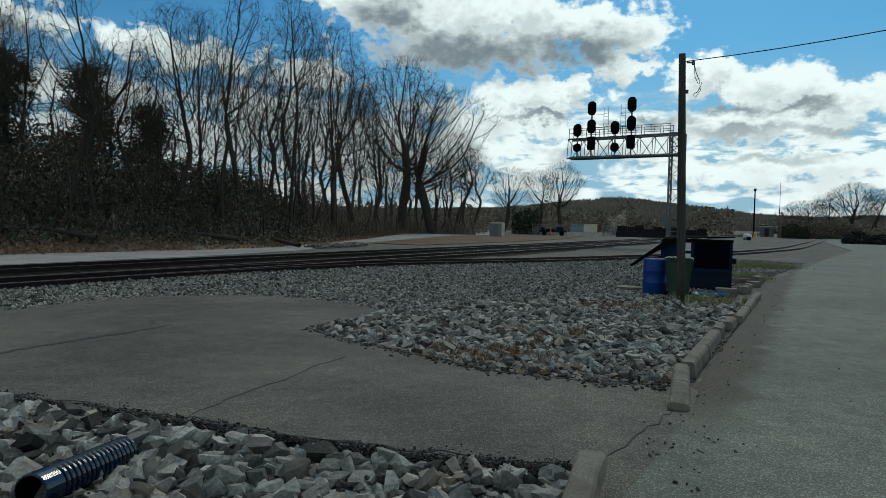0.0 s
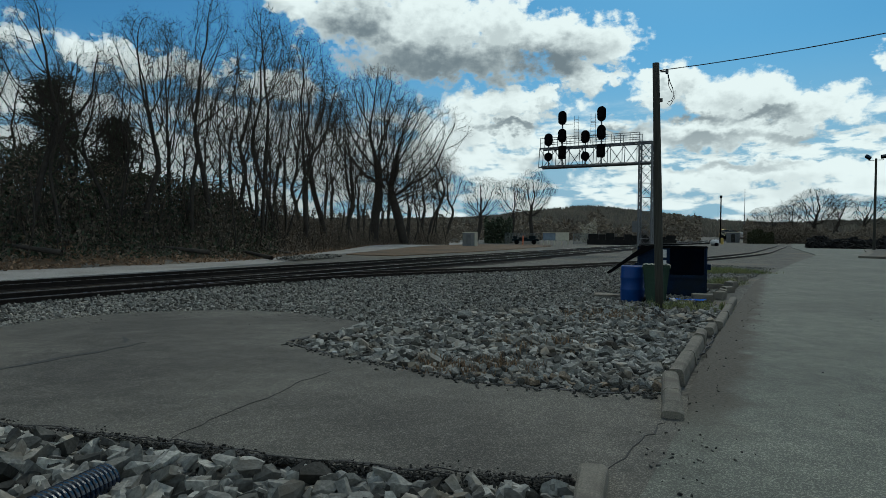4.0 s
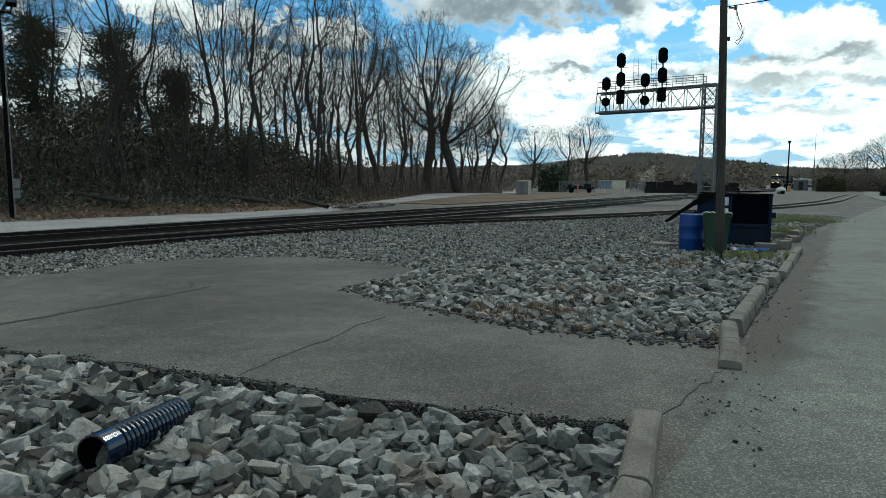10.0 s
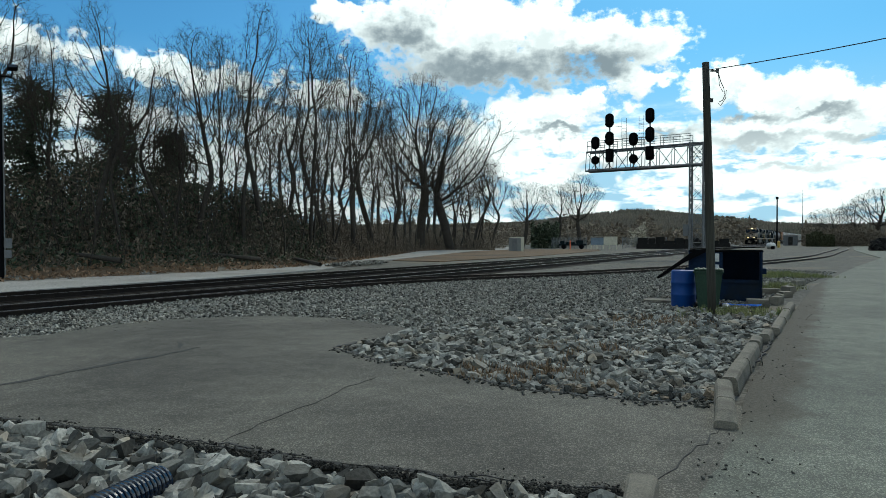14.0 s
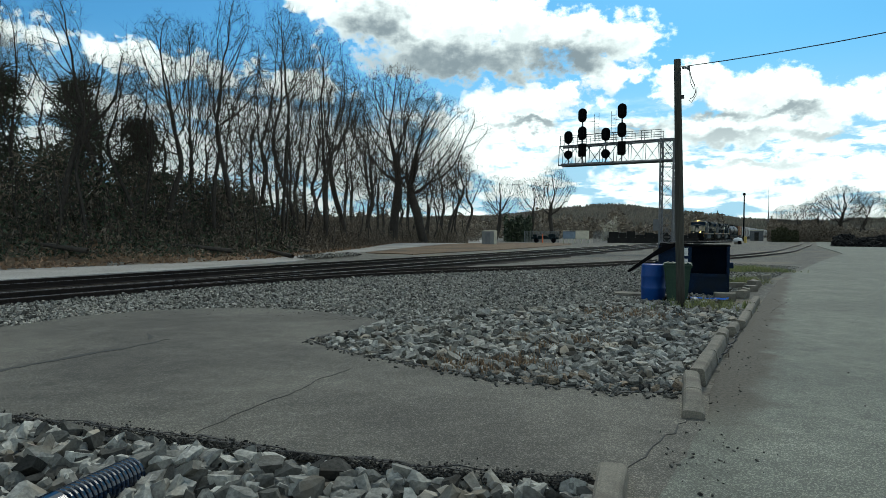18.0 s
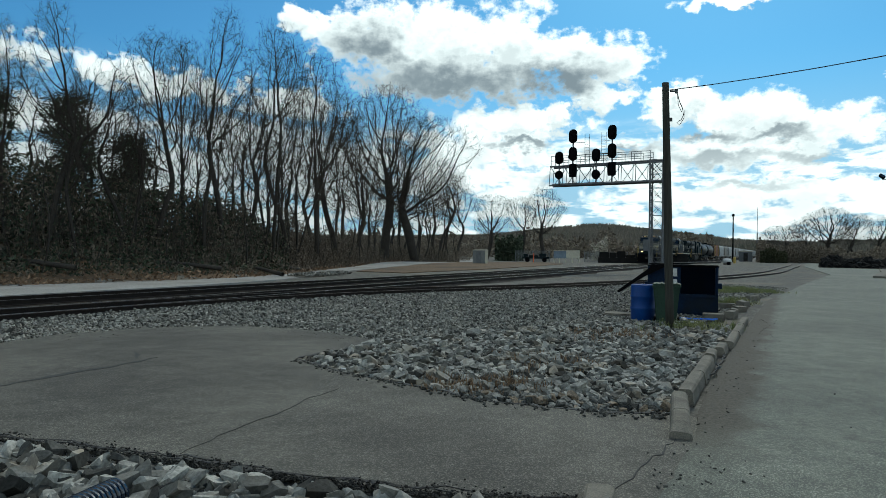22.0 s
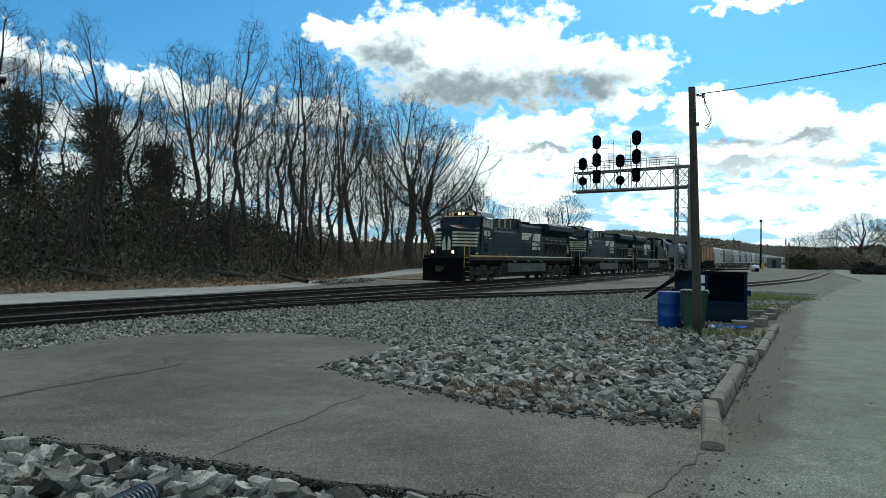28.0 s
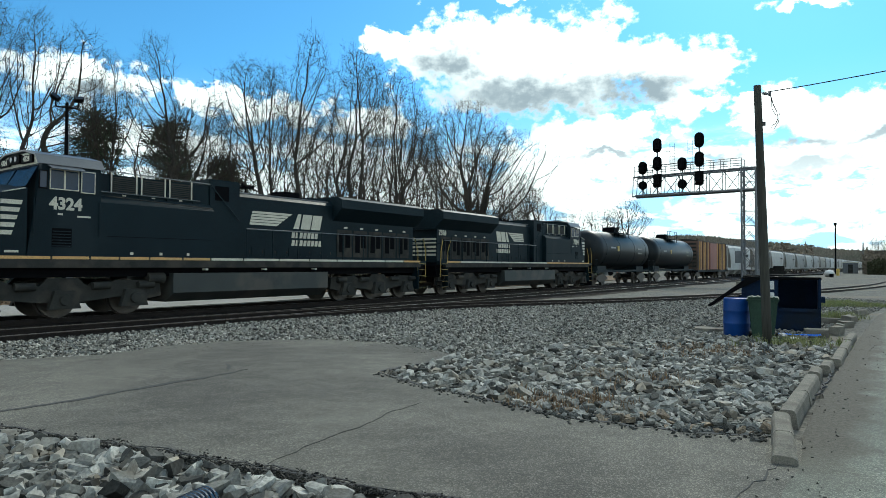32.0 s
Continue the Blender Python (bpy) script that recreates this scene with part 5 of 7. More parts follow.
part("lid", prism(bmesh.new(), [(-0.25, H + 0.12), (-0.75, H + 0.06), (-W2 - 0.88, 0.62), (-W2 - 0.82, 0.58), (-W2 - 0.2, H - 0.32), (-0.5, H - 0.02)], -D2 - 0.14, -D2 + 0.75), SIGNAL_BLACK, dump, "open lid slanting to the ground side")
for z0, z1 in ((1.08, 1.30), (0.80, 1.0)):
    boxp("paper_label", (-0.28, -0.14, -D2 - 0.006, -D2, z0, z1), PAPER, dump, "white paper label")
for x in (-0.7, 0.7):
    boxp("skid", (x - 0.05, x + 0.05, -D2, D2, 0.0, 0.12), BIN_INSIDE, dump)

barrel = thing("barrel", "bright blue plastic drum beside the dumpster", "barrel", pose(5.56, 16.2, -0.06))
bm = bmesh.new()
prof = [(0.02, 0.0), (0.27, 0.0), (0.29, 0.03), (0.295, 0.28), (0.305, 0.30), (0.305, 0.33), (0.295, 0.35), (0.295, 0.58), (0.305, 0.60), (0.305, 0.63), (0.295, 0.65), (0.29, 0.87), (0.28, 0.91), (0.265, 0.92), (0.26, 0.89), (0.02, 0.885)]
rings = [[bm.verts.new((r * math.cos(k * math.pi / 14), r * math.sin(k * math.pi / 14), z)) for k in range(28)] for r, z in prof]
for a, b in zip(rings, rings[1:]):
    for k in range(28):
        bm.faces.new((a[k], a[(k + 1) % 28], b[(k + 1) % 28], b[k]))
bm.faces.new(rings[0][::-1]), bm.faces.new(rings[-1])
part("drum", bm, BARREL_BLUE, barrel, smooth=True)
for y in (-0.15, 0.15):
    cylp("bung", (0, y, 0.885), (0, y, 0.905), 0.035, BARREL_BLUE, barrel, n=12)

cart = thing("wheeled_bin", "dark green wheeled refuse cart by the pole", "refuse cart", pose(5.95, 15.6, -0.14, 0, 0, -22))
bm = bmesh.new()
a = [bm.verts.new(p) for p in ((-0.22, -0.24, 0.08), (0.22, -0.24, 0.08), (0.22, 0.24, 0.08), (-0.22, 0.24, 0.08))]
b = [bm.verts.new(p) for p in ((-0.31, -0.33, 1.0), (0.31, -0.33, 1.0), (0.31, 0.33, 1.0), (-0.31, 0.33, 1.0))]
bm.faces.new(a[::-1]), bm.faces.new(b)
for k in range(4):
    bm.faces.new((a[k], a[(k + 1) % 4], b[(k + 1) % 4], b[k]))
bmesh.ops.bevel(bm, geom=bm.edges[:], offset=0.03, segments=2, affect="EDGES")
part("body", bm, CART_GREEN, cart)
boxp("rim", (-0.335, 0.335, -0.355, 0.355, 0.96, 1.01), CART_GREEN, cart, bev=0.01)
boxp("lid", (-0.33, 0.33, -0.37, 0.36, 1.015, 1.06), CART_GREEN, cart, bev=0.02)
for k in range(5):
    boxp("lid_rib", (-0.25 + k * 0.115, -0.21 + k * 0.115, -0.3, 0.3, 1.06, 1.075), CART_GREEN, cart)
cylp("handle", (-0.25, 0.40, 1.0), (0.25, 0.40, 1.0), 0.018, CART_GREEN, cart, n=8)
boxp("marking", (-0.08, 0.10, -0.275, -0.268, 0.40, 0.45), PAPER, cart, "pale printed mark", m=pose(0, 0, 0, -3.5))
for s in (-1, 1):
    cylp("wheel", (s * 0.24, 0.28, 0.11), (s * 0.30, 0.28, 0.11), 0.11, SIGNAL_BLACK, cart, n=18)

bm = bmesh.new()
g = 9
vs = [[bm.verts.new((-0.5 + i / g, -0.16 + 0.32 * j / 4, 0.03 + 0.035 * noise.noise((i * 0.6, j * 0.9, 3)) + 0.03)) for j in range(5)] for i in range(g + 1)]
for i in range(g):
    for j in range(4):
        bm.faces.new((vs[i][j], vs[i + 1][j], vs[i + 1][j + 1], vs[i][j + 1]))
bmesh.ops.solidify(bm, geom=bm.faces[:], thickness=0.006)
tagged(part("tarp", bm, TARP, m=pose(6.75, 15.75, -0.02, 0, 0, -22)), "crumpled bright blue tarp at the dumpster's foot", "tarp")
rl = random.Random(4)
for x, y, s in ((6.44, 15.76, 0.12), (6.37, 15.0, 0.10), (-1.10, 8.72, 0.04), (6.9, 15.6, 0.08)):
    bm = bmesh.new()
    bmesh.ops.create_icosphere(bm, subdivisions=2, radius=s)
    for v in bm.verts:
        v.co = Vector((v.co.x, v.co.y * 0.7, v.co.z * 0.4)) * (1 + 0.5 * noise.noise(v.co * 18 + Vector((x, y, 0))))
    tagged(part("litter", bm, PAPER, m=pose(x, y, 0.02, 0, 0, rl.uniform(0, 360))), "crumpled white paper litter among the stones", "litter", group="litter by the dumpster")


pad = part("concrete_pad", box(bmesh.new(), -0.45, 0.45, -0.35, 0.35, 0, 0.08, bev=0.012), CONCRETE, m=pose(5.35, 17.24, -0.05, 0, 0, -20))
tagged(pad, "small weathered concrete slab lying beside the blue drum", "concrete slab")


# ---- weeds ----
def tufts(name, spots, mat, label, blades, hmin, hmax, spread, seed):
    rnd = random.Random(seed)
    V, F = [], []
    for x, y in spots:
        for _ in range(blades):
            a, r = rnd.uniform(0, 6.28), rnd.uniform(0, spread)
            p = Vector((x + r * math.cos(a), y + r * math.sin(a), -0.02))
            h = rnd.uniform(hmin, hmax)
            d = Vector((rnd.gauss(0, 0.4), rnd.gauss(0, 0.4), 1)).normalized() * h
            s = Vector((math.cos(a + 1), math.sin(a + 1), 0)) * 0.007
            k = len(V)
            V += [p - s, p + s, p + d * 0.6 + s * 0.7, p + d * 0.6 - s * 0.7, p + d + Vector((rnd.gauss(0, 0.3), rnd.gauss(0, 0.3), 0)) * h * 0.4]
            F += [(k, k + 1, k + 2, k + 3), (k + 3, k + 2, k + 4)]
    ob = raw(name, V, F, mat)
    return tagged(ob, label, "grass", kind="stuff")


rw = random.Random(21)
DRY = material("dry_orange_weeds", (0.20, 0.125, 0.07), (0.14, 0.095, 0.055), 1.2, 0.95, island=0.4)
tufts("grass", [(rw.uniform(12.4, 15.9) + 0, rw.uniform(27.5, 31.5)) for _ in range(170)], GRASS, "patchy green grass behind the dumpster", 26, 0.05, 0.2, 0.35, 1)
tufts("grass", [(10.4 + rw.gauss(0, 0.35), 21.6 + rw.gauss(0, 0.4)) for _ in range(40)], GRASS, "yellow-green weeds among broken curb", 30, 0.08, 0.3, 0.2, 2)
tufts("grass", [(6.2 + rw.gauss(0, 0.5), 14.4 + rw.gauss(0, 0.4)) for _ in range(36)], GRASS, "low green weeds by the pole", 26, 0.08, 0.22, 0.2, 3)
tufts("dry_weeds", [(rw.gauss(0.75, 0.45), rw.gauss(7.9, 0.28)) for _ in range(60)] + [(rw.gauss(1.95, 0.4), rw.gauss(9.6, 0.4)) for _ in range(36)] + [(rw.gauss(3.9, 0.5), rw.gauss(12.9, 0.5)) for _ in range(80)], DRY, "dry orange-brown weeds in the stones", 9, 0.04, 0.13, 0.2, 4)


# ---- far woods and hills ----
RIDGE = ([-180, -60, -30, -10, 4.3, 6.8, 9.3, 11.8, 14, 15.6, 18.9, 23.3, 25.9, 27.9, 30, 33.3, 35.7, 45, 90, 180], [1.5, 1.4, 1.4, 1.5, 1.75, 2.0, 2.35, 2.6, 2.8, 2.8, 2.55, 1.95, 1.6, 1.45, 1.35, 1.5, 1.6, 1.7, 1.5, 1.5])


def ridge(b):
    return float(np.interp(b, *RIDGE)) + 0.06 * noise.noise((b * 0.5, 3, 1))


def farness(b):
    """How many times farther the hills begin by bearing: the valley of the line lies open."""
    return float(np.interp(b, [21.5, 24.0, 29.5, 32.0], [1.0, 3.0, 3.0, 1.0]))


def build_hills():
    V, F = [], []
    rows = (300, 360, 430, 500, 560, 620, 760)
    n = 240
    for i in range(n):
        b = -180 + 360 * i / n
        top = 620 * math.tan(radians(ridge(b))) - 4
        for d in rows:
            k = min(1, (d - 300) / 320)
            z = -1 + top * k ** 1.1 if d <= 620 else top * 0.6
            g = farness(b)
            x, y = at_bearing(b, d * g)
            z *= g
            V.append((x, y, z + 2.0 * noise.noise((x * 0.02, y * 0.02, 0)) * (1 if d < 620 else 0)))
    m = len(rows)
    for i in range(n):
        for j in range(m - 1):
            a, b = i * m, ((i + 1) % n) * m
            F.append((a + j, b + j, b + j + 1, a + j + 1))
    tagged(raw("hills", V, F, HILLWOOD, smooth=True), "low wooded hills along the horizon", "hill", kind="structure")
    rng = np.random.default_rng(3)
    V, F = [], []
    for _ in range(60000):
        b = rng.uniform(-14, 46)
        k = rng.uniform(0.0, 1.0) ** 0.8
        top = 620 * math.tan(radians(ridge(b))) - 4
        g = farness(b)
        x, y = at_bearing(b, (300 + 320 * k) * g)
        z = (-1 + top * k ** 1.1) * g + 2.0 * noise.noise((x * 0.02, y * 0.02, 0)) - 1
        h, w = rng.uniform(3.0, 6.5) * g ** 0.7, rng.uniform(0.25, 1.0) * g ** 0.7
        a, lx, ly = rng.uniform(0, 6.28), rng.normal() * 0.5, rng.normal() * 0.5
        cx, cy = w * math.cos(a), w * math.sin(a)
        s = len(V)
        V += [(x, y, z), (x + cx, y + cy, z + h * 0.55), (x + lx, y + ly, z + h), (x - cx, y - cy, z + h * 0.62)]
        F.append((s, s + 1, s + 2, s + 3))
    tagged(raw("hill_woods", V, F, HILLWOOD), "bare brown woods on the far hillside", "woods", kind="stuff")


build_hills()


def far_scrub(n, b0, b1, d0, d1, height, size, mat, label, seed):
    rng = np.random.default_rng(seed)
    pts = []
    for _ in range(n):
        b, d = rng.uniform(b0, b1), rng.uniform(d0, d1)
        x, y = at_bearing(b, d)
        h = height(b) * (0.75 + 0.5 * noise.noise((b * 0.9, 1.5, seed)) + 0.2 * noise.noise((b * 4, 9, seed)))
        pts.append((x, y, -0.2 + max(h, 0.6) * rng.uniform(0, 1) ** 0.9))
    leaf_cloud("far_scrub", pts, size, mat, label, "woods", seed, 0.4)


far_scrub(30000, 27.6, 33.5, 165, 205, lambda b: 5.4 + 0.8 * math.sin(b * 2.1), 0.24, BRUSH, "dark grove of bare scrub beyond the lot", 31)
far_scrub(6000, 27.9, 29.8, 160, 175, lambda b: 5.6 - 2.2 * abs(b - 28.9), 0.22, SCRUB_GREEN, "green-leaved scrub at the grove's edge", 32)
far_scrub(22000, 33, 48, 150, 190, lambda b: 4.6, 0.28, BRUSH, "low dark scrub behind the lot", 33)
far_scrub(15000, -14, 24.4, 190, 280, lambda b: 9.0, 0.8, BRUSH, "dark line of bare woods below the hill", 34)
far_scrub(1500, 6.2, 8.6, 118, 126, lambda b: 6.0, 0.5, EVERGREEN, "dark evergreen clump behind the yard", 35)
far_scrub(350, 14.6, 16.0, 150, 156, lambda b: 6.0, 0.5, material("pale_blossom", (0.34, 0.31, 0.24), (0.28, 0.25, 0.19), 1, 0.9), "pale blossoming shrub behind the yard", 36)

# ---- signal bridge over the tracks ----
SB = pose(19.97, 56.43, 0, 0, 0, -30.0)
sig = thing("signal_bridge", "galvanised cantilever signal bridge with black signal heads", "signal bridge", SB)


def lattice(name, corners, n, r, brace, parent, cross=True, faces=(0, 1, 2, 3)):
    """A box lattice between four lines (p, q): chords, then rungs and diagonals as parts."""
    for p, q in corners:
        boxp_between("chord", p, q, r, parent)
    for f in faces:
        (p0, q0), (p1, q1) = corners[f], corners[(f + 1) % 4]
        p0, q0, p1, q1 = map(Vector, (p0, q0, p1, q1))
        for i in range(n + 1):
            t = i / n
            cylp("rung", p0.lerp(q0, t), p1.lerp(q1, t), brace, GALV, parent, n=5)
            if i < n:
                u = (i + 1) / n
                cylp(name, p0.lerp(q0, t), p1.lerp(q1, u), brace, GALV, parent, n=5)
                if cross:
                    cylp(name, p1.lerp(q1, t), p0.lerp(q0, u), brace, GALV, parent, n=5)


def boxp_between(name, p, q, r, parent, mat=None):
    return cylp(name, p, q, r, mat or GALV, parent, n=8)


def build_signal_bridge():
    w = 0.55
    lattice("tower_brace", [((0, -w, 0.1), (0, -w, 10.0)), ((1.1, -w, 0.1), (1.1, -w, 9.9)), ((1.1, w, 0.1), (1.1, w, 9.9)), ((0, w, 0.1), (0, w, 10.0))], 8, 0.09, 0.026, sig)
    boxp("footing", (-0.4, 1.5, -1.0, 1.0, -0.2, 0.35), CONCRETE, sig, "concrete footing", bev=0.03)
    boxp("equipment_case", (-0.55, -0.1, -0.5, 0.3, 1.9, 2.9), GALV, sig, "grey equipment case", bev=0.02)
    # the arm reaches along -x over the tracks
    lattice("arm_brace", [((1.1, -w, 9.88), (-9.2, -w, 9.78)), ((1.1, w, 9.88), (-9.2, w, 9.78)), ((1.1, w, 8.05), (-9.3, w, 8.0)), ((1.1, -w, 8.05), (-9.3, -w, 8.0))], 8, 0.085, 0.035, sig, cross=False, faces=(1, 3))
    boxp("walkway", (-9.1, 1.0, -0.5, 0.5, 8.12, 8.17), GALV, sig, "open steel walkway")
    for y in (-0.62, 0.62):
        for k in range(12):
            x = -9.1 + k * 0.83
            cylp("guard_post", (x, y, 9.8), (x, y, 10.75), 0.03, GALV, sig, n=6)
        for z in (10.3, 10.74):
            cylp("guard_rail", (-9.1, y, z), (0.06, y, z), 0.028, GALV, sig, n=6)

    def head(x, z, tall, rect=False):
        mast_y = -0.75
        if rect:
            h = boxp("signal_back", (x - 0.36, x + 0.36, mast_y - 0.09, mast_y + 0.09, z - 0.62, z + 0.62), SIGNAL_BLACK, sig, "black signal background", bev=0.05)
        else:
            bm = bmesh.new()
            ring = []
            for k in range(28):
                a = 2 * math.pi * k / 28
                r = 0.40
                ring.append((x + r * math.cos(a), z + r * math.sin(a) + (tall / 2 - r) * (1 if math.sin(a) > 0 else -1)))
            prism(bm, ring, mast_y - 0.04, mast_y + 0.04)
            h = part("signal_back", bm, SIGNAL_BLACK, sig, "black oval signal background")
        boxp("lamp_case", (x - 0.2, x + 0.2, mast_y - 0.35, mast_y - 0.05, z - min(tall, 1.1) * 0.36, z + min(tall, 1.1) * 0.36), SIGNAL_BLACK, h, bev=0.03)
        for dz in (0.25, 0, -0.25):
            if abs(dz) < tall * 0.35:
                cylp("visor", (x, mast_y + 0.04, z + dz), (x, mast_y + 0.32, z + dz), 0.10, SIGNAL_BLACK, h, n=12)

    for x, heads in ((-8.28, ((10.55, 1.2, 0), (8.95, 0.8, 0))), (-6.96, ((12.5, 1.3, 0), (10.85, 1.3, 0), (9.30, 1.2, 1))), (-4.78, ((10.62, 1.2, 0), (8.85, 0.85, 0))), (-3.33, ((12.6, 1.35, 0), (10.92, 1.35, 0), (9.28, 1.25, 1)))):
        top = max(h[0] for h in heads)
        cylp("signal_mast", (x, -0.68, 7.95), (x, -0.68, top), 0.07, GALV, sig, n=10)
        for z, tall, rect in heads:
            head(x, z, tall, rect)
        bm = bmesh.new()
        bmesh.ops.create_circle(bm, segments=16, radius=0.2, matrix=Matrix.Translation((x + 0.45, -0.7, 8.0)) @ Matrix.Rotation(math.pi / 2, 4, "X"))
        r = bmesh.ops.extrude_edge_only(bm, edges=bm.edges[:])
        bmesh.ops.translate(bm, verts=[g for g in r["geom"] if isinstance(g, bmesh.types.BMVert)], vec=(0, 0.03, 0))
        bmesh.ops.solidify(bm, geom=bm.faces[:], thickness=0.012)
        part("cable_loop", bm, CABLE, sig)
    for x, z1 in ((-5.9, 12.6), (-4.35, 12.7)):
        bm = bmesh.new()
        for dx in (0, 0.42):
            cyl(bm, (x + dx, -0.5, 10.0), (x + dx, -0.5, z1), 0.02, n=6)
        for k in range(8):
            z = 10.2 + k * 0.3
            cyl(bm, (x, -0.5, z), (x + 0.42, -0.5, z), 0.014, n=5)
        part("ladder", bm, GALV, sig)
        cylp("ladder_stay", (x, -0.5, 11.9), (-6.96 if x < -5 else -3.33, -0.66, 11.9), 0.02, GALV, sig, n=6)
        cylp("ladder_stay", (x, -0.5, 10.7), (-6.96 if x < -5 else -3.33, -0.66, 10.7), 0.02, GALV, sig, n=6)


build_signal_bridge()


# ---- floodlight poles ----
def flood_pole(x, y, h, rz, wood, label, k=1.0):
    t = thing("flood_light", label, "light pole", pose(x, y, -0.06, 0, 0, rz))
    mat = POLEWOOD if wood else SIGNAL_BLACK
    cylp("shaft", (0, 0, 0), (0, 0, h), 0.16 if wood else 0.08, mat, t, r2=0.11 if wood else 0.065, n=16)
    cylp("crossarm", (-0.75 * k, 0, h - 0.2), (0.75 * k, 0, h - 0.2), 0.035, SIGNAL_BLACK, t, n=8)
    for s, tilt in ((-1, 35), (1, -8)):
        f = boxp("floodlight", (-0.32 * k, 0.32 * k, -0.24 * k, 0.24 * k, -0.16 * k, 0.16 * k), SIGNAL_BLACK, t, bev=0.04 * k, m=pose(s * 0.78 * k, -0.05, h + 0.18, -25, tilt, 10 * s))
        boxp("lens", (-0.27 * k, 0.27 * k, -0.252 * k, -0.238 * k, -0.12 * k, 0.12 * k), CABGLASS, f)
        cylp("yoke", (s * 0.72 * k, 0, h - 0.2), (s * 0.78 * k, 0, h + 0.05), 0.03, SIGNAL_BLACK, t, n=8)
    return t


lp = flood_pole(-18.6, 25.4, 8.5, 36, False, "dark pole with twin floodlights beside the gravel road", 0.55)
cylp("conduit", (0.11, -0.04, 0), (0.095, -0.03, 7.6), 0.025, GALV, lp, n=8)
boxp("meter_box", (0.08, 0.36, -0.2, -0.02, 1.35, 1.75), GALV, lp, "grey meter box", bev=0.02)
boxp("switch_box", (0.08, 0.34, -0.2, -0.02, 0.95, 1.28), GALV, lp, "grey switch box", bev=0.02)
flood_pole(53.65, 72.7, 10.9, -36, True, "tall wooden pole with twin floodlights in the lot")
slab("lot_island", [(34.6, 48.6), (35.9, 45.2), (47, 56.5), (62, 72), (57, 79), (45, 62)], 0.16, 0.2, CONCRETE, "low concrete kerbed island in the lot", "island", rag=0.05, step=1.0)
slab("lot_island", [(35.2, 48.4), (36.1, 46.0), (46.9, 57.2), (61.2, 72.2), (57, 78.2), (45.3, 61.4)], 0.172, 0.05, DIRT, "gravel filling of the lot's island", "island")

# ---- yard beyond the tracks ----
shed = thing("equipment_cabin", "small grey metal equipment cabin with a pale end", "cabin", pose(7.65, 89.5, -0.06, 0, 0, -5))
boxp("wall_panel", (-1.05, 0.62, -0.9, 0.9, 0, 1.85), material("grey_cabin", (0.17, 0.175, 0.17), (0.13, 0.135, 0.13), 2, 0.7), shed, bev=0.02)
boxp("end_panel", (0.624, 1.05, -0.9, 0.9, 0, 1.85), LOCO_WHITE, shed, "pale end panel", bev=0.02)
part("roof", prism(bmesh.new(), [(-1.12, 1.85), (1.1, 1.85), (1.1, 1.9), (0.9, 2.0), (-0.7, 2.0), (-1.12, 1.9)], -0.98, 0.98), LOCO_WHITE, shed)
boxp("door", (-0.6, 0.1, -0.93, -0.905, 0.05, 1.7), GALV, shed)

hut = thing("site_trailer", "white and blue-grey site trailer on supports", "trailer", pose(23.8, 108, -0.06, 0, 0, -12))
boxp("body", (0.0, 2.2, -1.1, 1.1, 0.75, 2.05), LOCO_WHITE, hut, bev=0.03)
boxp("dark_bay", (-2.1, -0.01, -1.0, 1.0, 0.75, 1.95), material("bluegrey_sheet", (0.16, 0.21, 0.27), (0.12, 0.16, 0.2), 2, 0.6), hut, bev=0.02)
for x in (-2.0, -1.1, -0.1, 1.0, 2.1):
    boxp("support", (x - 0.08, x + 0.08, -0.9, 0.9, 0, 0.75), LOCO_WHITE, hut)
part("roof", prism(bmesh.new(), [(-2.2, 2.05), (2.3, 2.05), (2.3, 2.12), (-2.2, 2.10)], -1.2, 1.2), LOCO_WHITE, hut)

fence = thing("chainlink_fence", "grey chain-link fence around the yard", "fence", pose(0, 0, 0))
WIRE = material("fence_wire", (0.20, 0.21, 0.21), (0.16, 0.17, 0.17), 3, 0.6, metal=0.4)
for b0, b1, d in ((8.0, 11.0, 112), (14.0, 17.6, 118)):
    p, q = Vector((*at_bearing(b0, d), -0.05)), Vector((*at_bearing(b1, d), -0.05))
    n = max(2, int((q - p).length / 2.5))
    for i in range(n + 1):
        c = p.lerp(q, i / n)
        cylp("post", c, c + Vector((0, 0, 2.0)), 0.05, WIRE, fence, n=6)
    bm = bmesh.new()
    for k in range(12):
        cyl(bm, p + Vector((0, 0, 0.15 + k * 0.16)), q + Vector((0, 0, 0.15 + k * 0.16)), 0.025, n=4, caps=False)
    m = int((q - p).length / 0.25)
    for i in range(m):
        c = p.lerp(q, i / m)
        cyl(bm, c, c + Vector((0, 0, 1.95)), 0.02, n=3, caps=False)
    part("mesh_wire", bm, WIRE, fence)


DARK_HEAP = material("dark_debris", (0.018, 0.017, 0.016), (0.010, 0.010, 0.010), 1.5, 0.95, island=0.5, spec=0.05)


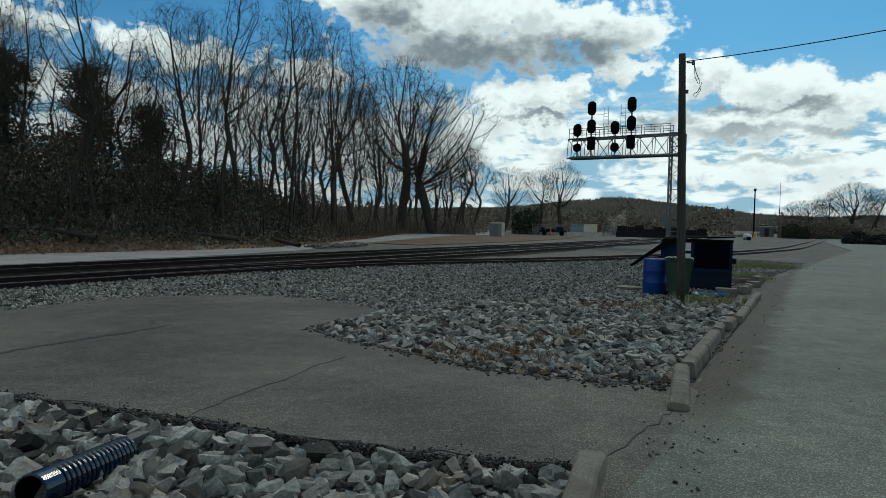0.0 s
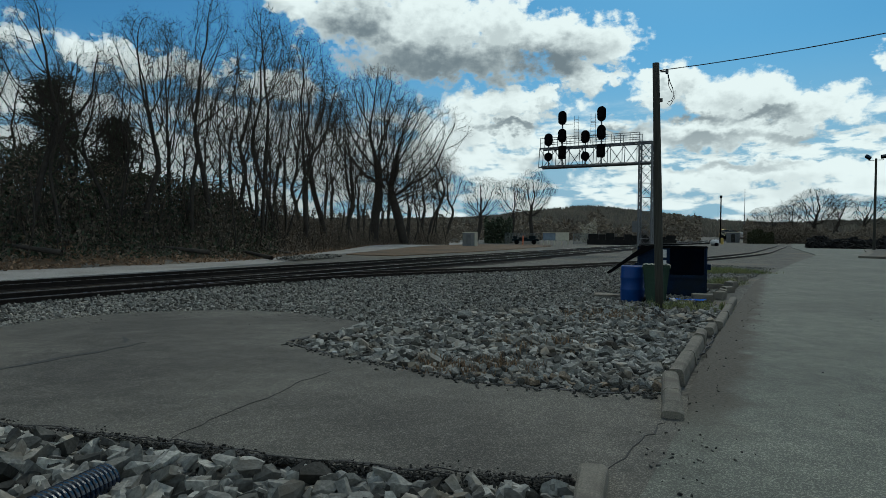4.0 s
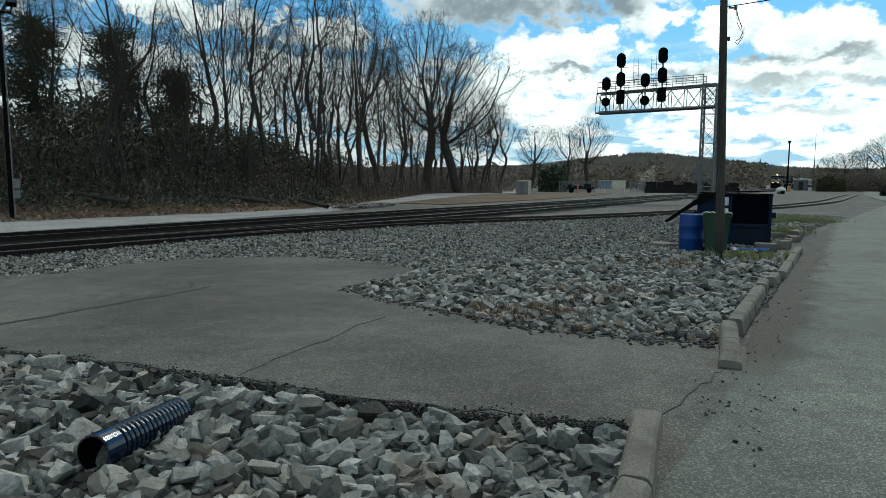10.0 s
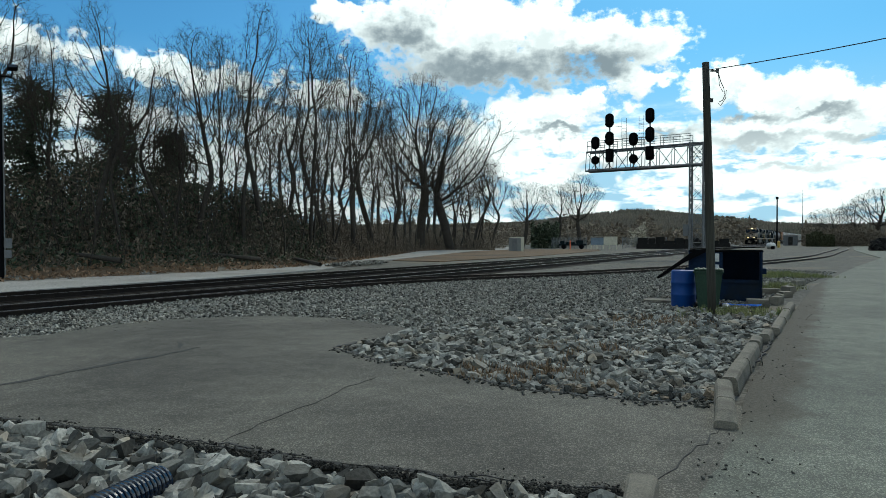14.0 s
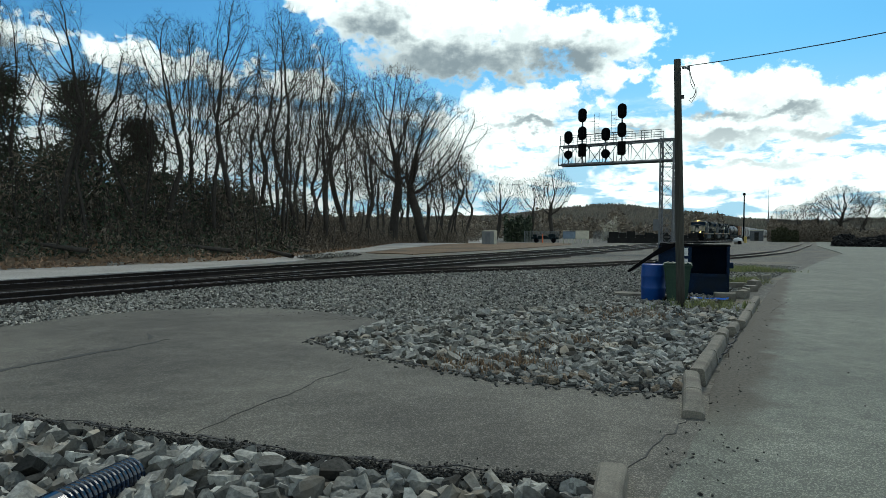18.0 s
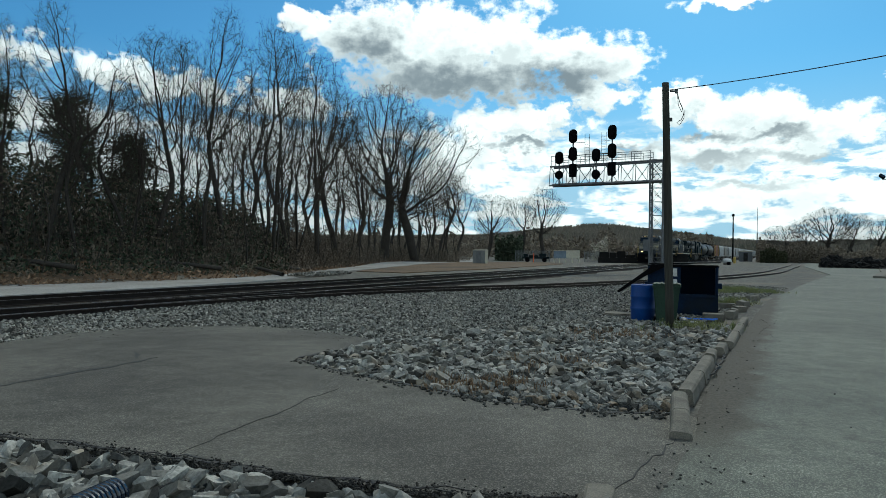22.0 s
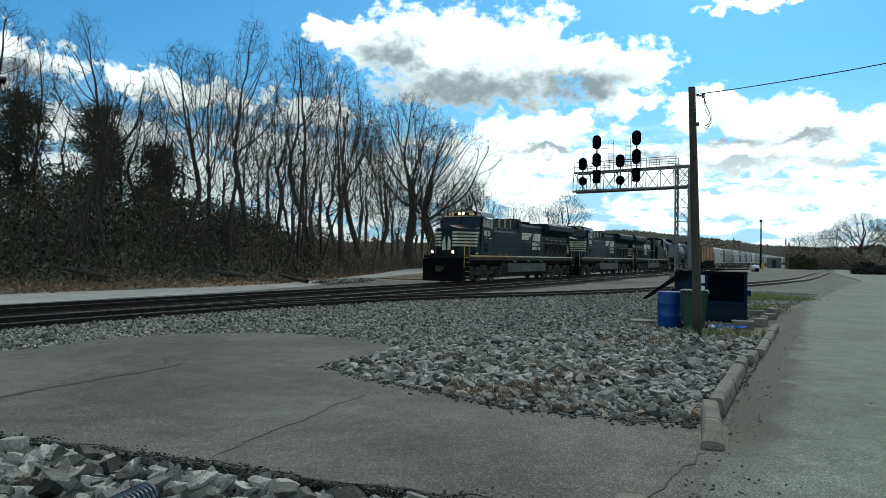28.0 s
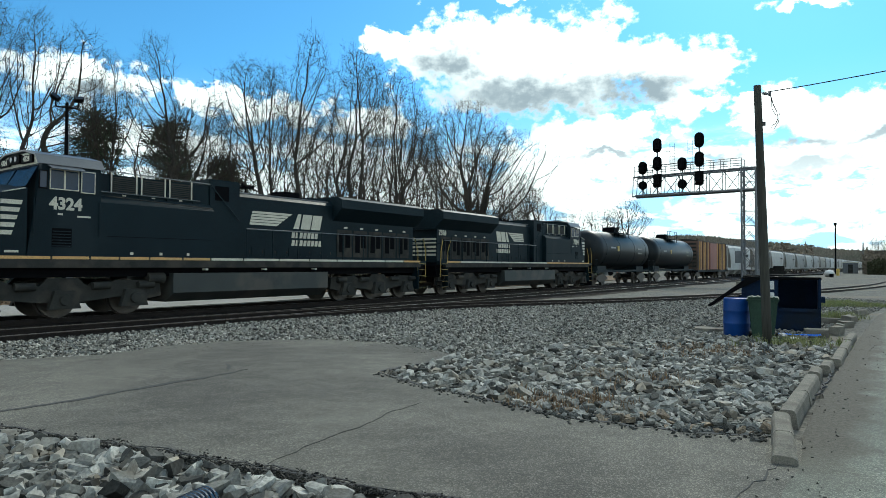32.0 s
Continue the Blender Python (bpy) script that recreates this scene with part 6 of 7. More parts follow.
def scrap_car(x, y, rz, L, h, label, mat, wheels=True):
    t = thing("parked_wagon", label, "wagon", pose(x, y, -0.06, 0, 0, rz), group="dark wagons and vehicles in the yard")
    boxp("bed", (-L / 2, L / 2, -1.2, 1.2, 0.6 if wheels else 0.0, 0.95), mat, t)
    rnd = random.Random(int(x * 10))
    k = 0
    xx = -L / 2 + 0.2
    while xx < L / 2 - 0.8:
        w = rnd.uniform(0.7, 1.8)
        boxp("load", (xx, min(xx + w, L / 2), -1.0, 1.0, 0.951, 0.95 + rnd.uniform(0.3, 1) * (h - 0.95)), mat, t, bev=0.08)
        xx += w + 0.1
    for s in (-1, 1) if wheels else ():
        for e in (-0.32, 0.32):
            cylp("wheel", (e * L, s * 1.1, 0.4), (e * L, s * 1.22, 0.4), 0.4, SIGNAL_BLACK, t, n=16)


scrap_car(19.0, 110, -12, 4.6, 1.5, "dark low vehicle parked in the yard", LOCO_BLACK)
scrap_car(35.0, 112, -14, 9.0, 2.1, "dark stack of old ties and scrap in the yard", DARK_HEAP, False)
scrap_car(44.5, 118, -18, 8.0, 1.9, "dark stack of old ties and scrap in the yard", DARK_HEAP, False)
cone = thing("marker_post", "orange marker post at the yard's edge", "marker", pose(17.9, 106, -0.06))
cylp("post", (0, 0, 0), (0, 0, 1.5), 0.09, material("safety_orange", (0.75, 0.16, 0.05), (0.65, 0.13, 0.04), 4, 0.6), cone, n=10)
slab("dirt_bank", [(-5.6, 50), (-3.0, 64), (1.6, 88), (8.6, 103), (15, 104), (22, 103), (20, 93), (13.5, 77), (6.5, 62), (-1.5, 47.6)], 0.0, 0.1, LEAFMAT, "low reddish dirt bank between road and tracks", "dirt bank", rag=0.4, step=1.2)
pile = spots_in([(-8.2, 38.2), (-7.0, 38.0), (-5.0, 43.6), (-6.2, 44.2)], -9, -4, 37, 45, 0.12, 0.08, 0.16, -0.02)
pile = [(x, y, z + 0.2 * max(0, 1 - abs((x + 6.6) * 0.94 - (y - 41.0) * 0.34) / 0.9) * rs.uniform(0.6, 1), s) for x, y, z, s in pile]
scatter("gravel_pile", pile, SHAPES_SMALL, BALLAST, "low heap of grey gravel beside the track", "gravel heap", 15)

gas = thing("propane_tank", "white propane tank on a stand beside the siding", "gas tank", pose(50.7, 106.4, -0.06, 0, 0, 40) @ Matrix.Scale(0.7, 4))
bm = bmesh.new()
prof = [(-1.5, 0.02), (-1.46, 0.3), (-1.3, 0.5), (-1.05, 0.6), (1.05, 0.6), (1.3, 0.5), (1.46, 0.3), (1.5, 0.02)]
rings = [[bm.verts.new((x, r * math.cos(k * math.pi / 10), 0.95 + r * math.sin(k * math.pi / 10))) for k in range(20)] for x, r in prof]
for a, b in zip(rings, rings[1:]):
    for k in range(20):
        bm.faces.new((a[k], a[(k + 1) % 20], b[(k + 1) % 20], b[k]))
part("vessel", bm, PAPER, gas, smooth=True)
cylp("dome", (0, 0, 1.5), (0, 0, 1.72), 0.2, PAPER, gas, n=14)
for x in (-0.8, 0.8):
    boxp("cradle", (x - 0.1, x + 0.1, -0.5, 0.5, 0, 0.5), CONCRETE, gas)
boxp("valve_box", (-1.9, -1.3, -1.5, -0.8, 0, 0.8), SIGNAL_BLACK, gas, "black valve box", bev=0.03)
hyd = thing("bollard", "yellow bollard near the siding", "bollard", pose(62, 127, -0.06))
cylp("post", (0, 0, 0), (0, 0, 1.15), 0.28, YELLOW, hyd, n=12)
cylp("cap", (0, 0, 1.15), (0, 0, 1.3), 0.28, YELLOW, hyd, r2=0.1, n=12)
fp = thing("utility_pole", "dark distant utility pole beside the siding", "pole", pose(76, 156.6, -0.06))
cylp("shaft", (0, 0, 0), (0, 0, 11.2), 0.2, SIGNAL_BLACK, fp, r2=0.14, n=12)
cylp("cap", (0, 0, 11.2), (0, 0, 11.8), 0.3, SIGNAL_BLACK, fp, n=10)
mast = thing("antenna_mast", "slender grey antenna mast far down the line", "mast", pose(163.6, 312.2, -0.06))
cylp("lower_tube", (0, 0, 0), (0, 0, 12.5), 0.32, GALV, mast, r2=0.28, n=10)
cylp("upper_tube", (0, 0, 12.5), (0, 0, 25.3), 0.14, GALV, mast, r2=0.08, n=8)
cab2 = thing("equipment_cabin", "grey line-side equipment cabin far down the track", "cabin", pose(84, 166, -0.06, 0, 0, -28))
boxp("body", (-1.6, 1.6, -1.2, 1.2, 0, 2.6), GALV, cab2, bev=0.03)
boxp("roof", (-1.75, 1.75, -1.35, 1.35, 2.6, 2.75), LOCO_WHITE, cab2)
boxp("door", (-0.5, 0.5, -1.24, -1.205, 0.05, 2.2), LOCO_GREY, cab2)
heap = []
rh = random.Random(44)
for _ in range(1500):
    b, d = rh.uniform(32.2, 40.0), rh.uniform(106, 114)
    x, y = at_bearing(b, d)
    top = 1.7 * (0.75 + 0.6 * noise.noise((b * 0.9, 2, 6))) * max(0.1, 1 - ((d - 110) / 4.4) ** 2)
    heap.append((x, y, -0.1 + top * rh.uniform(0.1, 1.0), rh.uniform(0.4, 1.1)))
scatter("debris_heap", heap, SHAPES_SMALL, DARK_HEAP, "low black heap of old ties and debris beyond the lot", "debris heap", 19)


# ---- train ----
def letters(name, text, size, mat, parent, m, depth=0.004):
    c = bpy.data.curves.new(name, "FONT")
    c.body, c.size, c.extrude, c.align_x, c.align_y, c.resolution_u = text, size, depth, "CENTER", "CENTER", 2
    c.offset = size * 0.04
    o = bpy.data.objects.new(name, c)
    me = bpy.data.meshes.new_from_object(o)
    me.name = name
    bpy.data.objects.remove(o)
    return link_mesh(name, me, mat, parent, m=m)


SIDE_L = pose(0, 0, 0, 90, 0, 180)
SIDE_R = pose(0, 0, 0, 90, 0, 0)


def on_side(x, y, z):
    """Pose of flat lettering on the flank at y, upright and read from outside."""
    return pose(x, y, z) @ (SIDE_L if y > 0 else SIDE_R)


def wheelset(parent, x, r, half=0.72):
    bm = bmesh.new()
    cyl(bm, (0, -half - 0.07, 0), (0, half + 0.07, 0), 0.085, n=10)
    for s in (-1, 1):
        cyl(bm, (0, s * half - 0.065, 0), (0, s * half + 0.065, 0), r, n=28)
        cyl(bm, (0, s * (half - 0.085) - 0.015, 0), (0, s * (half - 0.085) + 0.015, 0), r + 0.028, n=28)
        for k in range(4):
            a = k * math.pi / 2
            p = Vector((math.cos(a), 0, math.sin(a))) * r * 0.55
            cyl(bm, p + Vector((0, s * (half + 0.06), 0)), p + Vector((0, s * (half + 0.08), 0)), r * 0.12, n=8)
    return part("wheelset", bm, WHEEL, parent, m=pose(x, 0, r))


def loco_truck(loco, x, name="truck"):
    t = boxp(name, (-0.5, 0.5, -1.0, 1.0, 0.62, 1.0), LOCO_GREY, loco, bev=0.05, m=pose(x, 0, 0))
    for s in (-1, 1):
        bm = bmesh.new()
        y0, y1 = (0.98, 1.16) if s > 0 else (-1.16, -0.98)
        outline = [(-2.9, 0.55), (-2.85, 1.0), (-1.5, 1.06), (-1.2, 0.92), (-0.6, 0.92), (-0.4, 1.12), (0.4, 1.12), (0.6, 0.92), (1.2, 0.92), (1.5, 1.06), (2.85, 1.0), (2.9, 0.55), (2.4, 0.45), (1.5, 0.56), (0.6, 0.45), (-0.6, 0.45), (-1.5, 0.56), (-2.4, 0.45)]
        prism(bm, outline, y0, y1)
        part("side_frame", bm, LOCO_GREY, t)
        for ax in (-1.98, 0, 1.98):
            bm = bmesh.new()
            q0, q1 = (1.14, 1.32) if s > 0 else (-1.32, -1.14)
            prism(bm, [(ax - 0.42, 0.27), (ax + 0.42, 0.27), (ax + 0.27, 0.78), (ax - 0.27, 0.78)], q0, q1)
            cyl(bm, (ax, s * 1.30, 0.52), (ax, s * 1.40, 0.52), 0.17, 0.15, 14)
            part("journal_box", bm, LOCO_GREY, t)
        for ax in (-2.35, -1.0, 1.0, 2.35):
            bm = cyl(bmesh.new(), (ax - 0.25, s * 1.24, 0.90), (ax + 0.25, s * 1.24, 0.90), 0.11, n=12)
            part("brake_cylinder", bm, LOCO_GREY, t)
    for ax in (-1.98, 0, 1.98):
        wheelset(t, ax, 0.53)
    return t


def stanchion_run(loco, side, xs, z0, z1, mat, r=0.018):
    y = side * 1.47
    for x in xs:
        cylp("stanchion", (x, y, z0), (x, y, z1), 0.026, LOCO_BLACK, loco, n=8)
    cylp("handrail", (xs[0], y, z1), (xs[-1], y, z1), r, mat, loco, n=8)


def bent_rail(loco, pts, mat, r=0.019):
    bm = bmesh.new()
    for a, b in zip(pts, pts[1:]):
        cyl(bm, a, b, r, n=8)
        bmesh.ops.create_icosphere(bm, subdivisions=1, radius=r * 1.05, matrix=Matrix.Translation(b))
    return part("grab_rail", bm, mat, loco, "yellow grab rail" if mat is YELLOW else "")


LIT_DIGIT = material("lit_digits", (0.8, 0.6, 0.3), None, 5, 0.5, emit=(1.0, 0.62, 0.25, 0.5))


def build_loco(number, label, lit, rear=False):
    L = thing("locomotive", label, "locomotive", group="locomotives at the head of the train")
    # frame, sill and deck
    boxp("underframe", (-10.45, 10.2, -1.2, 1.2, 1.15, 1.66), SIGNAL_BLACK, L)
    for s in (-1, 1):
        y0, y1 = (1.3, 1.5) if s > 0 else (-1.5, -1.3)
        boxp("side_sill", (-10.0, 9.75, y0, y1, 1.42, 1.69), LOCO_GREY, L, "dusty grey side sill")
        cuts = [-9.95, -8.6, -7.2, -5.6, -4.0, -2.4, -0.8, 0.9, 2.3, 3.4, 4.6, 5.6, 6.5, 7.6, 9.7]
        for a, b in zip(cuts, cuts[1:]):
            boxp("reflective_strip", (a + 0.03, b - 0.03, s * 1.5, s * 1.508, 1.655, 1.735), STRIPE if a > 2 or a < -9 else LOCO_WHITE, L, "worn cream reflective strip")
    boxp("deck", (-10.4, 10.3, -1.48, 1.48, 1.695, 1.73), LOCO_BLACK, L)
    # nose: slopes up to the cab, chamfered front corners
    bm = bmesh.new()
    low = [(8.25, -1.47), (8.9, -1.47), (9.95, -0.82), (9.95, 0.82), (8.9, 1.47), (8.25, 1.47)]
    top = [(8.25, -1.47, 3.52), (8.88, -1.47, 3.36), (9.87, -0.80, 3.40), (9.87, 0.80, 3.40), (8.88, 1.47, 3.36), (8.25, 1.47, 3.52)]
    a = [bm.verts.new((x, y, 1.73)) for x, y in low]
    b = [bm.verts.new(p) for p in top]
    ridge = [bm.verts.new((8.25, 0, 3.72)), bm.verts.new((9.72, 0, 3.60))]
    bm.faces.new(a)
    for i in range(6):
        bm.faces.new((a[i], a[(i + 1) % 6], b[(i + 1) % 6], b[i]))
    bm.faces.new((b[0], b[1], b[2], ridge[1], ridge[0]))
    bm.faces.new((b[5], ridge[0], ridge[1], b[3], b[4]))
    bm.faces.new((b[2], b[3], ridge[1]))
    bm.faces.new((b[0], ridge[0], b[5]))
    bmesh.ops.recalc_face_normals(bm, faces=bm.faces)
    part("nose", bm, LOCO_BLACK, L)
    for k in range(5):
        z = 2.28 + k * 0.2
        for s in (-1, 1):
            e = 8.64 - k * 0.06
            part("nose_stripe", prism(bmesh.new(), [(e, z), (8.9, z), (8.9, z + 0.115), (e - 0.035, z + 0.115)], s * 1.47, s * 1.478), LOCO_WHITE, L, "white nose stripe")
            out = Vector((0.65, s * 1.05)).normalized() * 0.006
            p, q = Vector((8.9, s * 1.47)) + out, Vector((9.95, s * 0.82)) + out
            bm = bmesh.new()
            bm.faces.new([bm.verts.new(v) for v in ((p.x, p.y, z), (q.x, q.y, z), (q.x - 0.006, q.y, z + 0.115), (p.x - 0.003, p.y, z + 0.115))])
            bmesh.ops.solidify(bm, geom=bm.faces[:], thickness=0.006)
            part("nose_stripe", bm, LOCO_WHITE, L, "white nose stripe")
            boxp("nose_stripe", (9.95, 9.958, *sorted((s * 0.40, s * 0.80)), z, z + 0.115), LOCO_WHITE, L, "white nose stripe")
    boxp("nose_door", (9.945, 9.98, -0.36, 0.36, 1.8, 3.0), LOCO_BLACK, L, bev=0.02)
    for s in (-1, 1):
        part("nose_emblem", prism(bmesh.new(), [(s * 0.05, 2.05), (s * 0.32, 2.05), (s * 0.30, 2.6), (s * 0.12, 2.92)], 9.98, 9.986, axis="x"), LOCO_WHITE, L, "white painted emblem shape")
        bent_rail(L, [(8.3, s * 1.48, 3.53), (8.88, s * 1.48, 3.38)], LOCO_WHITE, 0.014)
    # cab
    bm = bmesh.new()
    section = [(-1.5, 1.73), (1.5, 1.73), (1.5, 4.22), (1.3, 4.44), (0.6, 4.60), (-0.6, 4.60), (-1.3, 4.44), (-1.5, 4.22)]
    prism(bm, section, 6.2, 8.25, axis="x")
    for v in bm.verts:
        if v.co.x > 8.0 and v.co.z > 4:
            v.co.x -= 0.36
    part("cab", bm, LOCO_BLACK, L)
    bm = bmesh.new()
    prism(bm, [(-1.56, 4.22), (-1.34, 4.50), (-0.62, 4.665), (0.62, 4.665), (1.34, 4.50), (1.56, 4.22), (1.52, 4.22), (1.30, 4.46), (0.6, 4.62), (-0.6, 4.62), (-1.30, 4.46), (-1.52, 4.22)], 6.12, 8.02, axis="x")
    part("cab_roof", bm, CABROOF, L, "cab roof with sky sheen in its colour")
    part("front_header", prism(bmesh.new(), [(-1.42, 4.24), (1.42, 4.24), (1.26, 4.43), (0.58, 4.585), (-0.58, 4.585), (-1.26, 4.43)], 7.88, 7.93, axis="x"), LOCO_WHITE, L, "cream band over the windshield")
    for s in (-1, 1):
        w = [(7.78, 7.95, 3.58, 4.02), (6.90, 7.66, 3.58, 4.08), (6.42, 6.78, 3.54, 4.10)]
        for x0, x1, z0, z1 in w:
            f = boxp("window_frame", (x0 - 0.03, x1 + 0.03, s * 1.497, s * 1.525, z0 - 0.03, z1 + 0.03), LOCO_WHITE if x0 < 7.7 else SIGNAL_BLACK, L, "pale window frame" if x0 < 7.7 else "")
            boxp("pane", (x0, x1, s * 1.52, s * 1.531, z0, z1), CABGLASS, f)
        boxp("mullion", (7.26, 7.31, s * 1.528, s * 1.545, 3.56, 4.10), LOCO_WHITE, L)
        bm = prism(bmesh.new(), [(s * 1.5, 4.22), (s * 1.78, 4.10), (s * 1.78, 4.08), (s * 1.5, 4.19)], 6.8, 7.75, axis="x")
        part("sunshade", bm, CABROOF, L)
        v = boxp("louvre_panel", (7.05, 7.6, s * 1.498, s * 1.507, 1.98, 2.50), SIGNAL_BLACK, L, "black vent panel")
        for k in range(6):
            boxp("louvre", (7.07, 7.58, s * 1.507, s * 1.516, 2.0 + k * 0.08, 2.03 + k * 0.08), LOCO_BLACK, v)
        letters("road_number", number, 0.46, LOCO_WHITE, L, on_side(7.22, s * 1.502, 3.16))
        for x0, x1, z in ((7.3, 7.45, 2.86), (6.5, 6.9, 2.82)):
            boxp("small_marking", (x0, x1, s * 1.5, s * 1.504, z, z + 0.05), LOCO_WHITE, L)
        boxp("small_marking", (8.45, 8.8, s * 1.47, s * 1.476, 1.82, 1.88), LOCO_WHITE, L)
        for x in (6.25, 8.1):
            cylp("grab_iron", (x, s * 1.53, 2.3), (x, s * 1.53, 3.3), 0.014, LOCO_BLACK, L, n=6)
    for s in (-1, 1):
        bm = bmesh.new()
        y0, y1 = sorted((s * 0.06, s * 1.40))
        z0, z1 = 3.60, 4.20
        x0, x1 = 8.262, 7.925
        vs = [bm.verts.new(p) for p in ((x0, y0, z0), (x0, y1, z0), (x1, y1 * (0.97 if s > 0 else 1), z1), (x1, y0 * (0.97 if s < 0 else 1), z1))]
        bm.faces.new(vs)
        bmesh.ops.solidify(bm, geom=bm.faces[:], thickness=0.02)
        part("windshield", bm, CABGLASS, L, "blue-tinted windshield")
        nb = boxp("number_board", (7.93, 8.00, *sorted((s * 0.40, s * 1.10)), 4.29, 4.50), SIGNAL_BLACK, L, "number board with lit digits")
        letters("board_digit", number, 0.2, LIT_DIGIT if lit else LOCO_WHITE, nb, pose(8.002, s * 0.75, 4.395, 90, 0, 90), 0.003)
    hl = boxp("headlight_housing", (7.9, 8.04, -0.34, 0.34, 4.32, 4.56), SIGNAL_BLACK, L)
    for y in (-0.15, 0.15):
        cylp("headlamp", (8.035, y, 4.44), (8.055, y, 4.44), 0.075, LAMP if lit else CABGLASS, hl, "glowing headlamp" if lit else "", n=16)
    # equipment cab behind the cab, with grilles above
    bm = bmesh.new()
    prism(bm, [(-1.5, 1.73), (1.5, 1.73), (1.5, 3.30), (1.25, 3.52), (-1.25, 3.52), (-1.5, 3.30)], 2.2, 6.2, axis="x")
    part("equipment_cabinet", bm, LOCO_BLACK, L)
    boxp("upper_cabinet", (2.2, 6.15, -1.2, 1.2, 3.5, 4.18), LOCO_BLACK, L, bev=0.03)
    for s in (-1, 1):
        for k in range(3):
            x0 = 2.95 + k * 1.0
            g = boxp("grille", (x0, x0 + 0.78, s * 1.2, s * 1.235, 3.66, 4.12), GRILLE, L, "brown louvred intake grille")
            for j in range(7):
                boxp("grille_bar", (x0 + 0.02, x0 + 0.76, s * 1.235, s * 1.25, 3.685 + j * 0.06, 3.71 + j * 0.06), LOCO_BLACK, g)
            for x in (x0 - 0.04, x0 + 0.79):
                boxp("grille_post", (x, x + 0.035, s * 1.235, s * 1.27, 3.62, 4.24), LOCO_WHITE, L)
            boxp("small_marking", (x0 + 0.3, x0 + 0.42, s * 1.2, s * 1.205, 3.56, 3.60), LOCO_WHITE, L)
            boxp("cabinet_post", (x0 - 0.15, x0 - 0.09, s * 1.2, s * 1.26, 3.52, 3.86), LOCO_BLACK, L)
            boxp("small_marking", (x0 + 0.2, x0 + 0.3, s * 1.5, s * 1.505, 1.80, 1.88), LOCO_WHITE, L)
        cylp("roof_handrail", (2.2, s * 1.27, 4.22), (6.15, s * 1.27, 4.26), 0.018, GALV, L, n=8)
        cylp("roof_handrail", (2.6, s * 1.27, 3.62), (6.15, s * 1.27, 3.64), 0.015, GALV, L, n=8)
        cylp("roof_handrail", (2.2, s * 1.45, 3.38), (6.0, s * 1.45, 3.50), 0.015, LOCO_GREY, L, n=8)
        boxp("cabinet_seam", (2.3, 6.0, s * 1.5, s * 1.504, 2.32, 2.335), SIGNAL_BLACK, L)
    boxp("blower_housing", (0.85, 2.2, -1.22, 1.22, 1.73, 4.42), LOCO_BLACK, L, bev=0.04)
    for s in (-1, 1):
        boxp("blower_vent", (1.35, 1.95, s * 1.22, s * 1.228, 3.7, 4.2), SIGNAL_BLACK, L)
        cylp("brace", (2.2, s * 1.3, 4.22), (0.95, s * 1.3, 3.05), 0.02, LOCO_BLACK, L, n=8)
    # engine hood
    bm = bmesh.new()
    prism(bm, [(-0.95, 1.73), (0.95, 1.73), (0.95, 3.95), (0.78, 4.14), (-0.78, 4.14), (-0.95, 3.95)], -10.05, 0.85, axis="x")
    part("engine_hood", bm, LOCO_BLACK, L)
    for s in (-1, 1):
        for k in range(8):
            x0 = -4.2 + k * 0.62
            d = boxp("hood_door", (x0, x0 + 0.57, s * 0.95, s * 0.972, 1.85, 2.12 if k % 3 else 2.2), LOCO_BLACK, L, bev=0.008)
            boxp("latch", (x0 + 0.04, x0 + 0.07, s * 0.972, s * 0.99, 1.95, 2.05), LOCO_GREY, d)
        boxp("hood_edge", (-4.1, 0.85, s * 0.79, s * 0.83, 4.10, 4.135), GALV, L, "bright roof edge")
        for k in range(5):
            x0 = -9.7 + k * 1.05
            d = boxp("radiator_door", (x0, x0 + 0.95, s * 0.95, s * 0.975, 1.85, 3.0), LOCO_GREY, L, bev=0.008)
            boxp("door_screen", (x0 + 0.12, x0 + 0.42, s * 0.975, s * 0.985, 2.25, 2.85), SIGNAL_BLACK, d)
            boxp("door_screen", (x0 + 0.52, x0 + 0.82, s * 0.975, s * 0.985, 2.05, 2.85), SIGNAL_BLACK, d)
            boxp("small_marking", (x0 + 0.3, x0 + 0.5, s * 0.97, s * 0.982, 3.06, 3.13), LOCO_WHITE, L)
    # radiator with overhanging wings
    bm = bmesh.new()
    prism(bm, [(-0.95, 3.35), (0.95, 3.35), (1.48, 3.86), (1.48, 4.22), (1.25, 4.34), (-1.25, 4.34), (-1.48, 4.22), (-1.48, 3.86)], -10.25, -4.3, axis="x")
    part("radiator_housing", bm, LOCO_BLACK, L)
    boxp("radiator_screen", (-10.1, -4.5, -1.2, 1.2, 4.34, 4.38), LOCO_GREY, L)
    boxp("exhaust_stack", (-2.9, -2.0, -0.4, 0.4, 4.14, 4.42), SIGNAL_BLACK, L, bev=0.03)
    boxp("hood_roof_step", (-4.3, -3.1, -0.7, 0.7, 4.14, 4.24), LOCO_BLACK, L)
    horn = cylp("horn_post", (0.0, 0.45, 4.13), (0.0, 0.45, 4.36), 0.03, SIGNAL_BLACK, L, n=8)
    for dy, dx in ((0.0, 0.34), (0.14, 0.28), (-0.14, 0.3), (0.1, -0.3), (-0.1, -0.28)):
        cylp("horn_bell", (0, 0.45 + dy, 4.36), (dx, 0.45 + dy, 4.36 + abs(dy) * 0.6), 0.025, SIGNAL_BLACK, horn, r2=0.075, n=10)
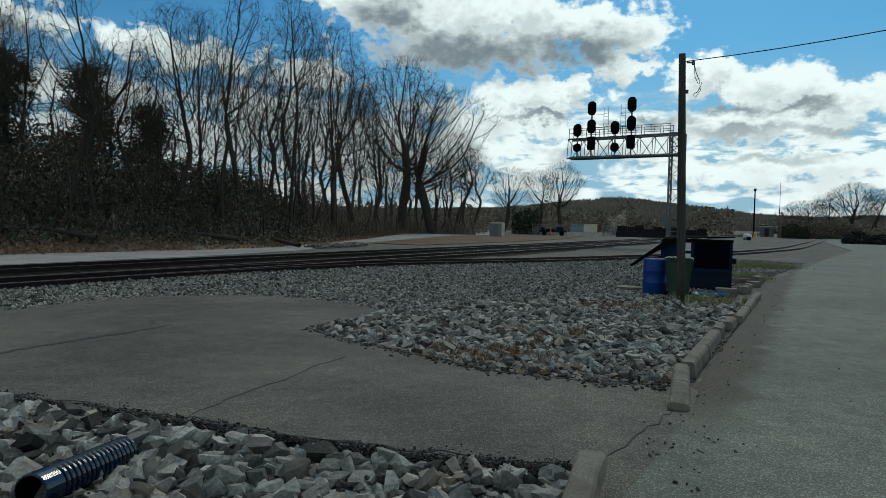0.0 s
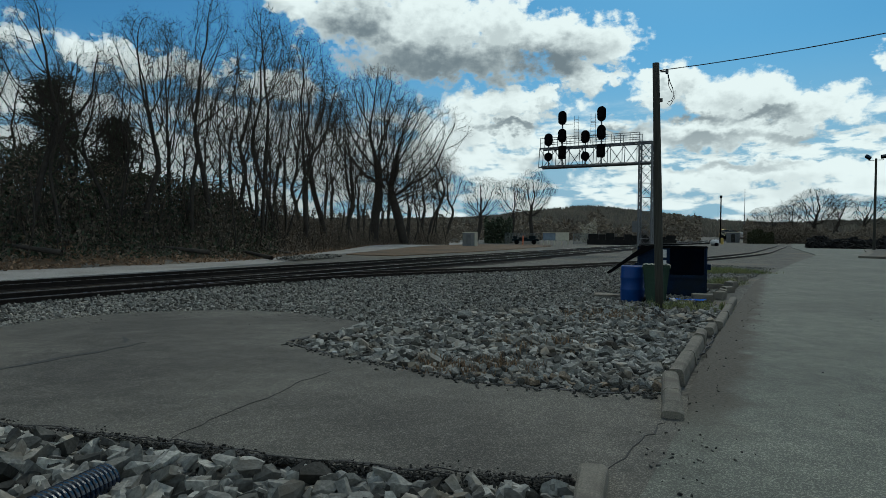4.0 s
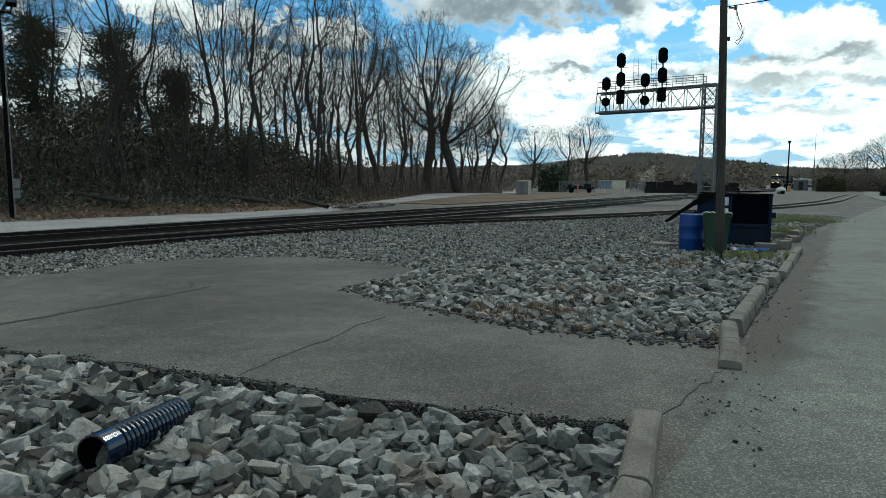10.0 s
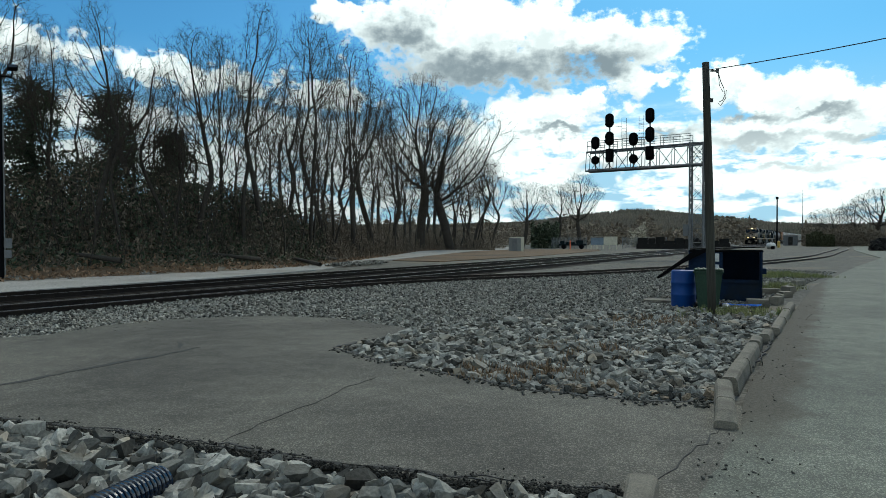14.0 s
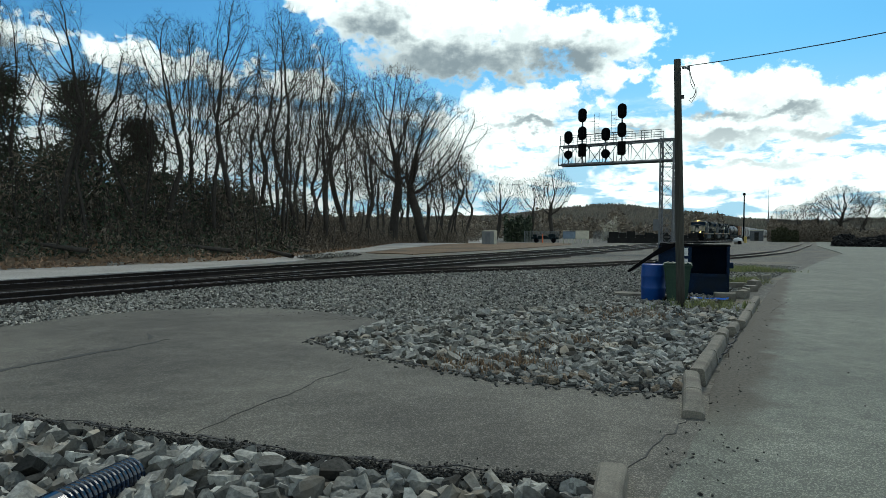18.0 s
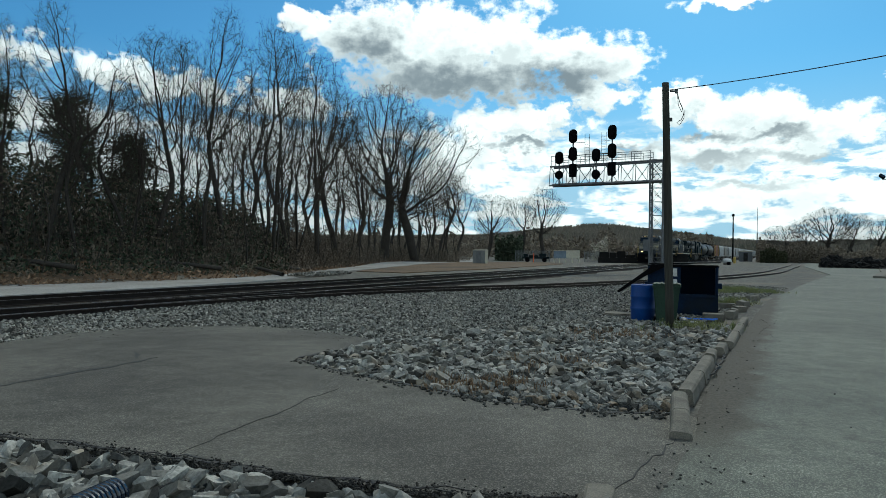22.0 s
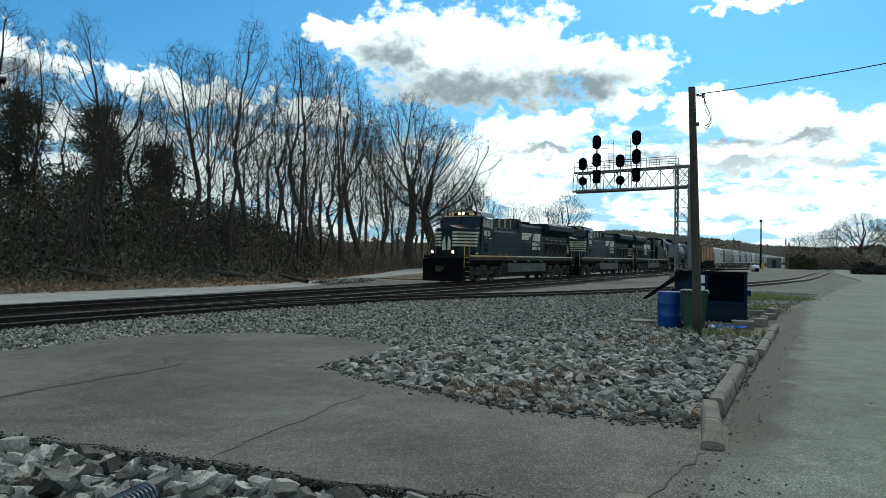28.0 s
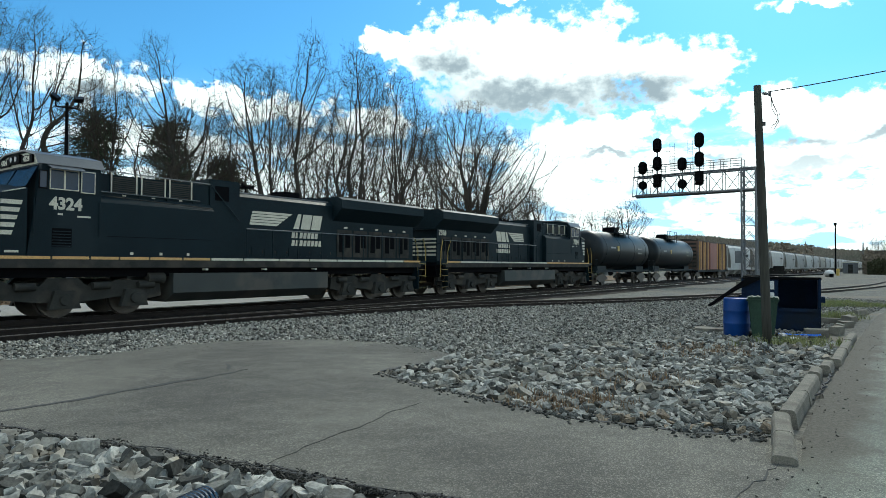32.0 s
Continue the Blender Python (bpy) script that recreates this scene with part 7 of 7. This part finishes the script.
    # flank emblem in plain shapes: a mane of bars, a block, two lines of bars
    for s in (-1, 1):
        y0, y1 = (0.952, 0.958) if s > 0 else (-0.958, -0.952)
        for k in range(5):
            z = 2.98 + k * 0.105
            a0, a1 = 0.20 - k * 0.03, -1.15 - k * 0.17
            if s < 0:
                a0, a1 = a0 - 0.2, a1 - 0.2
            part("emblem_bar", prism(bmesh.new(), [(a0, z), (a1, z), (a1 - 0.12, z + 0.085), (a0 - 0.025, z + 0.085)], y0, y1), LOCO_WHITE, L, "cream painted bar")
        for a0, w in ((-2.02, 0.30), (-2.42, 0.52), (-3.0, 0.52)):
            part("emblem_block", prism(bmesh.new(), [(a0, 2.92), (a0 - w, 2.92), (a0 - w - 0.14, 3.5), (a0 - 0.14 - (0.12 if w < 0.4 else 0), 3.5)], y0, y1), LOCO_WHITE, L, "cream painted block")
        for row, z in enumerate((2.56, 2.26)):
            for k in range(7 if row == 0 else 8):
                x0 = -1.92 - k * 0.215
                part("small_marking", prism(bmesh.new(), [(x0, z), (x0 - 0.16, z), (x0 - 0.205, z + 0.22), (x0 - 0.045, z + 0.22)], y0, y1), LOCO_WHITE, L)
        stanchion_run(L, s, [0.75, -0.5, -1.8, -3.1, -4.4, -5.7, -7.0, -8.3, -9.6, -10.2], 1.70, 2.78, GALV)
        if rear:
            letters("road_number", number, 0.36, LOCO_WHITE, L, on_side(-9.55, s * 0.976, 3.18))
    # rear end stripes
    for k in range(5):
        boxp("end_stripe", (-10.062, -10.05, -0.9, 0.9, 2.0 + k * 0.2, 2.11 + k * 0.2), LOCO_WHITE, L, "white end stripe")
    # platforms, steps, plough
    for e in (1, -1):
        xf = 10.35 if e > 0 else -10.45
        boxp("end_platform", (*sorted((xf, xf - e * 0.5)), -1.48, 1.48, 1.55, 1.73), LOCO_BLACK, L)
        bm = bmesh.new()
        o = [(xf, 0.95), (xf + e * 0.12, 1.5), (xf, 1.6), (xf - e * 0.25, 1.6), (xf - e * 0.25, 0.95)] if e < 0 else [(10.2, 0.12), (10.5, 0.12), (10.46, 0.5), (10.44, 1.5), (10.2, 1.5)]
        prism(bm, o, -1.45 if e > 0 else -1.2, 1.45 if e > 0 else 1.2)
        part("snow_plough" if e > 0 else "end_sill", bm, SIGNAL_BLACK, L, "black snow plough" if e > 0 else "")
        bm = bmesh.new()
        box(bm, *sorted((xf, xf + e * 0.6)), -0.13, 0.13, 0.78, 1.02, bev=0.03)
        box(bm, *sorted((xf + e * 0.5, xf + e * 0.75)), -0.2, 0.2, 0.72, 1.08, bev=0.05)
        part("coupler", bm, LOCO_GREY, L)
        for s in (-1, 1):
            for k in range(5):
                z = 0.42 + k * 0.29
                boxp("step", (*sorted((xf - e * 0.05, xf - e * 0.62)), *sorted((s * 1.16, s * 1.50)), z, z + 0.03), LOCO_BLACK, L)
                boxp("step_edge", (*sorted((xf - e * 0.05, xf - e * 0.62)), *sorted((s * 1.50, s * 1.506)), z + 0.008, z + 0.024), YELLOW, L, "yellow step edge")
            boxp("step_panel", (*sorted((xf - e * 0.62, xf - e * 0.66)), *sorted((s * 1.1, s * 1.5)), 0.40, 1.6), LOCO_BLACK, L)
            y = s * 1.46
            bent_rail(L, [(xf - e * 0.64, y, 0.9), (xf - e * 0.66, y, 2.2), (xf - e * 0.95, y, 2.8)], YELLOW)
            bent_rail(L, [(xf, y, 0.95), (xf - e * 0.02, y, 2.2), (xf - e * 0.2, y, 2.8)], YELLOW)
            cylp("end_rail", (xf - e * 0.05, s * 0.5, 2.6), (xf - e * 0.05, s * 1.4, 2.6), 0.02, LOCO_BLACK, L, n=8)
            cylp("end_post", (xf - e * 0.05, s * 0.5, 1.7), (xf - e * 0.05, s * 0.5, 2.62), 0.03, LOCO_BLACK, L, n=8)
            bent_rail(L, [(xf + e * 0.05, s * 0.45, 1.5), (xf + e * 0.3, s * 0.45, 1.1), (xf + e * 0.42, s * 0.4, 0.6)], SIGNAL_BLACK, 0.03)
    for y in (-0.75, 0.75):
        hl = cylp("ditch_light", (10.3, y, 1.92), (10.5, y, 1.92), 0.12, SIGNAL_BLACK, L, n=16)
        cylp("ditch_lamp", (10.5, y, 1.92), (10.52, y, 1.92), 0.08, LAMP if lit else CABGLASS, hl, "glowing ditch light" if lit else "", n=16)
        boxp("ditch_light_stand", (10.3, 10.45, y - 0.12, y + 0.12, 1.73, 1.80), SIGNAL_BLACK, L)
    # tank and trucks
    bm = bmesh.new()
    prism(bm, [(-1.0, 0.32), (1.0, 0.32), (1.45, 0.62), (1.45, 1.24), (-1.45, 1.24), (-1.45, 0.62)], -3.5, 3.7, axis="x")
    part("fuel_tank", bm, FUEL, L, "dusty dark fuel tank, its sheen in the colour")
    for s in (-1, 1):
        for k in range(3):
            boxp("small_marking", (2.4 - k * 2.6, 2.5 - k * 2.6, s * 1.3, s * 1.508, 1.33, 1.39), LOCO_WHITE, L)
        cylp("air_reservoir", (3.9, s * 1.2, 1.1), (4.5, s * 1.2, 1.1), 0.16, LOCO_GREY, L, n=12)
    loco_truck(L, 7.1)
    loco_truck(L, -7.1)
    return L


def freight_truck(car, x):
    t = boxp("truck", (-0.2, 0.2, -0.95, 0.95, 0.5, 0.78), LOCO_GREY, car, m=pose(x, 0, 0))
    for s in (-1, 1):
        bm = bmesh.new()
        prism(bm, [(-1.15, 0.45), (-1.1, 0.62), (-0.45, 0.85), (0.45, 0.85), (1.1, 0.62), (1.15, 0.45), (0.8, 0.45), (0.45, 0.28), (-0.45, 0.28), (-0.8, 0.45)], *sorted((s * 0.92, s * 1.08)))
        part("side_frame", bm, WHEEL, t)
    for ax in (-0.88, 0.88):
        wheelset(t, ax, 0.46)


def coupler_pair(car, half):
    for e in (-1, 1):
        boxp("coupler", (*sorted((e * (half - 0.75), e * (half - 0.05))), -0.14, 0.14, 0.75, 1.0), LOCO_GREY, car, bev=0.03)


def build_tank(length, label, band):
    c = thing("tank_car", label, "tank car", group="tank cars in the train")
    h = length / 2
    bm = bmesh.new()
    n, r, zc = 36, 1.52, 2.78
    prof = [(-h + 0.75, 0.05), (-h + 0.78, 0.75), (-h + 0.95, 1.2), (-h + 1.25, 1.45), (-h + 1.6, r), (h - 1.6, r), (h - 1.25, 1.45), (h - 0.95, 1.2), (h - 0.78, 0.75), (h - 0.75, 0.05)]
    rings = []
    for x, rr in prof:
        rings.append([bm.verts.new((x, rr * math.cos(2 * math.pi * k / n), zc + rr * math.sin(2 * math.pi * k / n))) for k in range(n)])
    for a, b in zip(rings, rings[1:]):
        for k in range(n):
            bm.faces.new((a[k], a[(k + 1) % n], b[(k + 1) % n], b[k]))
    bm.faces.new(rings[0][::-1]), bm.faces.new(rings[-1])
    bmesh.ops.recalc_face_normals(bm, faces=bm.faces)
    part("tank", bm, TANK_BLACK, c, smooth=True)
    for x in (-h + 2.2, -1.7, 1.7, h - 2.2) if band else (-h + 2.2, h - 2.2):
        bm = bmesh.new()
        cyl(bm, (x - 0.03, 0, zc), (x + 0.03, 0, zc), r + 0.012, n=36)
        part("weld_band", bm, TANK_BLACK, c)
    bm = bmesh.new()
    box(bm, -0.55, 0.55, -0.5, 0.5, 4.25, 4.75, bev=0.08)
    part("dome", bm, SIGNAL_BLACK, c)
    for s in (-1, 1):
        for x in (-1.6, -0.8, 0.8, 1.6):
            cylp("platform_post", (x, s * 1.0, 3.9), (x, s * 1.0, 5.0), 0.025, LOCO_BLACK, c, n=6)
        cylp("platform_rail", (-1.6, s * 1.0, 5.0), (1.6, s * 1.0, 5.0), 0.022, LOCO_BLACK, c, n=6)
        boxp("platform", (-1.7, 1.7, *sorted((s * 0.55, s * 1.2)), 4.2, 4.24), LOCO_BLACK, c)
        boxp("side_sill", (-h + 0.7, h - 0.7, *sorted((s * 1.1, s * 1.3)), 1.05, 1.2), LOCO_BLACK, c)
        for x, w, z in ((-h + 3.2, 1.1, 2.9), (-h + 3.3, 0.9, 2.55), (h - 4.0, 1.0, 2.9)):
            boxp("small_marking", (x, x + w, *sorted((s * 1.50, s * 1.527)), z, z + 0.12), HOPPER_GREY, c)
        boxp("placard", (1.9, 2.3, *sorted((s * 1.50, s * 1.53)), 2.7, 3.1), YELLOW, c, "yellow placard")
    for e in (-1, 1):
        boxp("end_platform", (*sorted((e * (h - 0.9), e * (h - 0.3))), -1.4, 1.4, 0.98, 1.1), LOCO_BLACK, c)
        for s in (-1, 1):
            bent_rail(c, [(e * (h - 0.35), s * 1.3, 1.1), (e * (h - 0.35), s * 1.3, 2.0), (e * (h - 0.85), s * 1.3, 2.0), (e * (h - 0.85), s * 1.3, 1.1)], LOCO_BLACK, 0.018)
        bm = bmesh.new()
        box(bm, *sorted((e * (h - 3.2), e * (h - 1.4))), -1.0, 1.0, 1.0, 1.5)
        part("saddle", bm, LOCO_BLACK, c)
    freight_truck(c, -h + 2.2), freight_truck(c, h - 2.2)
    coupler_pair(c, h)
    return c


def build_boxcar(length, label):
    c = thing("boxcar", label, "boxcar")
    h = length / 2
    boxp("body", (-h + 0.6, h - 0.6, -1.45, 1.45, 1.05, 4.35), BOX_BROWN, c, bev=0.02)
    part("roof", prism(bmesh.new(), [(-1.55, 4.35), (1.55, 4.35), (1.5, 4.42), (0, 4.6), (-1.5, 4.42)], -h + 0.55, h - 0.55, axis="x"), LOCO_GREY, c)
    for s in (-1, 1):
        for k in range(22):
            x = -h + 0.75 + k * (length - 1.5) / 21
            if abs(x) > 1.75:
                boxp("side_rib", (x - 0.06, x + 0.06, *sorted((s * 1.45, s * 1.53)), 1.1, 4.33), STRIPE if k % 3 else BOX_BROWN, c, "rusty side rib")
        boxp("door", (-1.65, 1.65, *sorted((s * 1.45, s * 1.58)), 1.15, 4.25), material("red_door", (0.26, 0.10, 0.07), (0.19, 0.08, 0.06), 0.8, 0.7) if s > 0 else BOX_BROWN, c, "faded red sliding door", bev=0.02)
        boxp("door_rail", (-3.6, 3.6, *sorted((s * 1.45, s * 1.6)), 1.02, 1.14), LOCO_GREY, c)
        boxp("side_sill", (-h + 0.6, h - 0.6, *sorted((s * 1.3, s * 1.5)), 0.85, 1.06), LOCO_BLACK, c)
    for e in (-1, 1):
        for k in range(7):
            z = 1.4 + k * 0.42
            boxp("end_corrugation", (*sorted((e * (h - 0.6), e * (h - 0.5))), -1.35, 1.35, z, z + 0.2), LOCO_GREY, c, bev=0.04)
    freight_truck(c, -h + 2.3), freight_truck(c, h - 2.3)
    coupler_pair(c, h)
    return c


def build_hopper(length, label, mat):
    c = thing("hopper_car", label, "hopper car", group="covered hoppers in the train")
    h = length / 2
    # body with sloped end sheets
    bm = bmesh.new()
    sec = [(-1.05, 4.35), (-1.45, 4.0), (-1.56, 3.2), (-1.56, 2.2), (-1.5, 1.35), (1.5, 1.35), (1.56, 2.2), (1.56, 3.2), (1.45, 4.0), (1.05, 4.35)]
    ends = []
    for e in (-1, 1):
        ring = []
        for y, z in sec:
            k = (4.35 - z) / 3.0
            ring.append(bm.verts.new((e * (h - 1.0 - 1.7 * max(0, k - 0.12)), y, z)))
        ends.append(ring)
    n = len(sec)
    for k in range(n):
        bm.faces.new((ends[0][k], ends[0][(k + 1) % n], ends[1][(k + 1) % n], ends[1][k]))
    bm.faces.new(ends[0]), bm.faces.new(ends[1][::-1])
    bmesh.ops.recalc_face_normals(bm, faces=bm.faces)
    part("body", bm, mat, c)
    boxp("roof_trough", (-h + 1.6, h - 1.6, -0.4, 0.4, 4.35, 4.52), mat, c, bev=0.03)
    for s in (-1, 1):
        boxp("running_board", (-h + 1.0, h - 1.0, *sorted((s * 0.7, s * 1.1)), 4.42, 4.46), GALV, c)
        boxp("side_sill", (-h + 0.5, h - 0.5, *sorted((s * 1.3, s * 1.5)), 1.05, 1.35), mat, c)
        for e in (-1, 1):
            cylp("end_post", (e * (h - 0.7), s * 1.4, 1.2), (e * (h - 1.0), s * 1.4, 4.3), 0.05, mat, c, n=6)
        boxp("small_marking", (-h + 3.2, -h + 5.6, *sorted((s * 1.55, s * 1.568)), 2.9, 3.15), LOCO_GREY, c)
    for x in (-4.2, 0, 4.2):
        bm = bmesh.new()
        a = [bm.verts.new(p) for p in ((x - 1.9, -1.4, 1.36), (x + 1.9, -1.4, 1.36), (x + 1.9, 1.4, 1.36), (x - 1.9, 1.4, 1.36))]
        b = [bm.verts.new(p) for p in ((x - 0.5, -0.6, 0.42), (x + 0.5, -0.6, 0.42), (x + 0.5, 0.6, 0.42), (x - 0.5, 0.6, 0.42))]
        bm.faces.new(a), bm.faces.new(b[::-1])
        for k in range(4):
            bm.faces.new((a[k], b[k], b[(k + 1) % 4], a[(k + 1) % 4]))
        bmesh.ops.recalc_face_normals(bm, faces=bm.faces)
        part("discharge_bay", bm, mat, c)
    freight_truck(c, -h + 2.1), freight_truck(c, h - 2.1)
    coupler_pair(c, h)
    return c


def shorten(car, k):
    """Draw a car's body together along its length; its trucks keep their shape."""
    for c in car.children:
        if c.name.startswith("truck"):
            c.location.x *= k
        else:
            c.matrix_basis = Matrix.Diagonal((k, 1, 1, 1)) @ c.matrix_basis
    return car


TRAIN = (285.5384, -10.89469, 0.02928804, -0.001661384, 1.076147e-05)
CARS = []
_back = 0.0


def couple(car, length, flip=False):
    global _back
    CARS.append((car, _back + length / 2, length, flip))
    _back += length


couple(shorten(build_loco("8126", "black freight locomotive with cream stripes and lit headlamps", True), 0.95), 21.2)
couple(shorten(build_loco("4324", "black freight locomotive coupled second in the train", False), 0.925), 20.6)
couple(shorten(build_loco("7584", "black freight locomotive coupled third, facing backwards", False, True), 0.905), 20.1, True)
couple(build_tank(13.4, "glossy black tank car with a railed dome platform", True), 13.4)
couple(build_tank(15.2, "dull black tank car with a railed dome platform", False), 15.2)
couple(build_boxcar(15.4, "rusty brown ribbed boxcar with a faded red door"), 15.4)
GREYS = [HOPPER_GREY, material("hopper_white", (0.36, 0.36, 0.34), (0.29, 0.29, 0.27), 0.5, 0.7, c3=(0.23, 0.215, 0.19), big=0.5), material("hopper_tan", (0.22, 0.20, 0.165), (0.18, 0.16, 0.135), 0.5, 0.7, c3=(0.2, 0.18, 0.15), big=0.5)]
_kinds = [build_hopper(17.2, "dusty grey covered hopper car", GREYS[0]), build_hopper(17.2, "off-white covered hopper car", GREYS[1]), build_hopper(17.2, "tan covered hopper car", GREYS[2])]
_order = [1, 2, 1, 0, 0, 1, 0, 2, 0, 1, 0, 0, 1, 0, 2, 0, 0, 1, 0, 0, 1, 0, 0, 2, 0]
_used = set()
for k in _order:
    if k in _used:
        couple(copy_thing(_kinds[k], Matrix()), 17.2)
    else:
        _used.add(k)
        couple(_kinds[k], 17.2)


def nose_place(t):
    """Metres from the reference point of the main line to the train's nose."""
    return sum(c * t ** k for k, c in enumerate(TRAIN))


def motions():
    times = [0.5 * k for k in range(65)]
    for car, mid, length, flip in CARS:
        rows = []
        for t in times:
            s = nose_place(t) + mid
            a, b = main_at(s - length * 0.32)[0], main_at(s + length * 0.32)[0]
            p = (a + b) / 2
            ang = math.degrees(math.atan2(a.y - b.y, a.x - b.x)) + (180 if flip else 0)
            rows.append((t, pose(p.x, p.y, p.z, 0, 0, ang)))
        walk(car, rows)
        if car.name.startswith("locomotive"):
            for truck in car.children:
                for axle in truck.children:
                    if axle.name.startswith("wheelset"):
                        place = axle.matrix_basis.translation.copy()
                        turn = -1 if flip else 1
                        rolls = []
                        for k in range(32 * 16 + 1):
                            t = k / 16
                            rolls.append((t, pose(*place, 0, turn * math.degrees((nose_place(0) - nose_place(t)) / 0.53) % 360, 0)))
                        walk(axle, rolls)


motions()
